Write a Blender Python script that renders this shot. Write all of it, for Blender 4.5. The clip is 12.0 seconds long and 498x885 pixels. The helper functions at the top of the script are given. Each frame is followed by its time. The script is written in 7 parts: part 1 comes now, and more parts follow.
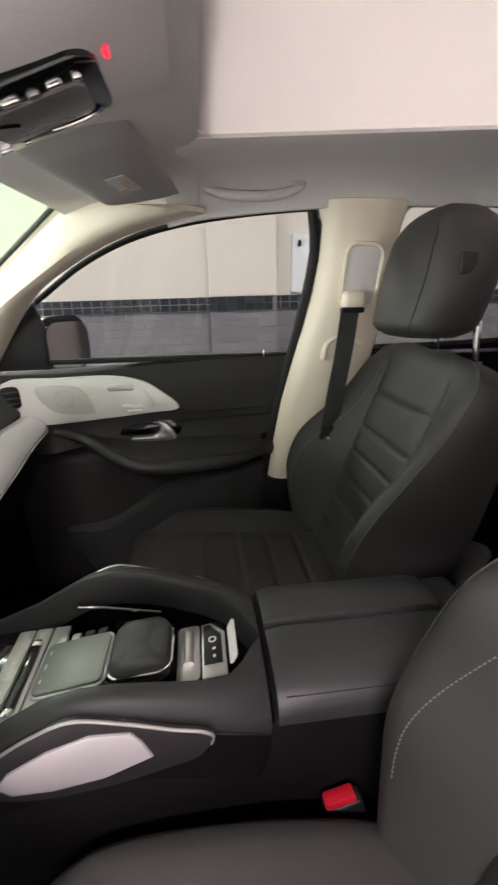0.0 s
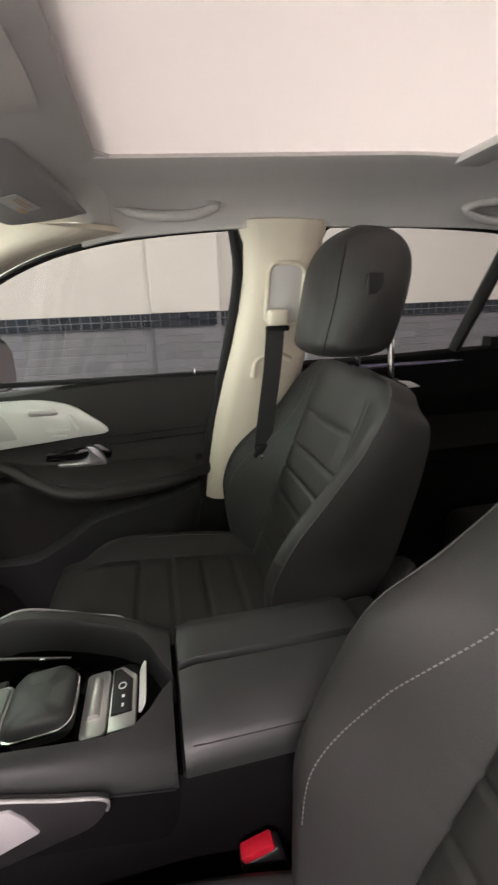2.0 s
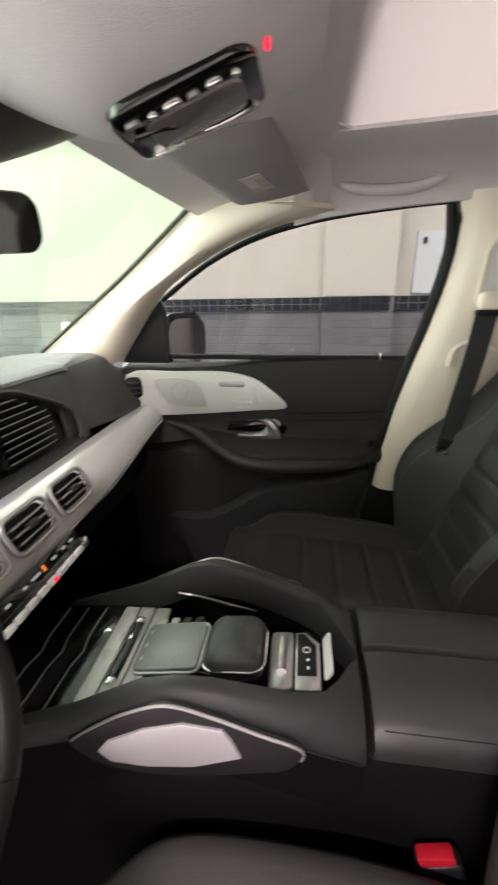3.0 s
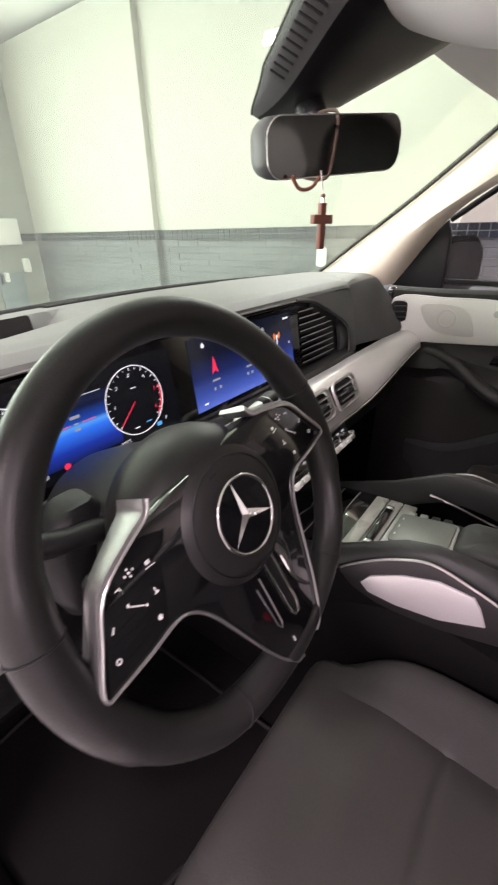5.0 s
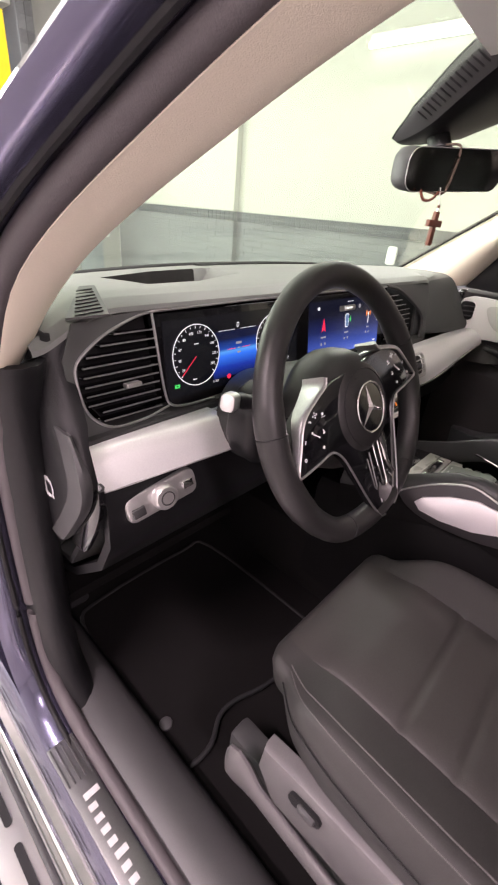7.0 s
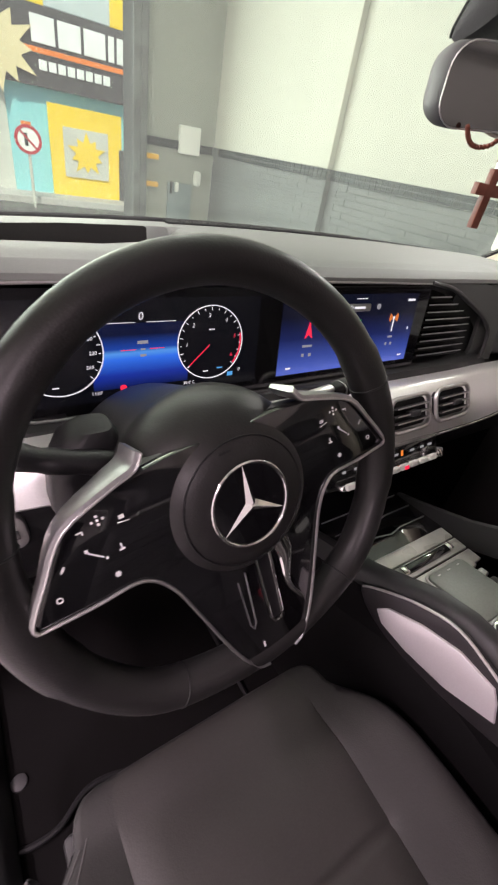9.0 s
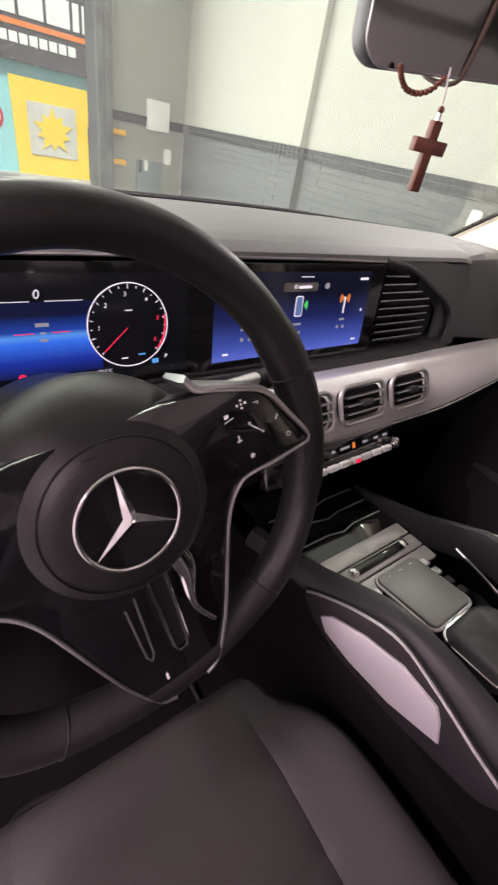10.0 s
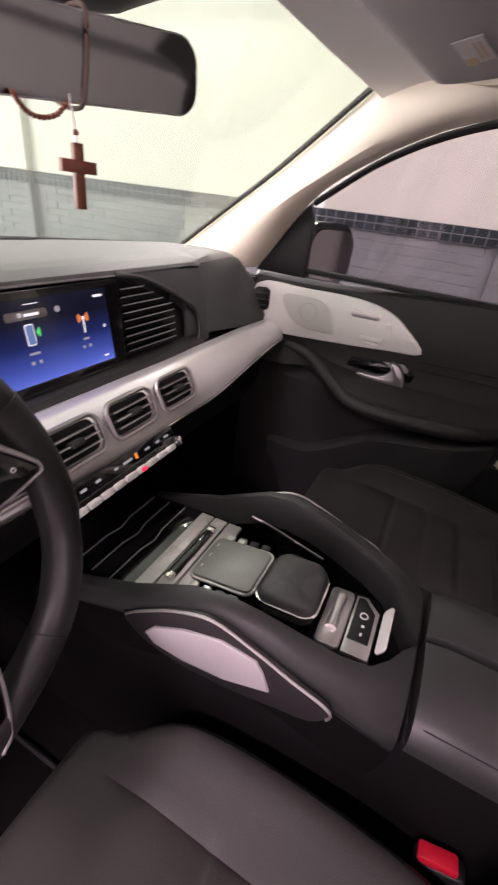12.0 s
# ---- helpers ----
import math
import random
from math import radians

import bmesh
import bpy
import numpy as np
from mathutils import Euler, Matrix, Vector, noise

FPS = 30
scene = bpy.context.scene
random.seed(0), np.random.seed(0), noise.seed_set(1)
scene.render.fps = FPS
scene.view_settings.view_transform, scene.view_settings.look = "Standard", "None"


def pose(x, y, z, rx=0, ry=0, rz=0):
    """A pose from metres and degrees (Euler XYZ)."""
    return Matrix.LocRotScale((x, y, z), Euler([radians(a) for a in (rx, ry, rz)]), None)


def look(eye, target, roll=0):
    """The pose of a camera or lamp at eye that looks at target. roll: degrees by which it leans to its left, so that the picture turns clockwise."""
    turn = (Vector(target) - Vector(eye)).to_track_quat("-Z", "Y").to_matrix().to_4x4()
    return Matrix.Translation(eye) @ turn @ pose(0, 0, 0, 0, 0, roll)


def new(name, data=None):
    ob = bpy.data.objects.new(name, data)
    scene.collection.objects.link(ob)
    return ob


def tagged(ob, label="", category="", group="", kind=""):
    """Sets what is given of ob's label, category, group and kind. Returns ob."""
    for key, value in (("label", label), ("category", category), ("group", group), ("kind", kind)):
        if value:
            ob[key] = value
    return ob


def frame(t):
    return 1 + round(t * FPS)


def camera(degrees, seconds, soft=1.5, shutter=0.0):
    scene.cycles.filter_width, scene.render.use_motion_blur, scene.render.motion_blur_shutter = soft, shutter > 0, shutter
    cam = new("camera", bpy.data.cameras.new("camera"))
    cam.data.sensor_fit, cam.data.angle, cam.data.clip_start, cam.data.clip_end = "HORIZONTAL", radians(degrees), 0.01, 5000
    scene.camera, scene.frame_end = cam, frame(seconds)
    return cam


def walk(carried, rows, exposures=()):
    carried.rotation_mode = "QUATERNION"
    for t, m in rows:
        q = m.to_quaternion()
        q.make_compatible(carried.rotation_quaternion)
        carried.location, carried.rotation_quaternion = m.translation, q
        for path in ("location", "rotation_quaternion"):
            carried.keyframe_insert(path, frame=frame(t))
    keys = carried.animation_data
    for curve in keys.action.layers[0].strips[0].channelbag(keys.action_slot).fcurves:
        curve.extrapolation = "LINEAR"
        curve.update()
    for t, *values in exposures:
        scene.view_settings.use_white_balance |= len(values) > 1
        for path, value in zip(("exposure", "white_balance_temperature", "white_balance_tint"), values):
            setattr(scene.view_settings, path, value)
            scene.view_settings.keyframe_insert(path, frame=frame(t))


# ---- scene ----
cam = camera(61.8, 12.0, soft=2.1, shutter=0.4)
PATH = [
    (0, (-0.497, 0.904, 1.449), (1.377, 0.685, 0.787), -0.9),
    (0.5, (-0.483, 0.865, 1.46), (1.353, 0.403, 0.815), -1.6),
    (1, (-0.482, 0.829, 1.47), (1.316, 0.218, 0.843), -1.8),
    (1.5, (-0.491, 0.818, 1.478), (1.318, 0.228, 0.863), -1.7),
    (2, (-0.482, 0.816, 1.462), (1.38, 0.419, 0.85), -1.6),
    (2.5, (-0.472, 0.862, 1.451), (1.424, 0.748, 0.824), -0.8),
    (3, (-0.478, 0.93, 1.447), (1.396, 1.166, 0.789), -0.2),
    (3.5, (-0.511, 0.983, 1.432), (1.284, 1.528, 0.736), 0.4),
    (5.3, (-0.677, 1.022, 1.43), (0.706, 2.122, 0.492), 0.3),
    (5.5, (-0.703, 1.032, 1.432), (0.664, 2.136, 0.477), 1.6),
    (6, (-0.84, 1.034, 1.431), (0.523, 2.139, 0.471), 3.5),
    (6.5, (-0.954, 0.974, 1.428), (0.401, 2.086, 0.466), 4.9),
    (7, (-0.937, 0.959, 1.426), (0.391, 2.098, 0.457), 6.2),
    (7.5, (-0.822, 0.983, 1.433), (0.41, 2.217, 0.455), 6.5),
    (7.7, (-0.77, 0.972, 1.447), (0.43, 2.236, 0.466), 6.8),
    (9.3, (-0.536, 1.013, 1.428), (0.485, 2.283, 0.268), 12.0),
    (9.5, (-0.515, 1.016, 1.426), (0.513, 2.275, 0.26), 12.1),
    (10, (-0.475, 1.01, 1.417), (0.609, 2.215, 0.245), 12.4),
    (10.5, (-0.454, 0.995, 1.422), (0.722, 2.128, 0.267), 12.1),
    (11, (-0.441, 0.98, 1.424), (0.853, 2.012, 0.301), 11.5),
    (11.5, (-0.43, 0.954, 1.427), (1.024, 1.817, 0.359), 10.4),
    (12, (-0.426, 0.936, 1.432), (1.173, 1.594, 0.427), 8.2),
]
EXPOSURES = [(0.0, 0.08, 6500, 7), (1.2, 0.10, 6550, 6), (2.5, 0.12, 6550, 5), (3.5, 0.12, 6500, 9), (5.6, 0.05, 6600, 20), (6.3, 0.14, 6650, 27), (6.7, 0.16, 6650, 24), (7.2, 0.10, 6750, 9), (7.5, 0.04, 6700, 0), (9.5, -0.18, 6600, 25), (10.5, -0.14, 6600, 28), (12.0, 0.02, 6650, 28)]
walk(cam, [(t, look(eye, target, roll)) for t, eye, target, roll in PATH], EXPOSURES)

# ---- world, sun and lamps ----
SUN_UP, SUN_ROUND = 52.0, 200.0
world = bpy.data.worlds.new("sky")
scene.world = world
world.use_nodes = True
sky = world.node_tree.nodes.new("ShaderNodeTexSky")
sky.sky_type, sky.sun_disc = "NISHITA", False
sky.sun_elevation, sky.sun_rotation = radians(SUN_UP), radians(SUN_ROUND)
world.node_tree.links.new(sky.outputs[0], world.node_tree.nodes["Background"].inputs[0])
world.node_tree.nodes["Background"].inputs[1].default_value = 0.15
sun = new("sun", bpy.data.lights.new("sun", "SUN"))
sun.data.energy, sun.data.angle, sun.data.color = 5.0, radians(0.5), (1.0, 0.95, 0.88)
sun.rotation_euler = (radians(90 - SUN_UP), 0, radians(180 - SUN_ROUND))


def tube_lamp(name, x, y, z, length, watts, color, spin=0.0, wide=0.14):
    lamp = new(name, bpy.data.lights.new(name, "AREA"))
    lamp.data.shape, lamp.data.size, lamp.data.size_y = "RECTANGLE", wide, length
    lamp.data.energy, lamp.data.color = watts, color
    lamp.location, lamp.rotation_euler = (x, y, z), (0, 0, radians(spin))
    return lamp


ROSE, WARM, COOL = (1.0, 0.82, 0.89), (1.0, 0.95, 0.92), (0.97, 1.0, 0.95)
LAMPS = [(0.2, 0.2, 1.2), (0.6, 3.6, 1.2), (-2.3, 1.4, 1.2), (-1.8, -1.6, 1.2)]
for (_x, _y, _l), _w, _c in zip(LAMPS, (92, 18, 122, 104), (WARM, COOL, ROSE, ROSE)):
    tube_lamp("ceiling_tube_light", _x, _y, 3.02, _l, _w, _c)
tube = tube_lamp("wall_tube_light", 2.16, 2.40, 2.45, 1.2, 24, COOL, wide=0.06)
tube.rotation_euler = (0, radians(62), 0)
daylight = new("street_daylight", bpy.data.lights.new("street_daylight", "AREA"))
daylight.data.shape, daylight.data.size, daylight.data.size_y = "RECTANGLE", 5.4, 2.6
daylight.data.energy, daylight.data.color = 390, (0.985, 1.0, 0.98)
daylight.location, daylight.rotation_euler = (-1.6, 6.2, 1.5), (radians(-90), 0, 0)


# ---- materials ----
def material(name, color, rough=0.5, metal=0.0, spread=0.12, grain=60.0, bump=0.15, stain=3.0, tint=None, coat=0.0, spec=0.5, emit=None, power=0.0, island=0.0):
    """A surface with variation at two scales and fine relief."""
    m = bpy.data.materials.new(name)
    m.use_nodes = True
    t = m.node_tree
    n, l = t.nodes, t.links
    b = n["Principled BSDF"]
    b.inputs["Roughness"].default_value, b.inputs["Metallic"].default_value = rough, metal
    b.inputs["Coat Weight"].default_value, b.inputs["Specular IOR Level"].default_value = coat, spec
    co = n.new("ShaderNodeTexCoord")
    big, fine = n.new("ShaderNodeTexNoise"), n.new("ShaderNodeTexNoise")
    big.inputs["Scale"].default_value, big.inputs["Detail"].default_value = stain, 4
    fine.inputs["Scale"].default_value, fine.inputs["Detail"].default_value = grain, 3
    for k in (big, fine):
        l.new(co.outputs["Object"], k.inputs["Vector"])
    add = n.new("ShaderNodeMath")
    add.operation = "ADD"
    l.new(big.outputs["Fac"], add.inputs[0])
    l.new(fine.outputs["Fac"], add.inputs[1])
    ramp = n.new("ShaderNodeMapRange")
    ramp.inputs["From Min"].default_value, ramp.inputs["From Max"].default_value = 0.6, 1.4
    ramp.inputs["To Min"].default_value, ramp.inputs["To Max"].default_value = 1 - spread, 1 + spread
    l.new(add.outputs[0], ramp.inputs["Value"])
    mix = n.new("ShaderNodeVectorMath")
    mix.operation = "SCALE"
    mix.inputs[0].default_value = color
    l.new(ramp.outputs[0], mix.inputs["Scale"])
    last = mix.outputs[0]
    if island:
        info = n.new("ShaderNodeObjectInfo")
        geo = n.new("ShaderNodeNewGeometry")
        both = n.new("ShaderNodeMath")
        both.operation = "ADD"
        l.new(info.outputs["Random"], both.inputs[0])
        l.new(geo.outputs["Random Per Island"], both.inputs[1])
        frac = n.new("ShaderNodeMath")
        frac.operation = "FRACT"
        l.new(both.outputs[0], frac.inputs[0])
        vary = n.new("ShaderNodeMapRange")
        vary.inputs["To Min"].default_value, vary.inputs["To Max"].default_value = 1 - island, 1 + island
        l.new(frac.outputs[0], vary.inputs["Value"])
        mix2 = n.new("ShaderNodeVectorMath")
        mix2.operation = "SCALE"
        l.new(last, mix2.inputs[0])
        l.new(vary.outputs[0], mix2.inputs["Scale"])
        last = mix2.outputs[0]
    l.new(last, b.inputs["Base Color"])
    rr = n.new("ShaderNodeMapRange")
    rr.inputs["To Min"].default_value, rr.inputs["To Max"].default_value = max(0.02, rough - 0.07), min(1, rough + 0.07)
    l.new(big.outputs["Fac"], rr.inputs["Value"])
    l.new(rr.outputs[0], b.inputs["Roughness"])
    if bump:
        bm_ = n.new("ShaderNodeBump")
        bm_.inputs["Strength"].default_value, bm_.inputs["Distance"].default_value = bump, 0.001
        l.new(fine.outputs["Fac"], bm_.inputs["Height"])
        l.new(bm_.outputs[0], b.inputs["Normal"])
    if emit:
        b.inputs["Emission Color"].default_value = (*emit, 1)
        b.inputs["Emission Strength"].default_value = power
    return m


def leather(name, color, rough=0.47, fold_depth=0.004):
    """Grained hide: cell-shaped relief with soft folds."""
    m = material(name, color, rough, spread=0.14, grain=420, bump=0.0, stain=7, spec=0.4)
    t = m.node_tree
    n, l = t.nodes, t.links
    co = n.new("ShaderNodeTexCoord")
    cell, fold = n.new("ShaderNodeTexVoronoi"), n.new("ShaderNodeTexNoise")
    cell.inputs["Scale"].default_value = 520
    fold.inputs["Scale"].default_value, fold.inputs["Detail"].default_value = 26, 5
    for k in (cell, fold):
        l.new(co.outputs["Object"], k.inputs["Vector"])
    b1, b2 = n.new("ShaderNodeBump"), n.new("ShaderNodeBump")
    b1.inputs["Strength"].default_value, b1.inputs["Distance"].default_value = 0.11, 0.0008
    b2.inputs["Strength"].default_value, b2.inputs["Distance"].default_value = 0.13, fold_depth
    l.new(cell.outputs["Distance"], b1.inputs["Height"])
    l.new(fold.outputs["Fac"], b2.inputs["Height"])
    l.new(b1.outputs[0], b2.inputs["Normal"])
    l.new(b2.outputs[0], n["Principled BSDF"].inputs["Normal"])
    return m


def glass(name, tint, gloss=0.6, dust_haze=0.0):
    """A thin pane: tinted see-through with a sharp reflection by angle, and a thin film for dust and veiling glare."""
    m = bpy.data.materials.new(name)
    m.use_nodes = True
    t = m.node_tree
    n, l = t.nodes, t.links
    n.remove(n["Principled BSDF"])
    clear, shine, mix_, face = n.new("ShaderNodeBsdfTransparent"), n.new("ShaderNodeBsdfGlossy"), n.new("ShaderNodeMixShader"), n.new("ShaderNodeLayerWeight")
    power, scale = n.new("ShaderNodeMath"), n.new("ShaderNodeMath")
    clear.inputs["Color"].default_value = (*tint, 1)
    shine.inputs["Roughness"].default_value = 0.01
    power.operation, scale.operation = "POWER", "MULTIPLY_ADD"
    power.inputs[1].default_value = 5
    scale.inputs[1].default_value, scale.inputs[2].default_value = gloss, 0.02
    l.new(face.outputs["Facing"], power.inputs[0])
    l.new(power.outputs[0], scale.inputs[0])
    l.new(scale.outputs[0], mix_.inputs[0])
    l.new(clear.outputs[0], mix_.inputs[1])
    l.new(shine.outputs[0], mix_.inputs[2])
    last = mix_.outputs[0]
    # pale scattering film: some dust, and glare haze put into the glass
    if dust_haze:
        film, lit, far, over = n.new("ShaderNodeBsdfTranslucent"), n.new("ShaderNodeBsdfDiffuse"), n.new("ShaderNodeMixShader"), n.new("ShaderNodeMixShader")
        film.inputs["Color"].default_value = lit.inputs["Color"].default_value = (0.75, 0.77, 0.75, 1)
        over.inputs[0].default_value = dust_haze
        l.new(film.outputs[0], far.inputs[1])
        l.new(lit.outputs[0], far.inputs[2])
        l.new(last, over.inputs[1])
        l.new(far.outputs[0], over.inputs[2])
        last = over.outputs[0]
    l.new(last, n["Material Output"].inputs[0])
    return m


def glow(name, color, power):
    m = bpy.data.materials.new(name)
    m.use_nodes = True
    b = m.node_tree.nodes["Principled BSDF"]
    b.inputs["Base Color"].default_value = (0.01, 0.01, 0.01, 1)
    b.inputs["Roughness"].default_value = 0.15
    b.inputs["Emission Color"].default_value = (*color, 1)
    b.inputs["Emission Strength"].default_value = power
    return m


def screen_glow(name, low, high, power, axis, start, end):
    """A lit display whose picture fades from one colour to another."""
    m = glow(name, low, power)
    n, l = m.node_tree.nodes, m.node_tree.links
    co, sep, ramp = n.new("ShaderNodeTexCoord"), n.new("ShaderNodeSeparateXYZ"), n.new("ShaderNodeValToRGB")
    mr = n.new("ShaderNodeMapRange")
    mr.inputs["From Min"].default_value, mr.inputs["From Max"].default_value = start, end
    l.new(co.outputs["Object"], sep.inputs[0])
    l.new(sep.outputs[axis], mr.inputs["Value"])
    l.new(mr.outputs[0], ramp.inputs[0])
    ramp.color_ramp.elements[0].color, ramp.color_ramp.elements[1].color = (*low, 1), (*high, 1)
    l.new(ramp.outputs[0], n["Principled BSDF"].inputs["Emission Color"])
    return m


M_LEATHER = leather("black_leather", (0.0268, 0.0258, 0.0250), 0.54)
M_LEATHER_IN = leather("black_leather_insert", (0.0318, 0.0300, 0.0283), 0.5)
M_STITCH = material("grey_thread", (0.075, 0.072, 0.07), 0.8, grain=900)
M_THREAD = material("pale_thread", (0.15, 0.145, 0.14), 0.8, grain=900)
M_SOFT = material("black_soft_plastic", (0.023, 0.024, 0.0242), 0.44, grain=700, bump=0.3, spec=0.55)
# one dash skin in two greys: a lit top and a shaded face
M_DASHLIT = material("lit_dash_skin", (0.128, 0.136, 0.128), 0.55, grain=700, bump=0.35)
M_DASHSHADE = material("shaded_dash_skin", (0.058, 0.061, 0.059), 0.5, grain=700, bump=0.35)
M_HARD = material("black_hard_plastic", (0.009, 0.009, 0.010), 0.45, grain=500, bump=0.25, spec=0.3)
M_DARK = material("dark_grey_plastic", (0.042, 0.042, 0.043), 0.5, grain=500, bump=0.25)
M_GLOSS = material("gloss_black", (0.006, 0.006, 0.007), 0.08, grain=300, bump=0.0, coat=0.5)
M_CARPET = material("black_carpet", (0.008, 0.0075, 0.0075), 0.95, grain=900, bump=0.9, spread=0.35, spec=0.08)
M_LINER = material("grey_headliner", (0.74, 0.72, 0.70), 0.9, grain=900, bump=0.5, spread=0.05)
M_CREAM = material("cream_pillar_trim", (0.82, 0.745, 0.61), 0.75, grain=700, bump=0.35, spread=0.05)
M_SILVER = material("satin_silver", (0.62, 0.61, 0.60), 0.36, metal=0.85, grain=500, bump=0.08, spread=0.05)
M_PALE = material("pale_silver_panel", (0.86, 0.86, 0.83), 0.4, metal=0.12, grain=600, bump=0.1, spread=0.05)
M_CHROME = material("chrome", (0.85, 0.84, 0.83), 0.09, metal=1.0, grain=200, bump=0.0, spread=0.03)
M_WOODGREY = material("grey_wood_veneer", (0.62, 0.62, 0.59), 0.28, metal=0.1, grain=90, bump=0.05, spread=0.1, coat=0.4)
M_RED = material("red_plastic", (0.46, 0.010, 0.026), 0.35, grain=300, bump=0.05)
M_BELT = material("black_webbing", (0.03, 0.03, 0.03), 0.85, grain=800, bump=0.8)
M_PAINT = material("dark_blue_paint", (0.090, 0.088, 0.145), 0.24, metal=0.8, grain=900, bump=0.0, coat=1.0)
M_SEAL = material("grey_flocked_seal", (0.075, 0.066, 0.070), 0.6, grain=600, bump=0.3, spec=0.5)
M_GREYTRIM = material("grey_grained_plastic", (0.085, 0.080, 0.082), 0.45, grain=500, bump=0.2, spec=0.6)
# near-black: shade put into the colour of flanks, seat backs and rear doors
M_SHADEBLACK = material("shade_black_panel", (0.0042, 0.0040, 0.0042), 0.7, grain=600, bump=0.3, spec=0.08)
M_RUBBER = material("black_rubber", (0.014, 0.014, 0.015), 0.7, grain=300, bump=0.3, spec=0.3)
M_WINDSCREEN = glass("windscreen_glass", (0.91, 1.0, 0.905), dust_haze=0.055)
M_TINT = glass("tinted_side_glass", (0.82, 0.80, 0.80))
M_BEAD = material("brown_wood_bead", (0.16, 0.045, 0.025), 0.4, grain=200, bump=0.2, spread=0.3)
M_WOOD = material("reddish_brown_wood", (0.15, 0.05, 0.03), 0.45, grain=140, bump=0.25, spread=0.3)
M_CORD = material("white_cord", (0.6, 0.58, 0.55), 0.7)
M_AMBER = material("amber_paint", (0.80, 0.40, 0.03), 0.5, grain=30)
M_PAPER = material("white_paper", (0.75, 0.74, 0.72), 0.7, grain=200)
M_WHITE = glow("white_marks", (0.95, 0.95, 1.0), 1.0)
M_REDGLOW = glow("red_marks", (1.0, 0.03, 0.08), 1.1)
M_GREENGLOW = glow("green_marks", (0.05, 0.8, 0.15), 0.9)
M_ORANGEGLOW = glow("orange_marks", (1.0, 0.28, 0.04), 0.9)
M_CYANGLOW = glow("blue_marks", (0.10, 0.45, 0.9), 0.9)
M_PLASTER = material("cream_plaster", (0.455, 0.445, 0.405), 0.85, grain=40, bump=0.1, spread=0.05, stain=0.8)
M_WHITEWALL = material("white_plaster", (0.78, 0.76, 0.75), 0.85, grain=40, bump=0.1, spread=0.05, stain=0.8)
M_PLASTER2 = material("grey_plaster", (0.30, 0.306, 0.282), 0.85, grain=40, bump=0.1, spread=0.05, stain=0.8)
M_BRICK = material("grey_blue_stone", (0.118, 0.123, 0.132), 0.62, grain=35, bump=0.2, spread=0.10, stain=6, island=0.13)
M_MORTAR = material("grey_mortar", (0.150, 0.155, 0.162), 0.9, grain=80, bump=0.5)
M_TILE = material("slate_blue_tile", (0.016, 0.021, 0.027), 0.4, grain=60, bump=0.1, spread=0.15, island=0.3, spec=0.2)
M_GROUT = material("pale_grout", (0.135, 0.142, 0.147), 0.9, grain=80)
M_CONCRETE = material("grey_concrete", (0.46, 0.44, 0.43), 0.8, grain=25, bump=0.5, spread=0.15, stain=0.7)
M_ASPHALT = material("asphalt", (0.06, 0.06, 0.062), 0.9, grain=60, bump=0.8, spread=0.2, stain=0.5)
M_YELLOW = material("yellow_paint", (0.90, 0.60, 0.01), 0.5, grain=30, spread=0.06)
M_BLUE = material("light_blue_paint", (0.24, 0.60, 0.66), 0.6, grain=30, spread=0.08)
M_SIGN = material("dark_sign_panel", (0.06, 0.055, 0.06), 0.4, grain=30)
M_ORANGE = material("orange_paint", (0.85, 0.20, 0.02), 0.5, grain=30)
M_LETTER = material("white_letters", (0.85, 0.85, 0.85), 0.4, grain=50)
M_SHOPGREY = material("pale_grey_shutter", (0.55, 0.54, 0.50), 0.6, grain=30)


# ---- building tools ----
def part(name, bm, mat, parent=None, label="", smooth=True, angle=40):
    """Links a bmesh as one mesh object under a thing or a part."""
    bmesh.ops.recalc_face_normals(bm, faces=bm.faces[:])
    me = bpy.data.meshes.new(name)
    bm.to_mesh(me)
    bm.free()
    me.materials.append(mat)
    if smooth and len(me.polygons):
        me.shade_smooth()
        me.set_sharp_from_angle(angle=radians(angle))
    ob = new(name, me)
    if parent:
        ob.parent = parent
    if label:
        ob["label"] = label
    return ob


def thing(name, label, category, at=(0, 0, 0), group="", kind=""):
    ob = new(name)
    ob.location = at
    ob.empty_display_size = 0.05
    return tagged(ob, label, category, group, kind)


def box(sx, sy, sz, at=(0, 0, 0), bevel=0.0, seg=2, m=None):
    bm = bmesh.new()
    bmesh.ops.create_cube(bm, size=1)
    bmesh.ops.scale(bm, vec=(sx, sy, sz), verts=bm.verts)
    if bevel:
        bmesh.ops.bevel(bm, geom=bm.edges[:], offset=bevel, segments=seg, profile=0.5, affect="EDGES")
    bmesh.ops.translate(bm, vec=at, verts=bm.verts)
    if m:
        bmesh.ops.transform(bm, matrix=m, verts=bm.verts)
    return bm


def join(*bms):
    out = bmesh.new()
    for b in bms:
        me = bpy.data.meshes.new("tmp")
        b.to_mesh(me)
        b.free()
        out.from_mesh(me)
        bpy.data.meshes.remove(me)
    return out


def moved(bm, m):
    bmesh.ops.transform(bm, matrix=m, verts=bm.verts)
    return bm


def loft(rings, cap=True, closed=True):
    """Skins rings of equal length."""
    bm = bmesh.new()
    rows = [[bm.verts.new(p) for p in r] for r in rings]
    n = len(rows[0])
    for a, b in zip(rows, rows[1:]):
        for i in range(n if closed else n - 1):
            j = (i + 1) % n
            bm.faces.new((a[i], a[j], b[j], b[i]))
    if cap and closed:
        bm.faces.new(rows[0][::-1])
        bm.faces.new(rows[-1])
    return bm


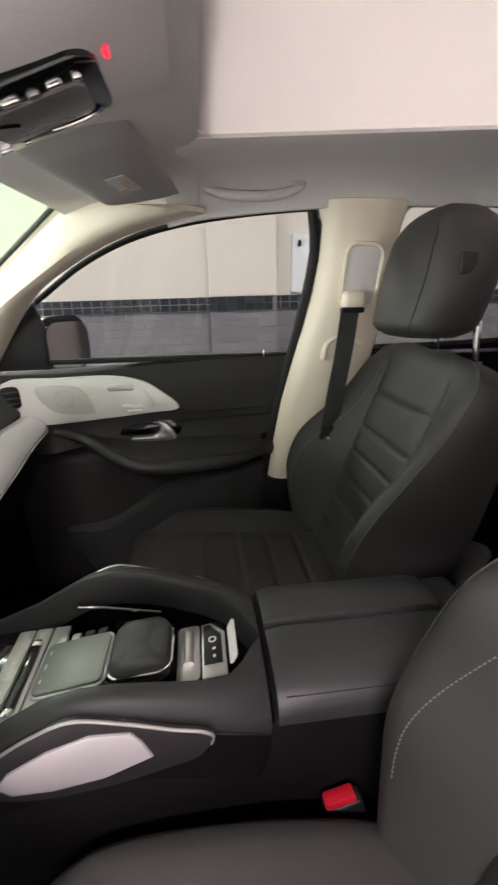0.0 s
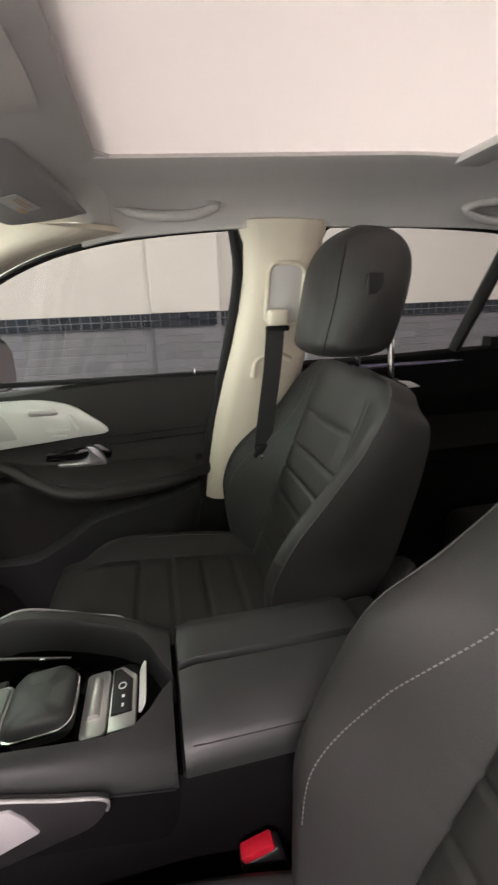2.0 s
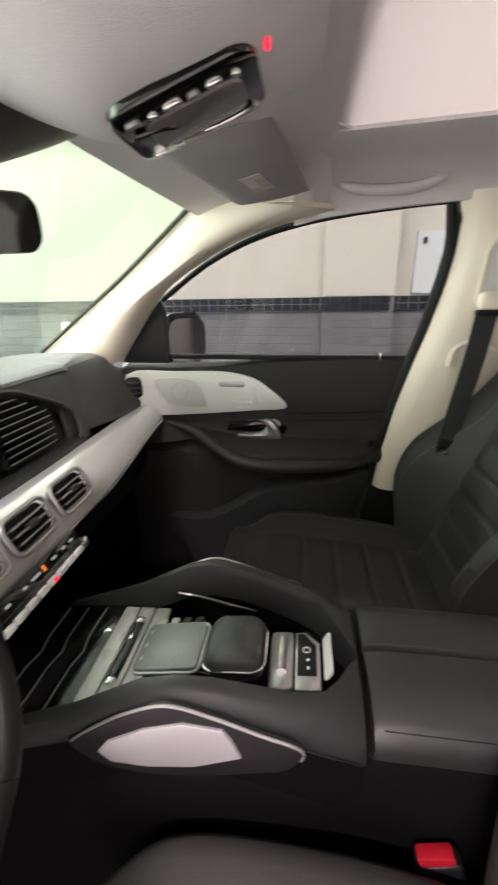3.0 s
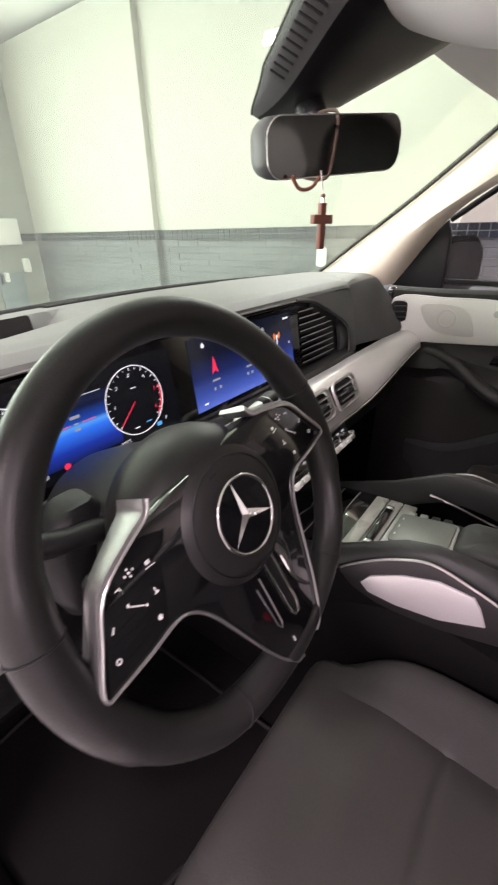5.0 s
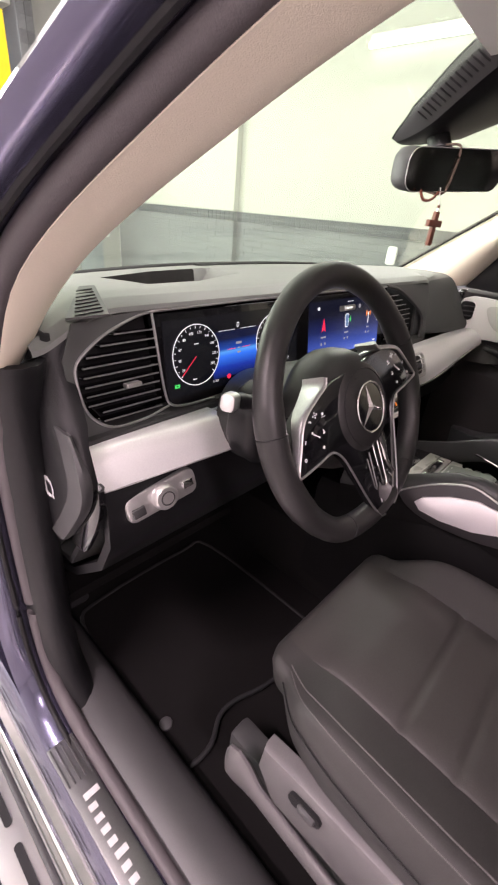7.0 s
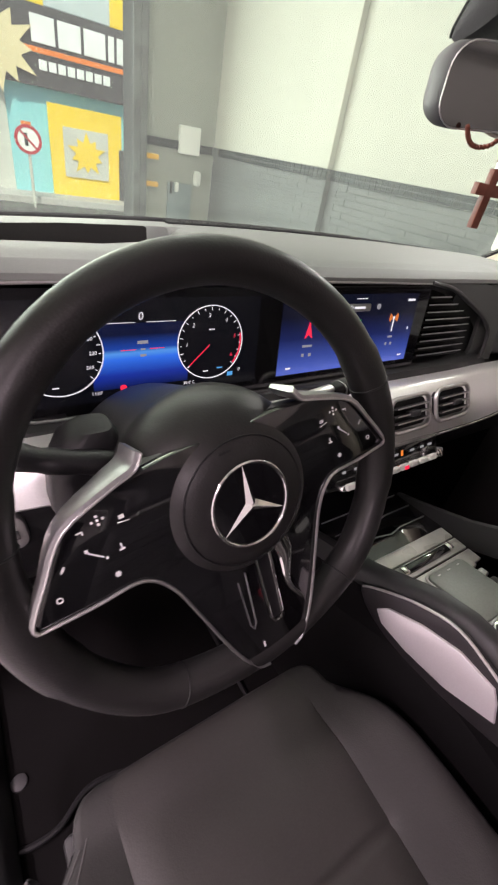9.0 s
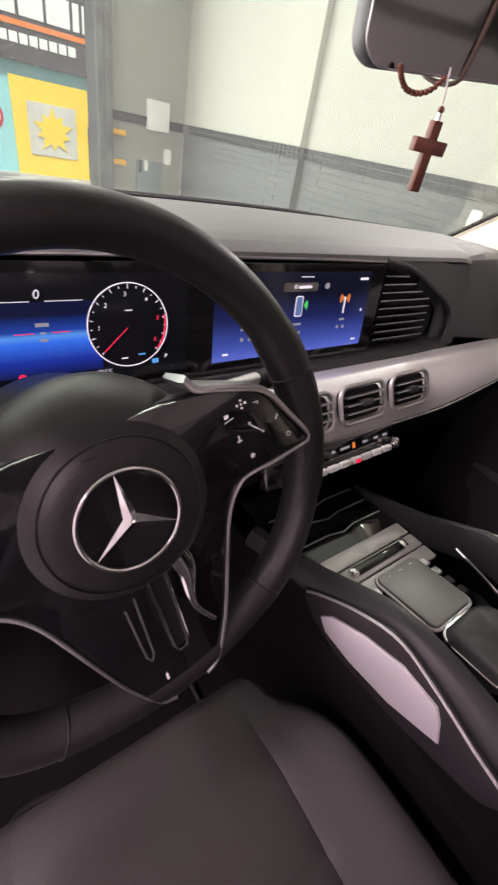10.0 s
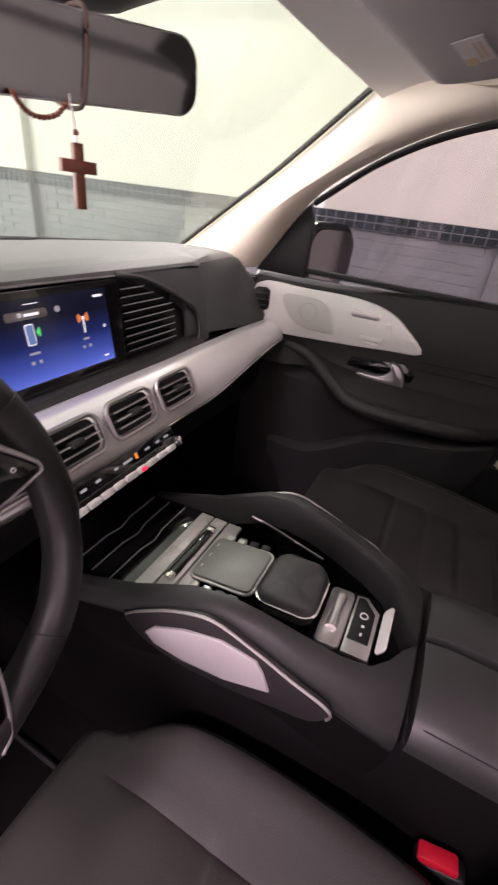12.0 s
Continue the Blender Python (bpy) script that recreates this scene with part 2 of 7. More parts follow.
def slab(rings, thick):
    """An open skin of rings given thickness along its normals."""
    bm = loft(rings, cap=False, closed=False)
    bmesh.ops.recalc_face_normals(bm, faces=bm.faces[:])
    bmesh.ops.solidify(bm, geom=bm.faces[:], thickness=thick)
    return bm


def spline(points, n=8, loop=False):
    """A smooth line through points."""
    p = [Vector(q) for q in points]
    out = []
    cnt = len(p)
    for i in range(cnt if loop else cnt - 1):
        if loop:
            a, b, c, d = p[i - 1], p[i], p[(i + 1) % cnt], p[(i + 2) % cnt]
        else:
            b, c = p[i], p[i + 1]
            a, d = p[i - 1] if i else b * 2 - c, p[i + 2] if i + 2 < cnt else c * 2 - b
        for k in range(n):
            t = k / n
            out.append(0.5 * ((2 * b) + (c - a) * t + (2 * a - 5 * b + 4 * c - d) * t * t + (3 * b - a - 3 * c + d) * t ** 3))
    if not loop:
        out.append(p[-1])
    return out


def tube(points, radius, sides=10, loop=False, flat=1.0, up=(0, 0, 1)):
    """A round or oval bar along points; radius may be one number or one a point."""
    p = [Vector(q) for q in points]
    bm, rows, cnt = bmesh.new(), [], len(points)
    for i, q in enumerate(p):
        a, b = (p[i - 1], p[(i + 1) % cnt]) if loop else (p[max(i - 1, 0)], p[min(i + 1, cnt - 1)])
        d = (b - a).normalized()
        s = d.cross(Vector(up))
        s = s.normalized() if s.length > 1e-4 else d.orthogonal().normalized()
        u = s.cross(d).normalized()
        r = radius[i] if isinstance(radius, (list, tuple)) else radius
        rows.append([bm.verts.new(q + s * r * math.cos(k * math.tau / sides) + u * r * flat * math.sin(k * math.tau / sides)) for k in range(sides)])
    for i in range(cnt if loop else cnt - 1):
        a, b = rows[i], rows[(i + 1) % cnt]
        for k in range(sides):
            bm.faces.new((a[k], a[(k + 1) % sides], b[(k + 1) % sides], b[k]))
    if not loop:
        bm.faces.new(rows[0][::-1])
        bm.faces.new(rows[-1])
    return bm


def plate(outline, thick, m=None, bevel=0.0, seg=2):
    """A flat outline (x, y) given thickness along z, from 0 up."""
    bm = bmesh.new()
    low = [bm.verts.new((q[0], q[1], 0)) for q in outline]
    f = bm.faces.new(low)
    ext = bmesh.ops.extrude_face_region(bm, geom=[f])
    top = [v for v in ext["geom"] if isinstance(v, bmesh.types.BMVert)]
    bmesh.ops.translate(bm, vec=(0, 0, thick), verts=top)
    bmesh.ops.recalc_face_normals(bm, faces=bm.faces[:])
    if bevel:
        edges = [e for e in bm.edges if all(v in set(top) for v in e.verts)]
        bmesh.ops.bevel(bm, geom=edges, offset=bevel, segments=seg, profile=0.5, affect="EDGES")
    if m:
        bmesh.ops.transform(bm, matrix=m, verts=bm.verts)
    return bm


def round_rect(w, h, r, n=5, cx=0.0, cy=0.0):
    out = []
    for sx, sy, a0 in ((1, 1, 0), (-1, 1, 90), (-1, -1, 180), (1, -1, 270)):
        for k in range(n + 1):
            a = radians(a0 + 90 * k / n)
            out.append((cx + sx * (w / 2 - r) + r * math.cos(a), cy + sy * (h / 2 - r) + r * math.sin(a)))
    return out


def spline_flat(points, n=5):
    """A smooth closed outline in the x, y plane."""
    return [(p.x, p.y) for p in spline([Vector((q[0], q[1], 0)) for q in points], n, True)]


def disc(radius, n=32, cx=0.0, cy=0.0):
    return [(cx + radius * math.cos(k * math.tau / n), cy + radius * math.sin(k * math.tau / n)) for k in range(n)]


def ring(ro, ri, thick, m=None, n=48, bevel=0.0):
    """A flat ring in the x, y plane."""
    rows = []
    for k in range(n):
        c, s = math.cos(k * math.tau / n), math.sin(k * math.tau / n)
        rows.append([Vector((ri * c, ri * s, 0)), Vector((ro * c, ro * s, 0)), Vector((ro * c, ro * s, thick)), Vector((ri * c, ri * s, thick))])
    rows.append(rows[0])
    bm = loft(rows, cap=False)
    bmesh.ops.remove_doubles(bm, verts=bm.verts, dist=1e-6)
    if m:
        bmesh.ops.transform(bm, matrix=m, verts=bm.verts)
    return bm


def frame_of(origin, xdir, ydir):
    """A matrix whose x and y run along the two directions."""
    x = Vector(xdir).normalized()
    z = x.cross(Vector(ydir)).normalized()
    y = z.cross(x)
    m = Matrix((x, y, z)).transposed().to_4x4()
    m.translation = origin
    return m


def writing(name, text, size, mat, parent, m, depth=0.0004, align="CENTER", shear=0.0):
    """Letters of the built-in font as a mesh."""
    cu = bpy.data.curves.new(name, "FONT")
    cu.body, cu.size, cu.align_x, cu.align_y, cu.extrude, cu.shear, cu.resolution_u = text, size, align, "CENTER", depth, shear, 2
    tmp = bpy.data.objects.new(name, cu)
    me = bpy.data.meshes.new_from_object(tmp)
    bpy.data.objects.remove(tmp)
    me.transform(m)
    me.materials.clear()
    me.materials.append(mat)
    ob = new(name, me)
    ob.parent = parent
    return ob


def bar(w, h, cx, cy, thick=0.0006):
    """A small flat bar in the x, y plane."""
    return box(w, h, thick, (cx, cy, thick / 2))


def mirrored(bm, flip):
    """The same form on the car's other side."""
    if flip:
        bmesh.ops.scale(bm, vec=(-1, 1, 1), verts=bm.verts)
    return bm


def smooth01(t):
    t = min(max(t, 0.0), 1.0)
    return t * t * (3 - 2 * t)


def mix(a, b, t):
    return a + (b - a) * t


# ---- the garage and the street ----
WALL_X, CORNER_Y, BAND_LOW, BAND_TOP = 2.26, 6.25, 1.377, 1.459
RAMP = -0.0125


def garage():
    g = part("ground", box(80, 80, 0.2, (0, 5, -0.1)), M_CONCRETE, smooth=False)
    tagged(g, "grey worn concrete floor running out to the street", "ground", kind="structure")
    w = part("wall_right", box(0.2, 11.25, 3.1 - BAND_TOP, (WALL_X + 0.1, 0.625, (3.1 + BAND_TOP) / 2)), M_PLASTER, smooth=False)
    w.rotation_euler.x = RAMP
    tagged(w, "cream plastered garage wall above a tiled band", "wall", kind="structure")
    for i, y in enumerate((0.80, 4.13)):
        c = part("wall_column", box(0.06, 0.42, 3.1 - BAND_TOP, (WALL_X - 0.03, y + (0.21 if i else -0.21), (3.1 + BAND_TOP) / 2), 0.006), M_PLASTER, smooth=False)
        c.rotation_euler.x = RAMP
        tagged(c, "plastered flat column standing out from the garage wall", "column", group="columns of the garage wall", kind="structure")
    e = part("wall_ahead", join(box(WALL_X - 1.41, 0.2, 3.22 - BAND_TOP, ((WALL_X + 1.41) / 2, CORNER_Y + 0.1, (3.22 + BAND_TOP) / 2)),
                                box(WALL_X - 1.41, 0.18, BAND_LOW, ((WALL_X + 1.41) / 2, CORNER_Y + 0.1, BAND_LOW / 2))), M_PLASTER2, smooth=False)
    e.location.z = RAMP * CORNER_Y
    tagged(e, "grey plastered end wall beside the street opening", "wall", kind="structure")
    # unseen left and back walls, whitened to throw more light on the car
    l = part("wall_left", box(0.2, 11.25, 3.1, (-4.6, 0.625, 1.55)), M_WHITEWALL, smooth=False)
    tagged(l, "unseen garage wall, white to reflect light onto the doorway", "wall", kind="structure")
    r = part("wall_back", box(7.0, 0.2, 3.1, (-1.1, -5.1, 1.55)), M_WHITEWALL, smooth=False)
    tagged(r, "unseen back wall of the garage, white to reflect light", "wall", kind="structure")
    h = part("wall_lintel", box(5.75, 0.2, 0.25, (-1.6, CORNER_Y + 0.1, 2.975)), M_PLASTER, smooth=False)
    tagged(h, "plastered beam over the street opening", "wall", kind="structure")
    c = part("ceiling", box(7.2, 11.6, 0.15, (-1.1, 0.55, 3.175)), M_WHITEWALL, smooth=False)
    tagged(c, "white plastered garage ceiling", "ceiling", kind="structure")
    road = part("road", box(80, 3.4, 0.01, (0, 8.6, 0.006)), M_ASPHALT, smooth=False)
    tagged(road, "dark asphalt street outside the garage", "road", kind="structure")
    kerb = part("kerb", box(80, 0.7, 0.12, (0, 10.65, 0.06), 0.015), M_CONCRETE, smooth=False)
    tagged(kerb, "pale concrete kerb and pavement before the shop", "kerb", kind="structure")


garage()


def lamp_fixture(name, label, at, length, spin, wall):
    t = thing(name, label, "lamp", at, group="tube lamps of the garage")
    t.rotation_euler = (0, 0, radians(spin))
    if wall:
        part("housing", box(0.05, length, 0.07, (0.018, 0, 0.03), 0.008), M_PAPER, t, "white metal housing")
        part("tube", tube([(-0.03, -length / 2 + 0.02, 0), (-0.03, length / 2 - 0.02, 0)], 0.018, 14), M_TUBE, t, "glowing white tube")
    else:
        part("housing", box(0.16, length, 0.03, (0, 0, 0.045), 0.006), M_PAPER, t, "white metal housing")
        for s in (-1, 1):
            part("tube", tube([(s * 0.04, -length / 2 + 0.02, 0.018), (s * 0.04, length / 2 - 0.02, 0.018)], 0.013, 12), M_TUBE, t, "glowing white tube")


M_TUBE = glow("lit_tube", (1.0, 0.96, 0.98), 6.0)
lamp_fixture("wall_lamp", "lit white tube lamp fixed to the plastered wall", (WALL_X - 0.02, 2.40, 2.45), 1.2, 0, True)
for _x, _y, _l in LAMPS:
    lamp_fixture("ceiling_lamp", "lit white twin-tube lamp under the garage ceiling", (_x, _y, 3.04), _l, 0, False)


M_BOXBLUE = material("pale_blue_grey_paint", (0.46, 0.50, 0.52), 0.5, grain=60, spread=0.06)


def wall_boxes():
    """Fittings on the end wall and the long wall, facing the car."""
    def plate_box(name, label, x, z, w, h, mat, cat, r=0.01):
        t = thing(name, label, cat, (x, CORNER_Y, z))
        part("cover", moved(plate(round_rect(w, h, r), 0.05, None, 0.006), pose(0, 0, 0, 90)), mat, t)
        return t
    plate_box("junction_box", "white square box fixed over the tiled band", 1.93, 1.40, 0.25, 0.26, M_PAPER, "box")
    mb = thing("meter_box", "pale blue-grey metal box fixed to the garage wall", "box", (WALL_X, 0.175, 1.635))
    part("cover", box(0.03, 0.25, 0.33, (-0.016, 0, 0)), M_BOXBLUE, mb, smooth=False)
    part("latch", box(0.02, 0.02, 0.035, (-0.040, 0.085, 0.115), 0.006), M_HARD, mb, "black latch")
    plate_box("light_switch", "white oblong switch plate on the grey wall", 2.06, 1.05, 0.075, 0.15, M_PAPER, "switch", 0.03)
    plate_box("light_switch", "small white switch plate on the grey door", 1.80, 0.94, 0.045, 0.10, M_PAPER, "switch", 0.015)
    for z in (1.20, 0.94):
        plate_box("hinge_plate", "amber metal plate on the edge of the grey wall", 1.50, z, 0.14, 0.05, M_AMBER, "plate")
    t = thing("door_leaf", "grey painted metal door in the end wall", "door", (1.90, CORNER_Y, 0.0))
    part("leaf", box(0.30, 0.03, 0.98, (-0.05, -0.012, 0.49), 0.008), M_DOORGREY, t)
    part("handle", box(0.02, 0.03, 0.12, (-0.17, -0.045, 0.93), 0.006), M_DARK, t)
    o = thing("wall_socket", "white oblong socket plate on the stone wall", "socket", (WALL_X - 0.015, 2.50, 1.235))
    part("plate", moved(plate(round_rect(0.075, 0.125, 0.02), 0.014, None, 0.004), frame_of((0, 0, 0), (0, -1, 0), (0, 0, 1))), M_PAPER, o)
    b = thing("wall_plant_box", "pale grey meter box with dark fittings beside the column", "box", (WALL_X - 0.05, 0.02, 1.95))
    part("box_body", box(0.10, 0.20, 0.62, (0, 0, 0), 0.01), M_PALEBLUE, b)
    part("bracket", box(0.05, 0.06, 0.07, (-0.07, 0.03, 0.16), 0.012), M_DARK, b)
    part("bracket", box(0.05, 0.05, 0.05, (-0.07, 0.05, 0.02), 0.012), M_DARK, b)


M_DOORGREY = material("blue_grey_door_paint", (0.20, 0.24, 0.26), 0.5, grain=60)
M_PALEBLUE = material("pale_blue_grey_paint", (0.50, 0.55, 0.57), 0.5, grain=60)
wall_boxes()


def sun_shape(r, spikes):
    out = []
    for k in range(spikes * 2):
        a = k * math.tau / (spikes * 2) + math.pi / 2
        q = r * ((1.0 if k % 4 == 0 else 0.82) if k % 2 == 0 else 0.55)
        out.append((q * math.cos(a), q * math.sin(a)))
    return out


def shop():
    s = thing("shop_front", "yellow and light blue shop front under a dark sign", "shop", (0, 11.0, 0))
    up = pose(0, 0, 0, 90)

    def flat(name, w, h, x, z, d, mat, label="", thick=0.05):
        return part(name, box(w, thick, h, (x, -d - thick / 2, z), 0.006), mat, s, label, smooth=False)
    part("facade", box(7.0, 0.4, 5.0, (0.2, 0.2, 2.5)), M_SHOPGREY, s, "pale grey facade", smooth=False)
    flat("upper_wall", 3.4, 1.6, 1.7, 3.55, 0.0, M_YELLOW, "orange-yellow upper wall")
    flat("upper_panel", 1.05, 1.4, 2.0, 3.45, 0.05, M_PALEBLUE, "pale grey panel")
    flat("surround", 2.4, 1.95, 1.95, 0.975, 0.0, M_BLUE, "light blue surround")
    flat("base", 0.25, 1.0, 2.78, 0.5, 0.08, M_SIGN, "brown side panel")
    door = flat("shop_door", 1.32, 1.50, 2.05, 0.78, 0.06, M_YELLOW, "bright yellow door")
    part("door_window", box(0.82, 0.02, 0.78, (2.03, -0.125, 0.83), 0.004), M_SHOPGREY, door, "grey window in the door", smooth=False)
    part("sun_emblem", moved(plate(sun_shape(0.36, 10), 0.02), pose(2.03, -0.137, 0.83, 90)), M_YELLOW, door, "yellow sun shape", smooth=False)
    sign = flat("sign_board", 3.3, 1.02, 1.75, 2.22, 0.1, M_SIGN, "dark sign board with pale and orange bars", 0.12)
    part("sign_stripe", box(2.2, 0.02, 0.07, (2.1, -0.232, 2.18)), M_ORANGE, sign, "orange stripe", smooth=False)
    x = 1.22
    for w, bars in ((0.36, "C"), (0.36, "H"), (0.36, "R"), (0.10, "I"), (0.36, "S")):
        part("sign_bar", box(w, 0.02, 0.34, (x + w / 2, -0.232, 2.44), 0.004), M_LETTER, sign, "white block", smooth=False)
        x += w + 0.05
    for k in range(8):
        part("small_bar", box(0.12, 0.02, 0.13, (1.36 + 0.15 * k, -0.232, 2.0), 0.004), M_LETTER, sign, smooth=False)
    part("sun_emblem", moved(plate(sun_shape(0.62, 12), 0.03), pose(0.70, -0.245, 2.15, 90)), M_SAND, s, "pale sun shape", smooth=False)
    part("lower_bars", box(0.16, 0.02, 0.34, (1.02, -0.06, 1.02)), M_ORANGE, s, "striped notice", smooth=False)
    n = thing("road_sign", "round white sign with a red ring and slash", "road sign", (0.86, 9.9, 0.0))
    part("post", tube([(0, 0, 0), (0, 0, 1.05)], 0.025, 10), M_SHOPGREY, n)
    face = part("face", moved(plate(disc(0.20), 0.012), pose(0, -0.02, 0.98, 90)), M_LETTER, n)
    part("red_ring", moved(ring(0.20, 0.155, 0.006), pose(0, -0.034, 0.98, 90)), M_RED, face)
    part("slash", moved(box(0.34, 0.03, 0.004), pose(0, -0.037, 0.98, 90) @ pose(0, 0, 0, 0, 0, -45)), M_RED, face)
    part("letter_bar", moved(box(0.05, 0.17, 0.003), pose(-0.03, -0.035, 0.98, 90)), M_HARD, face)


M_SAND = material("pale_sand_paint", (0.75, 0.62, 0.38), 0.5, grain=30)
shop()

# ---- car shell ----
# edges of the right side; the left side mirrors them
WIND_EDGE = [(0.775, 1.74, 1.285), (0.73, 1.56, 1.405), (0.695, 1.423, 1.495), (0.64, 1.27, 1.60), (0.60, 1.178, 1.662)]
DOOR_EDGE = [(0.745, 1.46, 1.27), (0.722, 1.335, 1.445), (0.685, 1.19, 1.54), (0.645, 1.04, 1.60), (0.612, 0.86, 1.635)]
OPEN_EDGE = [(0.784, 1.496, 1.222), (0.768, 1.412, 1.354), (0.718, 1.262, 1.474), (0.664, 1.09, 1.575), (0.612, 0.86, 1.635)]
TOP_LINE = [(0.612, 0.86, 1.635), (0.602, 0.62, 1.655), (0.60, 0.37, 1.662), (0.60, 0.10, 1.664), (0.60, -0.165, 1.655), (0.61, -0.40, 1.60), (0.63, -0.70, 1.47), (0.64, -1.0, 1.34)]


def pillar_a(flip):
    a, b = spline(WIND_EDGE, 6), spline(OPEN_EDGE if flip else DOOR_EDGE, 6)
    rings = []
    for i, (p, q) in enumerate(zip(a, b)):
        v = i / (len(a) - 1)
        mid = (p + q) / 2 + (Vector((mix(-0.120, -0.160, v), mix(-0.040, -0.080, v), -0.030)) if flip else Vector((-0.160, -0.080, -0.030)))
        rows = [p.lerp(mid, t) * (1 - t) + mid.lerp(q, t) * t for t in (k / 8 for k in range(9))]
        rings.append([p + Vector((0.02, 0.012, 0.006))] + rows + [q + Vector((0.006, 0.0, -0.001))])
    return mirrored(slab(rings, 0.012), flip)


def shell():
    floor = part("floor", join(box(1.50, 3.2, 0.04, (0, 0.4, 0.42)), box(0.24, 2.6, 0.24, (0, 0.5, 0.54), 0.05),
                               box(1.5, 0.05, 0.85, (0, 1.98, 0.82)), box(0.03, 0.66, 0.80, (0.765, 1.70, 0.84), 0.01), box(0.10, 2.6, 0.12, (0.76, 0.75, 0.46), 0.02), box(1.5, 0.3, 0.03, (0, 1.86, 0.55), 0, 2, None)), M_CARPET)
    tagged(floor, "black carpeted car floor and footwell", "car floor", kind="structure")
    for side in (0, 1):
        s = part("pillar_trim", pillar_a(side), M_CREAM)
        tagged(s, "cream fabric-look trim on the windscreen pillar", "pillar", group="windscreen pillars", kind="structure")
    lin = []
    for y, z in ((1.285, 1.672), (1.22, 1.683), (1.10, 1.693), (0.98, 1.702), (0.925, 1.707), (0.905, 1.709), (0.894, 1.714), (0.892, 1.726)):
        w = 0.60 if y > 1.0 else 0.612
        lin.append([(x * w, y - 0.10 * abs(x) ** 2.2 * smooth01((y - 0.9) / 0.3), z - (0.035 if y > 0.95 else 0.07 * smooth01((abs(x) * w - 0.36) / 0.24)) * abs(x) ** 2.5) for x in [k / 12 - 1 for k in range(25)]])
    front = slab(lin, 0.01)
    sides = []
    for s in (-1, 1):
        rows = []
        for p in spline([(0.63, 0.96, 1.618)] + TOP_LINE, 5):
            inner = 0.362
            z0 = 1.706 + 0.030 * min(1.0, max(0.0, (0.90 - p.y) / 0.60)) - 0.10 * smooth01((-0.2 - p.y) / 0.9)
            rows.append([(s * inner, p.y, z0 + 0.011), (s * inner, p.y, z0 + 0.005), (s * (inner + 0.012), p.y, z0), (s * (inner + 0.09), p.y, z0 - 0.004), (s * mix(inner, p.x, 0.75), p.y, mix(z0, p.z, 0.35)),
                         (s * (p.x - 0.012), p.y, mix(z0, p.z, 0.75)), (s * p.x, p.y, p.z), (s * (p.x + 0.03), p.y, p.z + 0.002)])
        sides.append(slab(rows, 0.01))
    # rounded corners of the roof opening
    corners = []
    for s in (-1, 1):
        pts = [(s * 0.366, 0.896)] + [(s * (0.286 + 0.08 * math.cos(a)), 0.816 + 0.08 * math.sin(a)) for a in (k * math.pi / 16 for k in range(9))]
        corners.append(plate(pts, 0.016, pose(0, 0, 1.708)))
    liner = part("headliner", join(front, *sides, *corners, box(1.30, 0.5, 0.02, (0, -1.22, 1.60))), M_LINER)
    tagged(liner, "grey woven headliner framing the glass roof", "headliner", kind="structure")
    skin = part("roof_skin", join(box(0.30, 2.3, 0.02, (0.52, -0.1, 1.757), 0.008), box(0.30, 2.3, 0.02, (-0.52, -0.1, 1.757), 0.008), box(1.2, 0.36, 0.02, (0, 1.04, 1.745), 0.008),
                                  box(1.3, 0.8, 0.02, (0, -1.5, 1.62), 0.008)), M_PAINT)
    tagged(skin, "dark blue painted roof skin", "car roof", kind="structure")
    rear = part("tailgate_trim", join(box(1.30, 0.06, 0.45, (0, -1.55, 1.05), 0.02), box(1.3, 0.9, 0.03, (0, -1.15, 0.83), 0.01), box(0.04, 1.2, 0.9, (-0.78, -0.9, 0.9)), box(0.04, 1.2, 0.9, (0.78, -0.9, 0.9))), M_HARD)
    tagged(rear, "black luggage bay and tailgate trim", "tailgate", kind="structure")


shell()


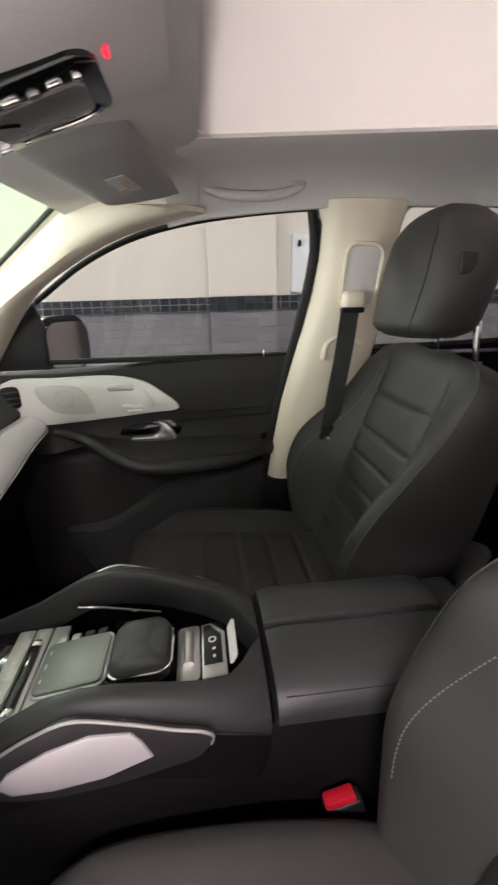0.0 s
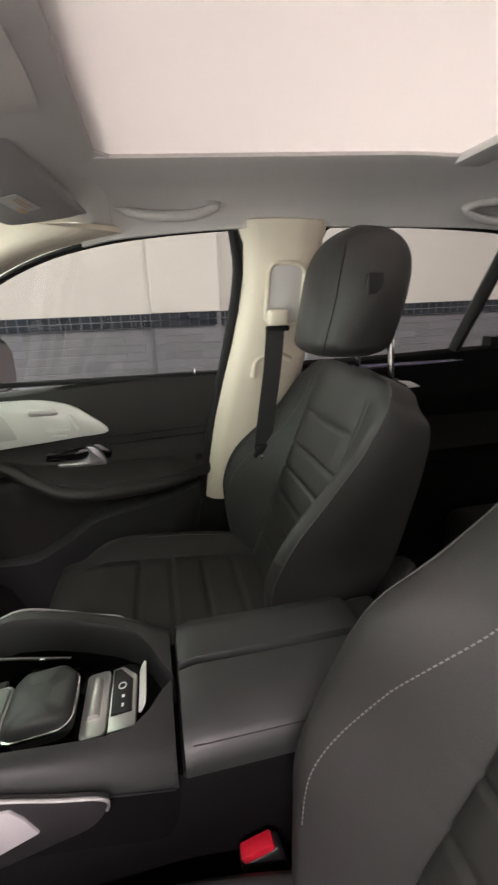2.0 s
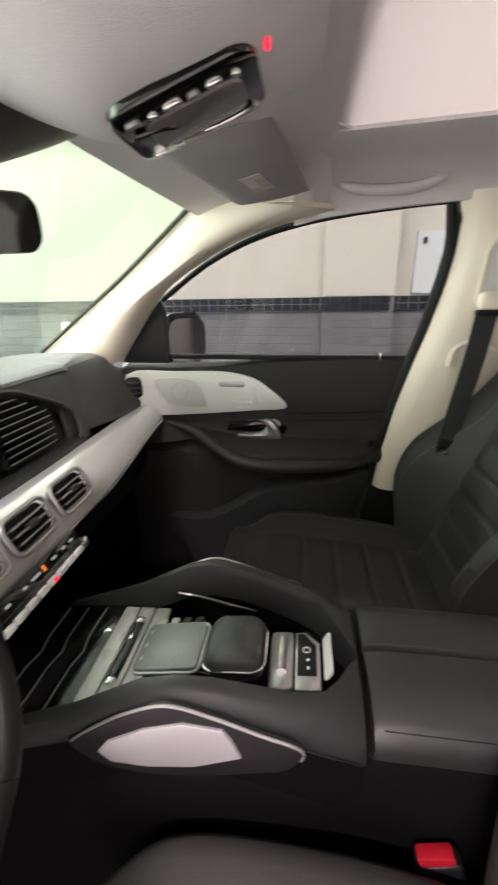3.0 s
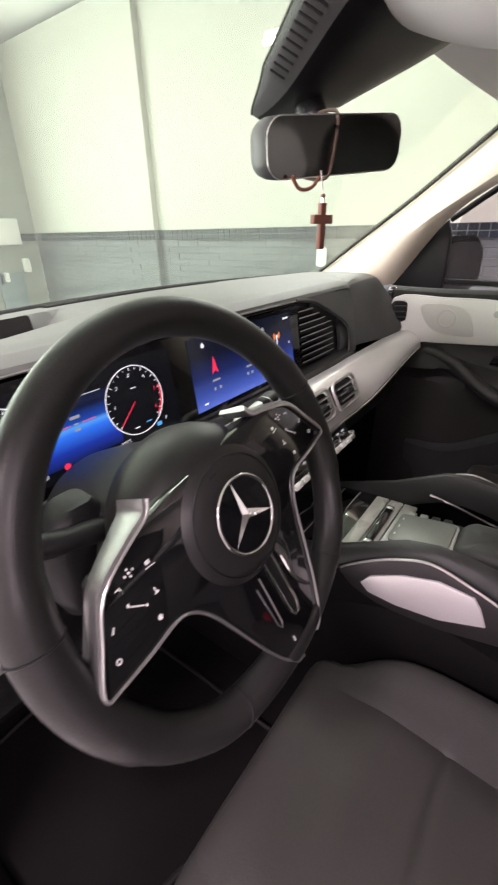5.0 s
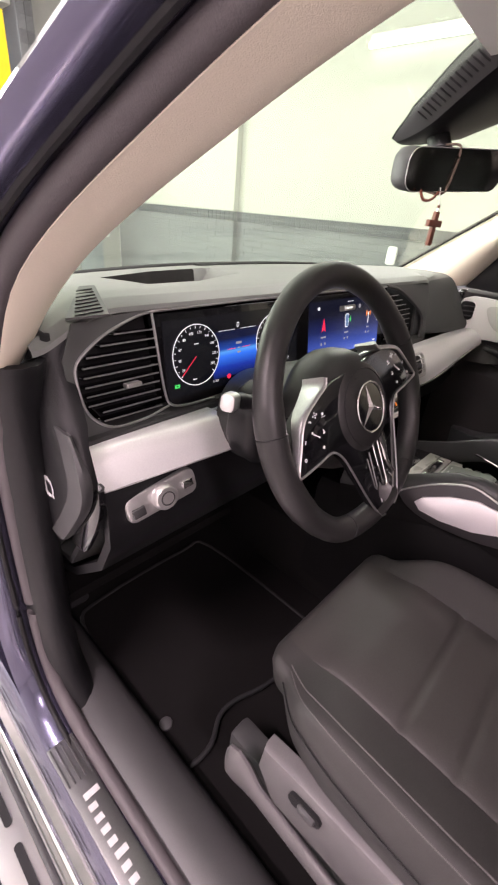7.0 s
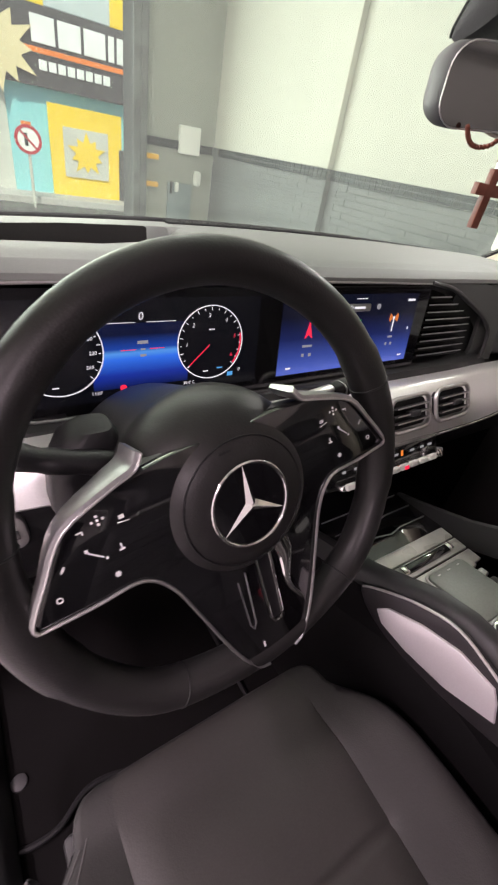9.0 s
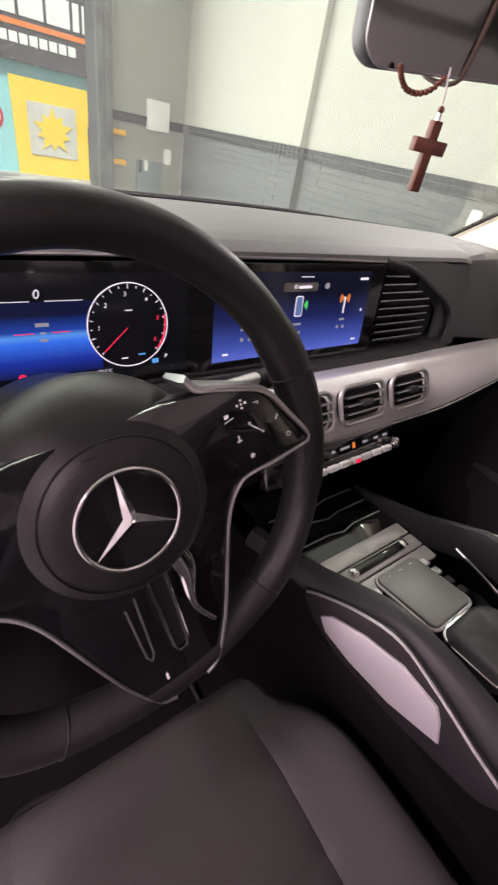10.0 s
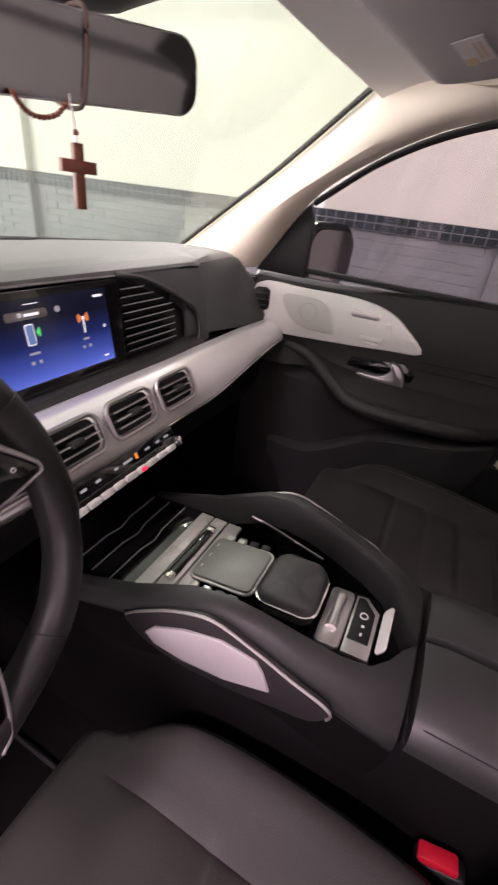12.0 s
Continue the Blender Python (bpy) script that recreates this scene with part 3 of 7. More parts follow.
def side_frame():
    """What the driver's open doorway shows: rubber seal, painted frame, sill and step."""
    edge = [Vector((-p.x, p.y, p.z)) for p in spline(OPEN_EDGE, 6)] + [Vector((-p.x, p.y, p.z)) for p in spline(TOP_LINE[:4], 5)][1:]
    down = [Vector(q) for q in ((-0.774, 0.60, 0.502), (-0.774, 1.10, 0.502), (-0.775, 1.30, 0.508), (-0.775, 1.43, 0.516), (-0.775, 1.515, 0.548), (-0.775, 1.556, 0.63), (-0.775, 1.562, 0.76), (-0.775, 1.558, 0.90), (-0.775, 1.548, 1.02), (-0.774, 1.528, 1.13))]
    line = spline(down + edge[:1], 5)[:-1] + edge
    out = []
    for k, p in enumerate(line):
        d = line[min(k + 1, len(line) - 1)] - line[max(k - 1, 0)]
        n = Vector((0, -d.z, d.y)).normalized()
        out.append(n if n.y * (p.y - 0.9) + n.z * (p.z - 1.1) > 0 else -n)

    def along(x, h):
        return [p + Vector((x, 0, 0)) + n * h for p, n in zip(line, out)]
    seal = part("door_seal", tube(along(-0.011, 0.013), 0.0140, 12), M_SEAL)
    tagged(seal, "black rubber seal round the open doorway", "seal", kind="structure")
    rows = list(zip(*(along(x, h) for x, h in ((-0.004, 0.029), (-0.016, 0.025), (-0.028, 0.019), (-0.042, 0.016), (-0.056, 0.020), (-0.066, 0.024), (-0.074, 0.030), (-0.068, 0.040), (-0.044, 0.054), (-0.010, 0.068), (0.02, 0.074)))))
    outer = part("frame_seal", tube(along(-0.038, 0.017), 0.0050, 8), M_RUBBER)
    tagged(outer, "thin second rubber seal on the painted doorway", "seal", kind="structure")
    body = part("door_frame", slab(rows, 0.012), M_PAINT)
    tagged(body, "dark blue painted frame of the open doorway", "door frame", kind="structure")
    rows = []
    for y, z, x in ((1.46, 0.48, 0.0), (1.530, 0.56, 0.0), (1.548, 0.70, 0.0), (1.545, 0.85, 0.0), (1.538, 1.0, 0.0), (1.520, 1.14, -0.004), (1.502, 1.195, -0.008), (1.492, 1.222, -0.010), (1.488, 1.236, -0.008)):
        rows.append([(-0.790 + x, y + 0.05, z), (-0.780 + x, y + 0.018, z), (-0.770 + x, y + 0.004, z), (-0.758 + x, y, z), (-0.746, y + 0.004, z), (-0.736, y + 0.016, z), (-0.728, y + 0.045, z), (-0.724, y + 0.12, z), (-0.735, y + 0.36, z)])
    kick = part("kick_panel", slab(rows, 0.01), M_HARD)
    tagged(kick, "black plastic trim at the foot of the pillar", "trim", kind="structure")
    sill = thing("door_sill", "dark blue door sill with black trim and steel scuff plate", "sill", (0, 0, 0), kind="structure")
    part("sill_trim", slab([[(-0.66, y, 0.45), (-0.675, y, 0.492), (-0.695, y, 0.512), (-0.745, y, 0.517), (-0.772, y, 0.507), (-0.778, y, 0.48)] for y in (1.70, 1.3, 0.9, 0.4, -0.2)], 0.008), M_DARK, sill, "dark grey plastic inner sill")
    part("sill_paint", slab([[(-0.765, y, 0.485), (-0.80, y, 0.499), (-0.844, y, 0.496), (-0.864, y, 0.474), (-0.870, y, 0.40)] for y in (1.95, 1.3, 0.9, 0.4, -0.2)], 0.008), M_PAINT, sill, "dark blue paint")
    sc = part("scuff_plate", box(0.050, 0.62, 0.005, (-0.826, 1.14, 0.501), 0.002), M_DARKSTEEL, sill, "brushed steel plate with pale bars")
    for k in range(5):
        part("rib", box(0.003, 0.08, 0.003, (-0.846 + 0.010 * k, 1.405, 0.5045)), M_DARK, sc)
    x = 1.335
    for k, h in enumerate((0.034, 0.018, 0.018, 0.018, 0.018, 0.026, 0.018, 0.018, 0.008, 0.030, 0.018, 0.018, 0.018)):
        part("plate_bar", box(h * 0.8, 0.011, 0.001, (-0.826 + (h - 0.026) / 2, x, 0.5040)), M_WHITEPAINT, sc, "pale bar")
        x -= 0.021
    step = thing("running_board", "brushed aluminium running board with black rubber slots", "running board", (0, 0, 0))
    part("board", box(0.17, 2.1, 0.03, (-0.985, 0.75, 0.375), 0.01), M_SILVER, step)
    for off, mat in ((0.0, M_CHROME), (0.024, M_DARK)):
        part("edge_strip", box(0.012, 2.1, 0.012, (-0.888 + off * -1, 0.75, 0.395), 0.004), mat, step)
    for k in range(9):
        for j in (0, 1):
            part("slot", moved(plate(round_rect(0.014, 0.085, 0.007), 0.005), pose(-0.940 - 0.045 * j, 1.72 - 0.12 * k, 0.388)), M_RUBBER, step)
    wing = part("front_wing", join(box(0.03, 0.9, 0.5, (-0.93, 2.25, 0.85), 0.012), box(0.20, 0.03, 0.75, (-0.86, 1.82, 0.80), 0.012)), M_PAINT)
    tagged(wing, "dark blue painted front wing beside the doorway", "car wing", kind="structure")
    hinge = thing("car_door_stay", "dark blue hinge arm bolted to the front of the doorway", "hinge", (-0.86, 1.76, 0.72))
    part("bracket", box(0.06, 0.10, 0.05, (0, 0, 0), 0.012), M_PAINT, hinge)
    part("arm", box(0.10, 0.05, 0.03, (-0.06, -0.02, 0), 0.01), M_DARK, hinge)


M_WHITEPAINT = material("pale_grey_print", (0.50, 0.50, 0.50), 0.5, grain=100)
M_DARKSTEEL = material("brushed_dark_steel", (0.22, 0.22, 0.22), 0.4, metal=0.9, grain=500, bump=0.1)
side_frame()


def glass_roof():
    t = thing("glass_roof", "closed pale roller blind under the panoramic glass roof", "sunroof", (0, 0, 1.7405))
    def sheet(y0, y1):
        rows = [[(0.38 * u, y, -0.030 + 0.030 * min(1.0, max(0.0, (0.90 - y) / 0.60))) for u in (-1, 0, 1)] for y in (mix(y0, y1, k / 12) for k in range(13))]
        return slab(rows, 0.003)
    part("blind", sheet(0.925, 0.185), M_BLIND, t, "pale pinkish translucent blind")
    part("blind", sheet(0.155, -1.0), M_BLIND, t)
    part("crossbar", box(0.76, 0.070, 0.02, (0, 0.165, -0.006), 0.008), M_LINER, t, "grey cross bar")


M_BLIND = material("pale_blind", (0.70, 0.67, 0.66), 0.9, grain=700, bump=0.3, spread=0.02)
_b = M_BLIND.node_tree
_tr, _mx = _b.nodes.new("ShaderNodeBsdfTranslucent"), _b.nodes.new("ShaderNodeMixShader")
_tr.inputs["Color"].default_value = (0.66, 0.622, 0.612, 1)
_mx.inputs[0].default_value = 0.5
_b.links.new(_b.nodes["Principled BSDF"].outputs[0], _mx.inputs[1])
_b.links.new(_tr.outputs[0], _mx.inputs[2])
_b.links.new(_mx.outputs[0], _b.nodes["Material Output"].inputs[0])
glass_roof()


def windscreen():
    rows = []
    line = spline(WIND_EDGE, 6)
    for k in range(9):
        t = k / 8
        e = line[round(t * 24)]
        rows.append([(u * e.x, e.y + (1 - u * u) * mix(0.20, 0.10, t), e.z + (1 - u * u) * mix(-0.005, 0.02, t)) for u in (j / 6 - 1 for j in range(13))])
    g = part("windscreen", slab(rows, 0.004), M_WINDSCREEN)
    g.visible_shadow = False
    tagged(g, "clear windscreen with a slight green tint", "windscreen", kind="structure")
    for s in (-1, 1):
        f = part("windscreen_edge", tube([Vector((s * (p.x - 0.012), p.y + 0.004, p.z + 0.0)) for p in line], 0.006, 8), M_RUBBER)
        tagged(f, "thin black edge of the windscreen along the pillar", "trim", kind="structure")


windscreen()


# ---- seats ----
def half_profile(w, bol, crease, back, inset=0.155, groove=0.0):
    """Right half of a padded section: flat insert, crease, raised bolster, side, back."""
    return [(0.0, -groove), (inset * 0.35, -groove), (inset * 0.7, 0.002 - groove), (inset * 0.965, -groove * 0.8), (inset, -crease * 0.55 - groove * 0.5), (inset + 0.006, -crease * 0.08),
            (mix(inset, w, 0.24), bol * 0.20), (mix(inset, w, 0.50), bol * 0.60), (mix(inset, w, 0.70), bol * 0.91), (mix(inset, w, 0.85), bol), (w - 0.008, bol * 0.86), (w - 0.0005, bol * 0.5),
            (w + 0.004, -back * 0.25), (w - 0.006, -back * 0.75), (w - 0.05, -back), (w * 0.4, -back * 1.05), (0.0, -back * 1.07)]


def full_profile(*args, **kw):
    h = half_profile(*args, **kw)
    return h + [(-a, d) for a, d in h[-2:0:-1]]


def lerp_table(table, v):
    """A smooth curve through the table's points."""
    n = len(table)
    slope = [(table[min(k + 1, n - 1)][1] - table[max(k - 1, 0)][1]) / (table[min(k + 1, n - 1)][0] - table[max(k - 1, 0)][0]) for k in range(n)]
    for k in range(n - 1):
        (v0, a), (v1, b) = table[k], table[k + 1]
        if v <= v1:
            h, t = v1 - v0, (v - v0) / (v1 - v0)
            return a * (1 + 2 * t) * (1 - t) ** 2 + slope[k] * h * t * (1 - t) ** 2 + b * t * t * (3 - 2 * t) + slope[k + 1] * h * t * t * (t - 1)
    return table[-1][1]


def pleat(v, lines, width=0.012):
    return max(0.0, *(1 - abs(v - q) / width for q in lines))


def split_loft(rings, parent, bands, stitch=None, only=0):
    """A lofted pad cut lengthwise into symmetric bands; each band is a part. stitch: ring index along which a thread runs."""
    n = len(rings[0])
    half = n // 2
    start = 0
    for label, end, mat in bands:
        spans = [(-end, end)] if start == 0 else ([(start, end), (-end, -start)] if end < half else [(start, n - start)])
        for s, e in spans:
            rows = [[r[k % n] for k in range(s, e + 1)] for r in rings]
            ob = part(label, loft(rows, cap=False, closed=False), mat, parent, angle=80)
            if stitch and s in (stitch, -end) and start <= stitch < end:
                k = stitch if s > 0 else -stitch
                if k * only < 0:
                    continue
                line = [Vector(r[k % n]) for r in rings[3:-6]]
                mid = [sum((Vector(p) for p in r), Vector()) / n for r in rings[3:-6]]
                line = [p + (p - m).normalized() * 0.0012 for p, m in zip(line, mid)]
                part("seam", tube(line, 0.0010, 6), M_STITCH, ob, "pale grey stitched seam")
        start = end


def make_seat(name, label, at, recline, hinge_y, near, high):
    """near: the side of the seat that faces the middle of the car (-1 or 1); high: depth of the upper bolsters."""
    seat = thing(name, label, "car seat", at, group="front seats")
    rc = radians(recline)
    up, fwd = Vector((0, -math.sin(rc), math.cos(rc))), Vector((0, math.cos(rc), math.sin(rc)))
    hinge = Vector((0, hinge_y, 0.80))
    H = 0.562
    wt = [(0, 0.22), (0.2, 0.255), (0.42, 0.278), (0.66, 0.264), (0.82, 0.252), (0.93, 0.238), (1.0, 0.212)]
    g = 1.0 if near < 0 else 0.82
    bt = [(0, 0.05), (0.16, 0.095 * g), (0.28, 0.118 * g), (0.44, 0.112 * g), (0.62, high), (0.76, high * 0.48), (0.9, 0.010), (1.0, -0.006)]
    kt = [(0, 0.12), (0.5, 0.14), (0.85, 0.13), (1.0, 0.085)]
    lines = (0.13, 0.25, 0.37, 0.49, 0.61, 0.78)

    def prof(v):
        w = lerp_table(wt, v)
        return full_profile(w, lerp_table(bt, v), 0.009 * (1 - smooth01((v - 0.85) / 0.1)), lerp_table(kt, v), inset=min(0.135, w * 0.6), groove=0.008 * pleat(v, lines))

    steps = [k / 90 for k in range(91)]

    def place(v, a, d):
        dip = 0.013 * smooth01((v - 0.9) / 0.1) * (abs(a) / 0.18) ** 2 + 0.022 * smooth01((v - 0.90) / 0.10) * max(0, 1 - (abs(a) / 0.13) ** 2)
        return hinge + up * (H * v - dip) + fwd * d + Vector((a, 0, 0))

    rings = [[place(v, a, d) for a, d in prof(v)] for v in steps]
    last = rings[-1]
    c = sum((Vector(p) for p in last), Vector()) / len(last)
    for s, h in ((0.95, 0.010), (0.84, 0.019), (0.6, 0.025), (0.2, 0.027)):
        rings.append([c + (Vector(p) - c) * s + up * h for p in last])
    # seat_back gets the near-black that stands in for shade
    split_loft(rings, seat, (("backrest_insert", 4, M_LEATHER_IN), ("backrest_bolster", 10, M_LEATHER), ("backrest_side", 13, M_LEATHER), ("seat_back", 16, M_SHADEBLACK)), stitch=10)
    for side in (-1, 1):
        line = []
        for n, r in enumerate(rings[14:84]):
            at_ = 8 - 2.2 * smooth01(n / 69)
            k, w = int(at_), at_ - int(at_)
            line.append(Vector(r[side * k % len(r)]).lerp(Vector(r[side * (k + 1) % len(r)]), w))
        mid = [sum((Vector(p) for p in r), Vector()) / len(r) for r in rings[14:84]]
        dashes = []
        for a, b, m in zip(line, line[1:], mid):
            out = (a - m).normalized() * 0.0009
            dashes.append(tube([a + out, a.lerp(b, 0.62) + out], 0.0011, 5))
        part("stitching", join(*dashes), M_THREAD, seat, "pale dashed stitching")
    # cushion
    front = 0.54
    ct = [(0, 0.210), (0.4, 0.234), (0.75, 0.232), (0.9, 0.215), (1.0, 0.176)]
    cb = [(0, 0.012), (0.3, 0.024), (0.70, 0.025), (0.9, 0.012), (1.0, 0.0)]
    ck = [(0, 0.15), (0.85, 0.13), (1.0, 0.10)]
    clines = (0.25, 0.40, 0.55, 0.70)

    def cprof(v):
        return full_profile(lerp_table(ct, v), lerp_table(cb, v), 0.006 * (1 - smooth01((v - 0.9) / 0.1)), lerp_table(ck, v), inset=0.135, groove=0.006 * pleat(v, clines, 0.014))

    def cplace(v, a, d):
        drop = 0.016 * smooth01((v - 0.84) / 0.16)
        return Vector((a, hinge_y - 0.07 + front * v, 0.796 + 0.045 * v - drop + d - 0.012 * (abs(a) / 0.25) ** 2 * smooth01((v - 0.8) / 0.2)))

    rings = [[cplace(v, a, d) for a, d in cprof(v)] for v in steps]
    last = rings[-1]
    c = sum((Vector(p) for p in last), Vector()) / len(last)
    for s, h in ((0.97, 0.014), (0.9, 0.027), (0.75, 0.037), (0.5, 0.042), (0.15, 0.044)):
        rings.append([Vector((p[0] * mix(1, s, 0.35), p[1] + h, c.z + (p[2] - c.z) * s)) for p in last])
    split_loft(rings, seat, (("cushion_insert", 4, M_LEATHER_IN), ("cushion_bolster", 10, M_LEATHER), ("cushion_side", 14, M_LEATHER), ("cushion_base", 16, M_HARD)), stitch=10, only=-near)
    for ring_at, lift in ((12, 0.0016), (8, 0.0012)):
        k = ring_at if near < 0 else len(rings[0]) - ring_at
        line = [Vector(r[k]) for r in rings[3:-5]]
        mid = [sum((Vector(p) for p in r), Vector()) / len(r) for r in rings[3:-5]]
        part("cushion_seam", tube([p + (p - m).normalized() * lift for p, m in zip(line, mid)], 0.0011, 6), M_STITCH if ring_at == 8 else M_HARD, seat)
    # headrest
    hc = Vector((near * 0.018, hinge_y - 0.60 + 0.408, 1.487))
    rings = []
    for k in range(33):
        t = k / 32
        z = -0.122 + 0.25 * t
        wx = 0.134 * (0.86 + 0.14 * smooth01(t / 0.45)) * math.sqrt(max(0.012, 1 - max(0.0, (t - 0.42) / 0.58) ** 2.7)) * math.sqrt(max(0.3, 1 - max(0.0, (0.10 - t) / 0.10) ** 2 * 0.45))
        dy = 0.088 * math.sqrt(max(0.02, 1 - max(0.0, (t - 0.55) / 0.45) ** 2.6)) * math.sqrt(max(0.2, 1 - max(0.0, (0.12 - t) / 0.12) ** 2 * 0.6))
        row = []
        for j in range(44):
            a = j * math.tau / 44
            ca, sa = math.cos(a), math.sin(a)
            e = 2 / 3.6
            px, py = math.copysign(abs(ca) ** e, ca) * wx, math.copysign(abs(sa) ** e, sa) * dy
            if py > 0:
                py -= 0.035 * (px / 0.147) ** 2
                py -= 0.004 * max(0.0, 1 - abs(abs(px) - 0.085) / 0.012)
            row.append(hc + Vector((px, py + 0.025 - 0.045 * t, z)))
        rings.append(row)
    head = part("headrest", loft(rings), M_LEATHER, seat, angle=70)
    for j in (7, 15):
        part("headrest_seam", tube([Vector(r[j]) + Vector((0, 0.0006, 0)) for r in rings[2:-5]], 0.0012, 6), M_HARD, head, "stitched seam")
    part("release_button", moved(box(0.012, 0.034, 0.040, (0, 0, 0), 0.005, 3), pose(hc.x + near * 0.127, hc.y + 0.010, hc.z + 0.012)), M_HARD, head)
    for s in (-1, 1):
        foot = Vector((near * 0.0335 + s * 0.0735, hinge_y - 0.257, 1.27))
        part("headrest_post", tube([foot + Vector((0, 0.012, 0.13)), foot], 0.0065, 12), M_CHROME, seat)
        part("post_collar", tube([foot + Vector((0, 0.004, 0.045)), foot + Vector((0, 0.0, 0.015))], 0.014, 14), M_HARD, seat)
    # side cover with adjuster, on the doorward side
    door = -near
    x0 = door * 0.214
    cover = part("side_cover", moved(plate([(-0.10, -0.10), (0.415, -0.125), (0.452, -0.07), (0.448, -0.012), (0.40, -0.006), (-0.10, 0.02)], 0.03, None, 0.012), frame_of((x0, hinge_y + 0.0, 0.735), (0, 1, 0), (0, 0, 1)) @ Matrix.Diagonal((1, 1, door, 1))), M_GREYTRIM, seat, "grey plastic side cover")
    part("adjuster_slot", moved(plate(round_rect(0.055, 0.024, 0.012), 0.006), frame_of((x0 + door * 0.030, hinge_y + 0.36, 0.70), (0, 1, -0.1), (0, 0, 1)) @ Matrix.Diagonal((1, 1, door, 1))), M_HARD, cover)
    part("adjuster", moved(box(0.012, 0.03, 0.016, (0, 0, 0), 0.005), pose(x0 + door * 0.036, hinge_y + 0.355, 0.70)), M_DARK, cover)
    def lever_ring(y, z, h, w):
        return [(x0 + door * (0.026 + w * math.cos(a)), hinge_y + y, z + h * math.sin(a)) for a in (k * math.tau / 14 for k in range(14))]
    part("height_lever", loft([lever_ring(*q) for q in ((0.515, 0.585, 0.030, 0.004), (0.508, 0.590, 0.046, 0.011), (0.490, 0.595, 0.050, 0.013), (0.465, 0.594, 0.040, 0.012), (0.44, 0.585, 0.024, 0.011), (0.30, 0.565, 0.018, 0.010), (0.05, 0.55, 0.016, 0.010), (-0.05, 0.55, 0.012, 0.008))]), M_GREYTRIM, seat, "grey lever")
    for s in (-1, 1):
        part("seat_rail", box(0.05, 0.7, 0.10, (s * x0 * 0.8, hinge_y + 0.2, 0.50), 0.01), M_DARK, seat)
    return seat


make_seat("passenger_seat", "black leather front seat with pleated insert and raised bolsters", (0.40, 0, 0), 20.5, 0.60, -1, 0.066)
make_seat("driver_seat", "black leather driving seat with grey stitching, beside the open door", (-0.40, 0, 0), 22.5, 0.672, 1, 0.090)


def buckle(name, label, at, lean):
    t = thing(name, label, "seat belt buckle", at)
    t.rotation_euler = (radians(lean), radians(8), 0)
    part("housing", box(0.026, 0.055, 0.085, (0, 0, -0.03), 0.007, 3), M_HARD, t)
    part("release", box(0.021, 0.044, 0.014, (0, 0.002, 0.013), 0.004, 2), M_RED, t, "red release button")
    part("stalk", box(0.012, 0.03, 0.16, (0, -0.01, -0.13), 0.004), M_HARD, t)


buckle("belt_buckle", "black belt buckle with a red release button beside the console", (-0.143, 0.742, 0.796), -14)
buckle("belt_buckle", "black belt buckle with a red release button beside the passenger seat", (0.145, 0.68, 0.78), -14)


def rear_bench():
    b = thing("rear_bench", "black leather rear bench in deep shade", "car seat")
    for x, w in ((-0.34, 0.62), (0.34, 0.62)):
        part("seat_base", box(w, 0.52, 0.20, (x, -0.36, 0.70), 0.05, 4), M_LEATHER, b)
        part("backrest", moved(box(w, 0.16, 0.62, (0, 0, 0.31), 0.05, 4), pose(x, -0.62, 0.74, -24 + 48)), M_LEATHER, b)
    t = thing("cloth_bag", "black cloth bag with a pale printed line on the rear bench", "bag", (0.33, -0.30, 0.80))
    t.rotation_euler = (0, 0, radians(-18))
    rings = []
    for k in range(13):
        v = k / 12
        w, d = 0.10 * (1 - 0.25 * v ** 2) + 0.006 * math.sin(9 * v), 0.055 * (1 - 0.35 * v)
        rings.append([(w * math.copysign(abs(math.cos(a)) ** 0.7, math.cos(a)) + 0.004 * math.sin(5 * a + 7 * v), d * math.copysign(abs(math.sin(a)) ** 0.7, math.sin(a)) + 0.02 * v, 0.24 * v) for a in (j * math.tau / 28 for j in range(28))])
    part("bag_body", loft(rings), M_BAG, t)
    for k in range(7):
        part("print_bar", moved(box(0.016, 0.002, 0.008), pose(-0.06 + 0.020 * k, -0.057 + 0.012, 0.115)), M_WHITEPAINT, t)
    part("handle", tube(spline([(-0.05, 0.02, 0.235), (-0.03, 0.03, 0.29), (0.03, 0.03, 0.29), (0.05, 0.02, 0.235)], 6), 0.007, 8), M_BAG, t)


M_BAG = material("dark_cloth", (0.04, 0.036, 0.034), 0.9, grain=300, bump=0.7, spread=0.25)
rear_bench()


def belt():
    b = thing("seat_belt", "black seat belt hanging from a cream guide on the door pillar", "seat belt")
    guide = part("guide", box(0.035, 0.060, 0.045, (0.596, 0.500, 1.437), 0.014, 3), M_CREAM, b, "cream belt guide")
    part("guide_slot", box(0.02, 0.062, 0.014, (0.585, 0.505, 1.412), 0.005), M_HARD, guide)
    line = spline([(0.585, 0.512, 1.415), (0.595, 0.520, 1.30), (0.602, 0.535, 1.18), (0.605, 0.550, 1.06)], 6)
    rows = [[p + Vector((-0.004, s * 0.024, 0)) for s in (-1, 0, 1)] for p in line]
    part("webbing", slab(rows, 0.003), M_BELT, b)
    part("tongue", box(0.012, 0.05, 0.028, (0.598, 0.546, 1.085), 0.004), M_HARD, b)
    part("stop_pin", box(0.01, 0.012, 0.016, (0.592, 0.548, 1.062), 0.003), M_CHROME, b)


belt()


# ---- dashboard ----
TILT = frame_of((0, 1.497, 1.28), (1, 0, 0), (0, 0.16, 1))


def dash_cowl(x):
    return 1.95 - 0.20 * (x / 0.75) ** 2


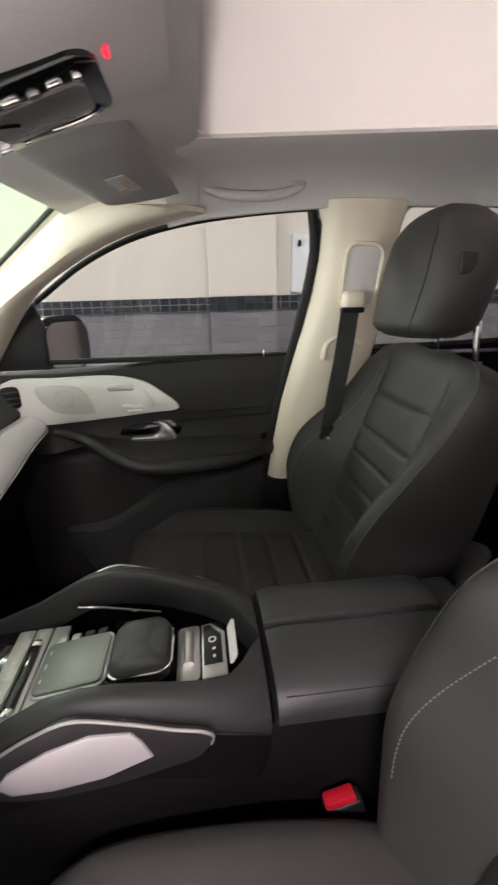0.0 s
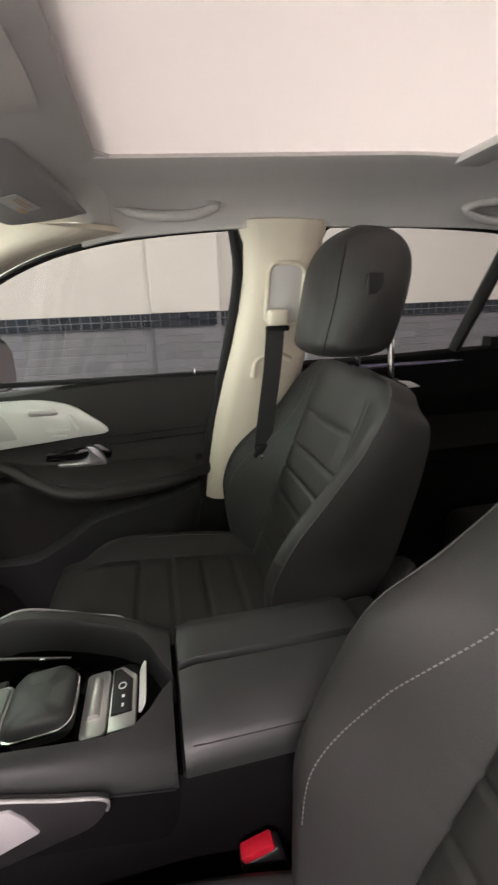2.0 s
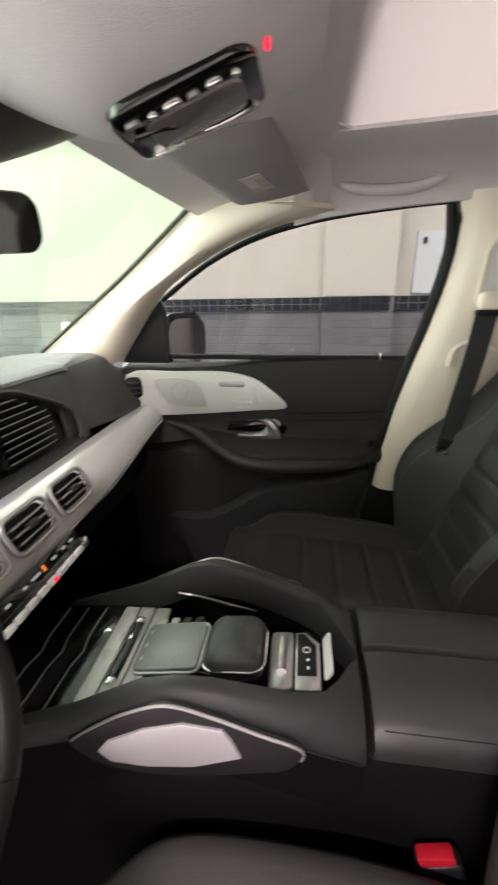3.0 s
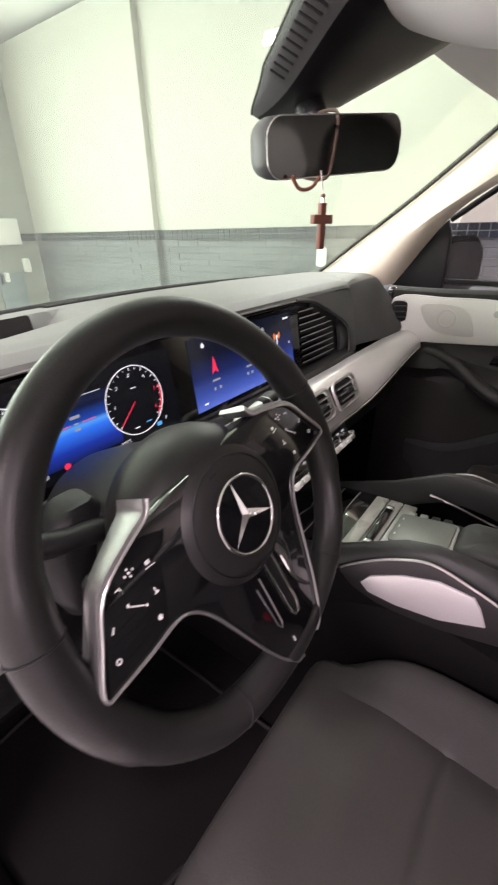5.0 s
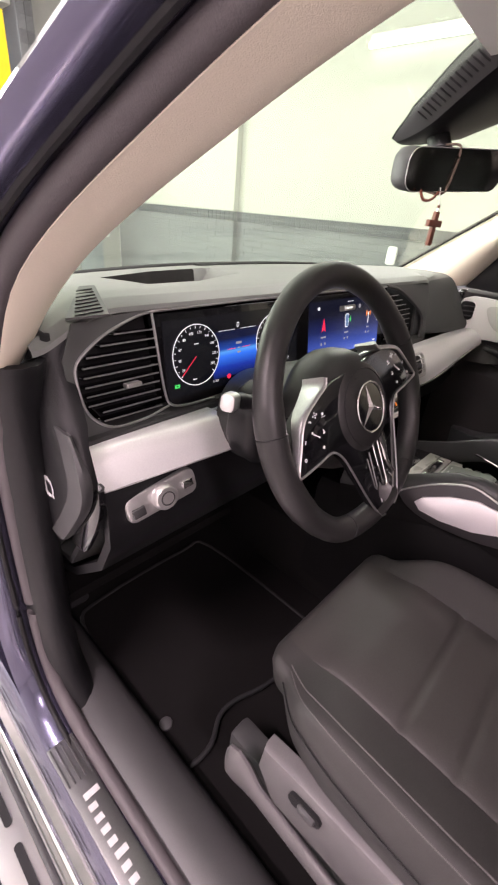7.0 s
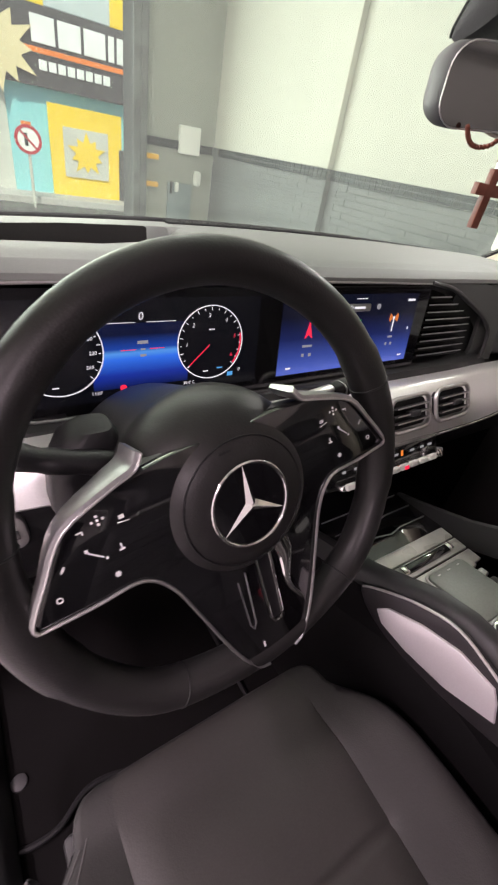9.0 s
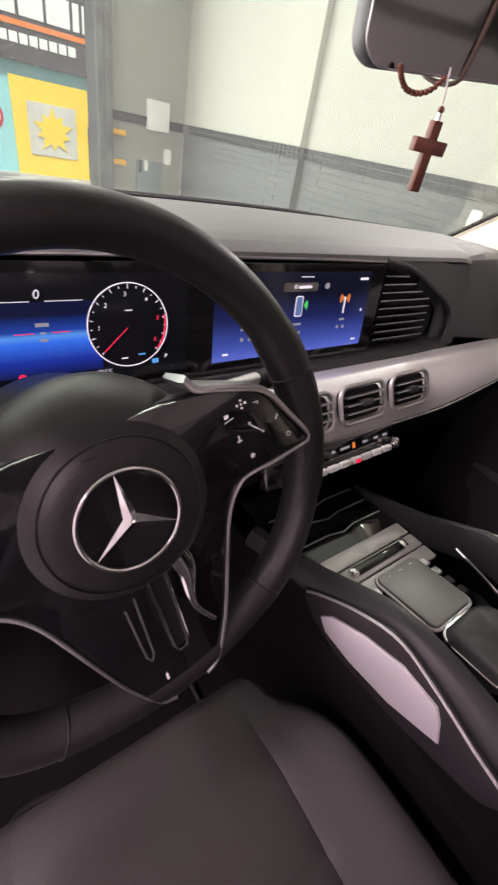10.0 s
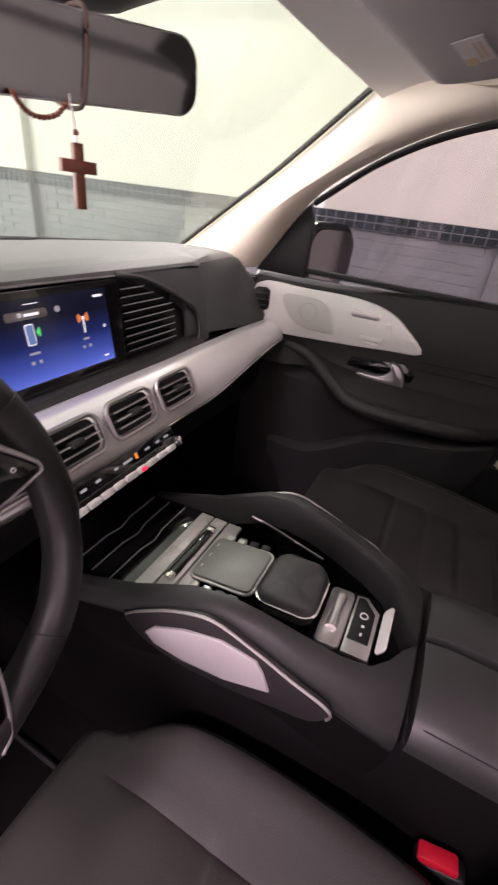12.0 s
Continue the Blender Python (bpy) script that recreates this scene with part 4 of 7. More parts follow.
def edge_line(points, r, mat, name, parent, label="", loop=False, m=TILT, n=5, off=0.0):
    pts = [m @ Vector((p[0], p[1], off)) for p in points]
    return part(name, tube(pts if n == 0 else spline(pts, n, loop), r, 8, loop=loop, up=(0, 1, 0.02)), mat, parent, label)


def trim_rows(xs):
    rows = []
    for x in xs:
        r = smooth01((x - 0.28) / 0.42)
        a = smooth01((0.02 - x) / 0.3)
        yt, zt, yb, zb = mix(1.412, 1.385, r), mix(1.117, 1.138, r), mix(1.350, 1.345, r), mix(1.036, 1.092, r) + 0.012 * a
        rows.append([(x, yt + 0.05, zt - 0.012), (x, yt + 0.012, zt), (x, yt, zt - 0.002), (x, mix(yt, yb, 0.42) - 0.006, mix(zt, zb, 0.30)), (x, mix(yt, yb, 0.75) - 0.006, mix(zt, zb, 0.65)), (x, yb, zb + 0.004), (x, yb + 0.004, zb - 0.002), (x, yb + 0.05, zb - 0.004)])
    return rows


def grille_vent(parent, x, w, m, h, name="air_vent"):
    """A framed outlet with slats and a thumb tab; m maps x across, y up, z out."""
    v = part(name, moved(plate(round_rect(w, h, 0.014), 0.010), m @ pose(x, 0, -0.012)), M_HARD, parent)
    outer = round_rect(w + 0.012, h + 0.012, 0.018, 6)
    pts = [m @ Vector((x + q[0], q[1], 0.003)) for q in outer]
    part("vent_frame", tube(pts, 0.0042, 8, loop=True, up=m.to_3x3() @ Vector((0, 0, 1))), M_SILVER, v, "silver frame")
    for k in range(3):
        y = (k - 1) * h * 0.27
        part("slat", moved(box(w - 0.006, 0.003, 0.016, (x, y, 0.002), 0.001), m), M_DARK, v)
        part("slat_edge", moved(box(w - 0.008, 0.0024, 0.0012, (x, y + 0.0008, 0.0108)), m), M_SILVER, v)
    part("thumb_tab", moved(box(0.026, 0.011, 0.016, (x, 0.001, 0.008), 0.003), m), M_DARK, v)
    return v


def side_grille(parent, outline, zs, span, label):
    """The fan of slats at each end of the screens."""
    back = part("grille", plate(outline, 0.004, TILT @ pose(0, 0, -0.028)), M_HARD, parent, label)
    for y in zs:
        a, b = span(y)
        part("slat", moved(box(b - a, 0.0032, 0.022, ((a + b) / 2, y, -0.013), 0.001), TILT), M_GLOSS, back)
        part("slat_edge", moved(box(b - a, 0.0022, 0.001, ((a + b) / 2, y + 0.001, -0.0015)), TILT), M_DARKSILVER, back)
    return back


M_DARKSILVER = material("dark_satin_metal", (0.42, 0.42, 0.42), 0.35, metal=0.9, grain=300, bump=0.05)


def dashboard():
    d = thing("dashboard", "dark grey dashboard with twin screens and silver trim", "dashboard")
    well = [Vector(q) for q in ((-0.556, 1.660), (-0.520, 1.572), (-0.40, 1.580), (-0.292, 1.622), (-0.283, 1.742), (-0.42, 1.716))]

    def settle(x, y):
        """A grid place drawn onto the outline of the well where it nearly meets it."""
        best = None
        for k, a in enumerate(well):
            b = well[(k + 1) % len(well)]
            e = (b - a).normalized()
            along, gap = e.dot(Vector((x, y)) - a), e.x * (y - a.y) - e.y * (x - a.x)
            if 0 <= along <= (b - a).length and abs(gap) < 0.0024 and (best is None or abs(gap) < abs(best[0])):
                best = (gap, e)
        return (x + best[0] * best[1].y, y - best[0] * best[1].x) if best else (x, y)

    def depth(x, y):
        """How far the display well sinks the dash top at a place; its inboard end slopes gently."""
        inside = 1.0
        for k, a in enumerate(well):
            b = well[(k + 1) % len(well)]
            e = b - a
            gap = (e.x * (y - a.y) - e.y * (x - a.x)) / e.length
            inside = min(inside, (gap + 0.070) / 0.085 if k == 3 else gap / 0.012)
        return 0.050 * smooth01(inside)
    grid, deep = [], []
    nx, ny = 372, 110
    for k in range(nx + 1):
        x = mix(-0.745, 0.745, k / nx)
        e = smooth01((abs(x) - 0.60) / 0.145)
        dz = -0.045 * e * e
        yc = dash_cowl(x)
        table = [(0.0, 1.255), ((0.05) / (yc - 1.515), 1.282), (0.3, 1.296), (0.6, 1.303), (1 - 0.035 / (yc - 1.515), 1.305), (1.0, 1.301)]
        row = [(*settle(x, mix(yc, 1.515, q)), lerp_table(table, q) + dz) for q in (n / ny for n in range(ny + 1))]
        deep.append([depth(p[0], p[1]) for p in row] + [0, 0, 0])
        tuck = 0.012 * smooth01((x - 0.43) / 0.12)
        grid.append([(p[0], p[1], p[2] - h - tuck * smooth01((1.575 - p[1]) / 0.045)) for p, h in zip(row, deep[-1])] + [(x, 1.498 + tuck, 1.291 + dz - tuck), (x, 1.496 + tuck, 1.284 + dz - tuck), (x, 1.515, 1.276 + dz - tuck)])

    def patch(dark):
        bm = bmesh.new()
        made = {}
        for k in range(nx):
            for n in range(ny + 3):
                low = max(deep[k][n], deep[k + 1][n], deep[k][n + 1], deep[k + 1][n + 1]) > 0.004 and grid[k][n][0] < -0.287
                if low == dark:
                    bm.faces.new([made.setdefault(q, None) or made.update({q: bm.verts.new(grid[q[0]][q[1]])}) or made[q] for q in ((k, n), (k + 1, n), (k + 1, n + 1), (k, n + 1))])
        return bm
    part("top_pad", patch(False), M_DASHLIT, d, "grained dash top, windscreen light put into a lighter grey")
    part("display_well", patch(True), M_WELL, d, "black well of the head-up display")
    part("cowl_edge", tube([(x, dash_cowl(x) - 0.045, 1.284 - 0.045 * smooth01((abs(x) - 0.60) / 0.145) ** 2) for x in (k / 24 * 0.74 for k in range(-24, 25))], 0.007, 8), M_RUBBER, d, "black edge along the foot of the windscreen")
    # raised panel over the middle and its long slot
    part("speaker_panel", moved(plate(spline_flat([(-0.20, 1.535), (0.0, 1.531), (0.125, 1.531), (0.160, 1.552), (0.20, 1.63), (0.245, 1.735), (0.10, 1.762), (-0.18, 1.768)]), 0.0016, None, 0.0008), pose(0, 0, 1.3046, -0.3)), M_DASH2, d, "finely pierced speaker panel")
    for off in (0.0, 0.010, 0.020):
        part("defrost_slot", tube([(x, dash_cowl(x) - 0.135 + off, 1.2985) for x in (mix(-0.22, 0.27, k / 14) for k in range(15))], 0.0026, 6), M_HARD, d)
    dm = frame_of((-0.652, 1.515, 1.2955), (0.45, 1.0, 0.16), (-1.0, 0.45, -0.22))
    tweet = part("demister", moved(plate([(-0.055, -0.020), (0.060, -0.012), (0.066, 0.010), (-0.045, 0.034)], 0.003), dm), M_DARK, d, "ribbed demister grille")
    for k in range(8):
        part("demister_slot", moved(box(0.004, 0.036 - 0.002 * k, 0.002), dm @ pose(-0.042 + 0.0125 * k, 0.004, 0.0035)), M_HARD, tweet)
    # skin round the outlets in the darker grey that stands for shade
    part("bezel", plate([(0.19, 0.006), (0.19, 0.001), (0.28, -0.014), (0.41, -0.070), (0.452, -0.102), (0.458, -0.14), (0.445, -0.172), (0.50, -0.172), (0.505, -0.06), (0.47, -0.004), (0.30, 0.006)], 0.004, TILT @ pose(0, 0, -0.004)), M_DASHSHADE, d, "dash skin round the outlet, shade put into the colour", smooth=False)
    part("bezel", plate([(-0.566, 0.006), (-0.566, 0.0), (-0.60, -0.008), (-0.65, -0.027), (-0.692, -0.057), (-0.697, -0.085), (-0.688, -0.130), (-0.655, -0.160), (-0.55, -0.160), (-0.55, -0.175), (-0.704, -0.175), (-0.712, -0.05), (-0.69, -0.004)], 0.004, TILT @ pose(0, 0, -0.004)), M_DASHSHADE, d, "dash skin round the outlet, shade put into the colour", smooth=False)
    # passenger side of the face
    rows = []
    for k in range(29):
        x = 0.42 + 0.32 * k / 28
        e = smooth01((x - 0.60) / 0.14)
        f = smooth01((x - 0.44) / 0.20)
        dz = -0.045 * e * e
        r = -0.016 * (1 - smooth01((x - 0.42) / 0.12)) + dz
        rows.append([(x, 1.590, 1.300 + r), (x, 1.562, 1.3042 + r), (x, 1.540, 1.3045 + r), (x, 1.522, mix(1.3030, 1.3040, f) + r), (x, mix(1.509, 1.507, f), mix(1.300, 1.3015, f) + r), (x, mix(1.506, 1.492, f), mix(1.284, 1.2955, f) + dz), (x, mix(1.504, 1.480, f), mix(1.272, 1.285, f) + dz), (x, mix(1.501, 1.468, f), mix(1.255, 1.264, f) + dz * 0.8), (x, mix(1.498, 1.456, f), 1.236 - 0.025 * e), (x, mix(1.492, 1.440, f) - 0.012 * e, 1.185 - 0.005 * e), (x, mix(1.486, 1.430, f) - 0.018 * e, 1.145), (x, mix(1.486, 1.434, f) - 0.018 * e, 1.125), (x, 1.49, 1.110)])
    # top in the lit grey, face in the shaded grey of one skin
    part("passenger_top", slab([q[:6] for q in rows], 0.008), M_DASHLIT, d)
    part("passenger_pad", slab([q[5:] for q in rows], 0.008), M_DASHSHADE, d, "rounded face of the dash, shade put into the colour")
    part("end_cap", moved(plate([(1.47, 1.24), (1.75, 1.25), (1.78, 0.95), (1.60, 0.84), (1.545, 0.835), (1.50, 0.92), (1.455, 1.05)], 0.014, None, 0.006), frame_of((0.735, 0, 0), (0, 1, 0), (0, 0, 1))), M_SOFT, d)
    # screens
    glassy = part("screen_panel", plate([(-0.566, -0.004), (-0.556, -0.135), (-0.545, -0.150), (-0.52, -0.156), (0.192, -0.156), (0.196, -0.004)], 0.010, TILT @ pose(0, 0, -0.012)), M_GLOSS, d, "glossy black screen panel", smooth=False)
    side_grille(d, [(-0.69, -0.055), (-0.566, -0.002), (-0.556, -0.14), (-0.62, -0.152), (-0.66, -0.146), (-0.69, -0.10)], [-0.026 - 0.0135 * k for k in range(10)], lambda y: (max(-0.688, -0.566 - 0.12 * min(1, (-y + 0.012) / 0.07)) + (0.02 if y < -0.13 else 0.0), -0.563), "black side air outlet")
    side_grille(d, [(0.196, -0.004), (0.28, -0.022), (0.40, -0.075), (0.445, -0.11), (0.445, -0.15), (0.42, -0.168), (0.192, -0.158)], [-0.024 - 0.0145 * k for k in range(9)], lambda y: (0.202, min(0.365, 0.262 + 0.10 * min(1.0, (-y - 0.02) / 0.05))), "black side air outlet")
    part("vent_tab", moved(box(0.026, 0.007, 0.014, (-0.615, -0.100, 0.004), 0.002), TILT), M_SILVER, d)
    edge_line([(-0.55, -0.150), (-0.60, -0.160), (-0.655, -0.158), (-0.688, -0.130), (-0.697, -0.085), (-0.692, -0.055), (-0.65, -0.025), (-0.60, -0.006), (-0.566, 0.001)], 0.0020, M_DARKSILVER, "outlet_frame", d, "thin silver frame")
    edge_line([(-0.566, 0.001), (-0.30, 0.004), (0.0, 0.004), (0.19, 0.002)], 0.0022, M_DARKSILVER, "screen_top_edge", d)
    edge_line([(-0.566, 0.0), (-0.562, -0.05), (-0.556, -0.125), (-0.545, -0.150), (-0.51, -0.158), (-0.45, -0.159)], 0.0022, M_DARKSILVER, "screen_side_edge", d)
    edge_line([(0.19, 0.004), (0.28, -0.012), (0.41, -0.068), (0.452, -0.10), (0.458, -0.14), (0.445, -0.168), (0.41, -0.178), (0.20, -0.170), (-0.2, -0.164), (-0.45, -0.160)], 0.0045, M_DARK, "outlet_frame", d, "dark rounded frame")
    edge_line([(0.43, -0.186), (0.20, -0.182), (-0.10, -0.176), (-0.45, -0.172), (-0.62, -0.176)], 0.0026, M_SILVER, "chrome_line", d, "thin silver line under the screens", off=0.022)
    rows = [[(x, 1.50, 1.125), (x, 1.462, 1.118), (x, 1.455, 1.108), (x, 1.46, 1.09), (x, 1.50, 1.08)] for x in (-0.72, -0.4, 0, 0.25, 0.46)]
    part("under_screen", slab(rows, 0.008), M_SOFT, d)
    # silver bands
    part("centre_trim", slab(trim_rows([-0.24 + 0.95 * k / 40 for k in range(41)]), 0.008), M_TRIM, d, "satin silver trim band")
    edge = [Vector(r[5]) + Vector((0, -0.003, -0.003)) for r in trim_rows([-0.24 + 0.95 * k / 30 for k in range(31)])]
    part("trim_line", tube(edge, 0.0022, 8), M_CHROME, d, "highlight along the metal edge, put in as a silver line along the trim")
    face = frame_of((0, 1.378, 1.086), (1, 0.02, 0), (0, 0.50, 1)) @ pose(0, 0, 0.016)
    for x in (-0.185, -0.057, 0.075, 0.208):
        grille_vent(d, x, 0.100, face, 0.050)
    rows = []
    for k in range(7):
        x = -0.713 + 0.236 * k / 6
        q = k / 6
        rows.append([(x, 1.49, 1.112), (x, mix(1.458, 1.424, q), mix(1.112, 1.118, q)), (x, mix(1.448, 1.414, q), mix(1.108, 1.115, q)), (x, mix(1.432, 1.398, q), mix(1.085, 1.094, q)), (x, mix(1.418, 1.386, q), mix(1.056, 1.066, q)), (x, mix(1.422, 1.390, q), 1.050 + 0.01 * q), (x, 1.46, 1.045)])
    part("side_trim", slab(rows, 0.008), M_TRIM, d, "satin silver trim band")
    # climate bar
    cb = frame_of((0.0, 1.322, 1.030), (1, 0.03, -0.02), (0, 0.55, 1))
    bar_ = part("climate_bar", moved(box(0.30, 0.040, 0.022, (0.0, 0.004, -0.010), 0.004), cb), M_GLOSS, d, "black climate panel")
    part("toggle_rail", moved(box(0.264, 0.011, 0.016, (0.005, -0.012, 0.004), 0.003), cb), M_CHROME, bar_)
    for k in range(9):
        part("toggle", moved(box(0.0235, 0.010, 0.010, (-0.108 + 0.0275 * k, -0.0115, 0.012), 0.0025), cb), M_PALE, bar_)
    part("end_knob", moved(box(0.018, 0.020, 0.020, (0.143, -0.009, 0.006), 0.006), cb), M_CHROME, bar_)
    part("red_mark", moved(bar(0.012, 0.006, 0.030, -0.012), cb @ pose(0, 0, 0.0175)), M_REDGLOW, bar_)
    part("orange_mark", moved(bar(0.006, 0.010, 0.040, 0.010), cb @ pose(0, 0, 0.0012)), M_ORANGEGLOW, bar_)
    for x, w in ((-0.11, 0.008), (-0.08, 0.012), (-0.05, 0.010), (-0.01, 0.008), (0.018, 0.022), (0.07, 0.012), (0.10, 0.010), (0.125, 0.012)):
        part("white_mark", moved(bar(w, 0.004, x, 0.010), cb @ pose(0, 0, 0.0012)), M_DIM, bar_)
    # lower panels
    low = []
    for k in range(21):
        x = -0.708 + 1.443 * k / 20
        low.append([(x, 1.50, 1.10), (x, 1.44, 1.06), (x, 1.425, 1.03), (x, 1.425, 0.96), (x, 1.46, 0.89), (x, 1.56, 0.80), (x, 1.72, 0.72), (x, 1.9, 0.70)])
    part("lower_panel", slab(low, 0.016), M_HARD, d)
    sw = frame_of((-0.615, 1.412, 1.017), (1, -0.06, 0.14), (0, 0.22, 1))
    switch = part("light_panel", moved(plate(round_rect(0.128, 0.046, 0.014), 0.012, None, 0.004), sw), M_SILVER, d, "satin silver light switch panel")
    part("rotary_knob", moved(loft([[(r * math.cos(a), r * math.sin(a), z) for a in (k * math.tau / 28 for k in range(28))] for r, z in ((0.022, 0.010), (0.021, 0.022), (0.018, 0.026), (0.010, 0.0265))]), sw), M_SILVER, switch)
    part("knob_mark", moved(ring(0.012, 0.010, 0.001, None, 24), sw @ pose(0, 0, 0.0266)), M_DARK, switch)
    part("switch_button", moved(box(0.022, 0.016, 0.006, (-0.046, -0.006, 0.013), 0.002), sw), M_DARK, switch)
    part("switch_button", moved(box(0.020, 0.014, 0.006, (0.046, 0.0, 0.013), 0.002), sw), M_CHROME, switch)
    part("panel_back", moved(box(0.16, 0.07, 0.04, (0, 0, -0.022), 0.012), sw), M_HARD, switch)
    # rounded end of the dash beside the doorway
    rows = []
    for z, y, inset in ((1.265, 1.515, 0.030), (1.263, 1.504, 0.014), (1.256, 1.496, 0.005), (1.24, 1.491, 0.0), (1.21, 1.485, 0.0), (1.18, 1.473, 0.0), (1.15, 1.450, 0.0), (1.125, 1.430, 0.0), (1.10, 1.415, 0.0), (1.08, 1.409, 0.0), (1.055, 1.413, 0.0), (1.02, 1.432, 0.0), (0.98, 1.464, 0.0), (0.94, 1.499, 0.0), (0.90, 1.535, 0.0), (0.84, 1.585, 0.0)):
        x = mix(-0.716, -0.698, smooth01((z - 1.11) / 0.06))
        rows.append([(x + 0.004 + inset, y + 0.016, z), (x + inset * 0.8, y + 0.004, z), (mix(x, -0.742, 0.30) + inset * 0.7, y + 0.002, z), (mix(x, -0.742, 0.62) + inset * 0.6, y + 0.007, z), (mix(x, -0.742, 0.86) + inset * 0.5, y + 0.019, z), (-0.742 + inset * 0.5, y + 0.040, z), (-0.743 + inset * 0.5, y + 0.075, z), (-0.743 + inset * 0.5, y + 0.16, z)])
    roll = part("end_roll", slab(rows, 0.006), M_HARD, d, "rounded dark end of the dash")
    icon = frame_of((-0.7445, 1.518, 1.030), (0, -1, 0.1), (0, 0.1, 1))
    part("airbag_mark", join(moved(ring(0.018, 0.0155, 0.001, None, 20), icon), moved(bar(0.022, 0.004, 0.004, 0.012), icon), moved(bar(0.004, 0.03, -0.008, -0.004), icon), moved(bar(0.02, 0.004, 0.006, -0.014), icon)), M_WHITEPAINT, roll, "white printed pictogram")
    strip = spline([(-0.737, 1.436, 1.150), (-0.737, 1.412, 1.112), (-0.737, 1.402, 1.082), (-0.737, 1.412, 1.045), (-0.737, 1.440, 1.002), (-0.737, 1.474, 0.958), (-0.737, 1.492, 0.936)], 6)
    wide = [0.004 + 0.008 * smooth01(k / 10) for k in range(len(strip))]
    part("end_strip", slab([[p + Vector((w, 0.014, 0.0)), p + Vector((w * 0.8, 0.003, 0.0)), p + Vector((0, 0.0, 0.0)), p + Vector((-w * 0.6, 0.003, 0.0)), p + Vector((-w * 0.7, 0.012, 0.0)), p + Vector((-w * 0.7, 0.040, 0.0))] for p, w in zip(strip, wide)], 0.004), M_DARK, d, "grey strip at the end of the dash")
    curve = spline([(-0.718, 1.404, 1.070), (-0.719, 1.404, 1.040), (-0.720, 1.418, 1.000), (-0.721, 1.440, 0.958), (-0.722, 1.462, 0.922)], 6)
    part("end_moulding", slab([[p + Vector((0.012, 0.040, 0.0)), p + Vector((0.011, 0.008, 0.0)), p + Vector((0.005, 0.0, 0.0)), p + Vector((-0.003, 0.0, 0.0)), p + Vector((-0.006, 0.006, 0.0)), p + Vector((-0.006, 0.040, 0.0))] for p in curve], 0.004), M_GLOSS, d, "gloss black curved moulding")
    knee = []
    for k in range(9):
        x = -0.716 + 0.31 * k / 8
        e = smooth01((x + 0.716) / 0.10)
        knee.append([(x, mix(1.47, 1.43, e), 1.052), (x, mix(1.45, 1.422, e), 1.02), (x, mix(1.47, 1.43, e), 0.96), (x, mix(1.51, 1.47, e), 0.90), (x, mix(1.55, 1.53, e), 0.84), (x, 1.60, 0.83)])
    part("knee_panel", slab(knee, 0.012), M_SOFT, d)
    v = frame_of((0.705, 1.425, 1.192), (0.55, -1, 0), (0, 0.1, 1))
    vent = part("side_vent", moved(box(0.05, 0.062, 0.02, (0, 0, -0.004), 0.012), v), M_HARD, d)
    for k in range(3):
        part("slat", moved(box(0.036, 0.004, 0.006, (0, -0.016 + 0.016 * k, 0.008), 0.001), v), M_DARK, vent)
    return d


M_DASH2 = material("grey_speaker_cloth", (0.115, 0.124, 0.115), 0.7, grain=1200, bump=0.7)
M_WELL = material("matt_black_well", (0.012, 0.011, 0.011), 0.8, grain=400, bump=0.3, spec=0.2)
M_TRIM = material("brushed_silver_trim", (0.82, 0.82, 0.81), 0.36, metal=0.55, grain=400, bump=0.08, spread=0.06)
M_DIM = glow("dim_white_marks", (0.9, 0.9, 0.95), 0.35)
dash = dashboard()


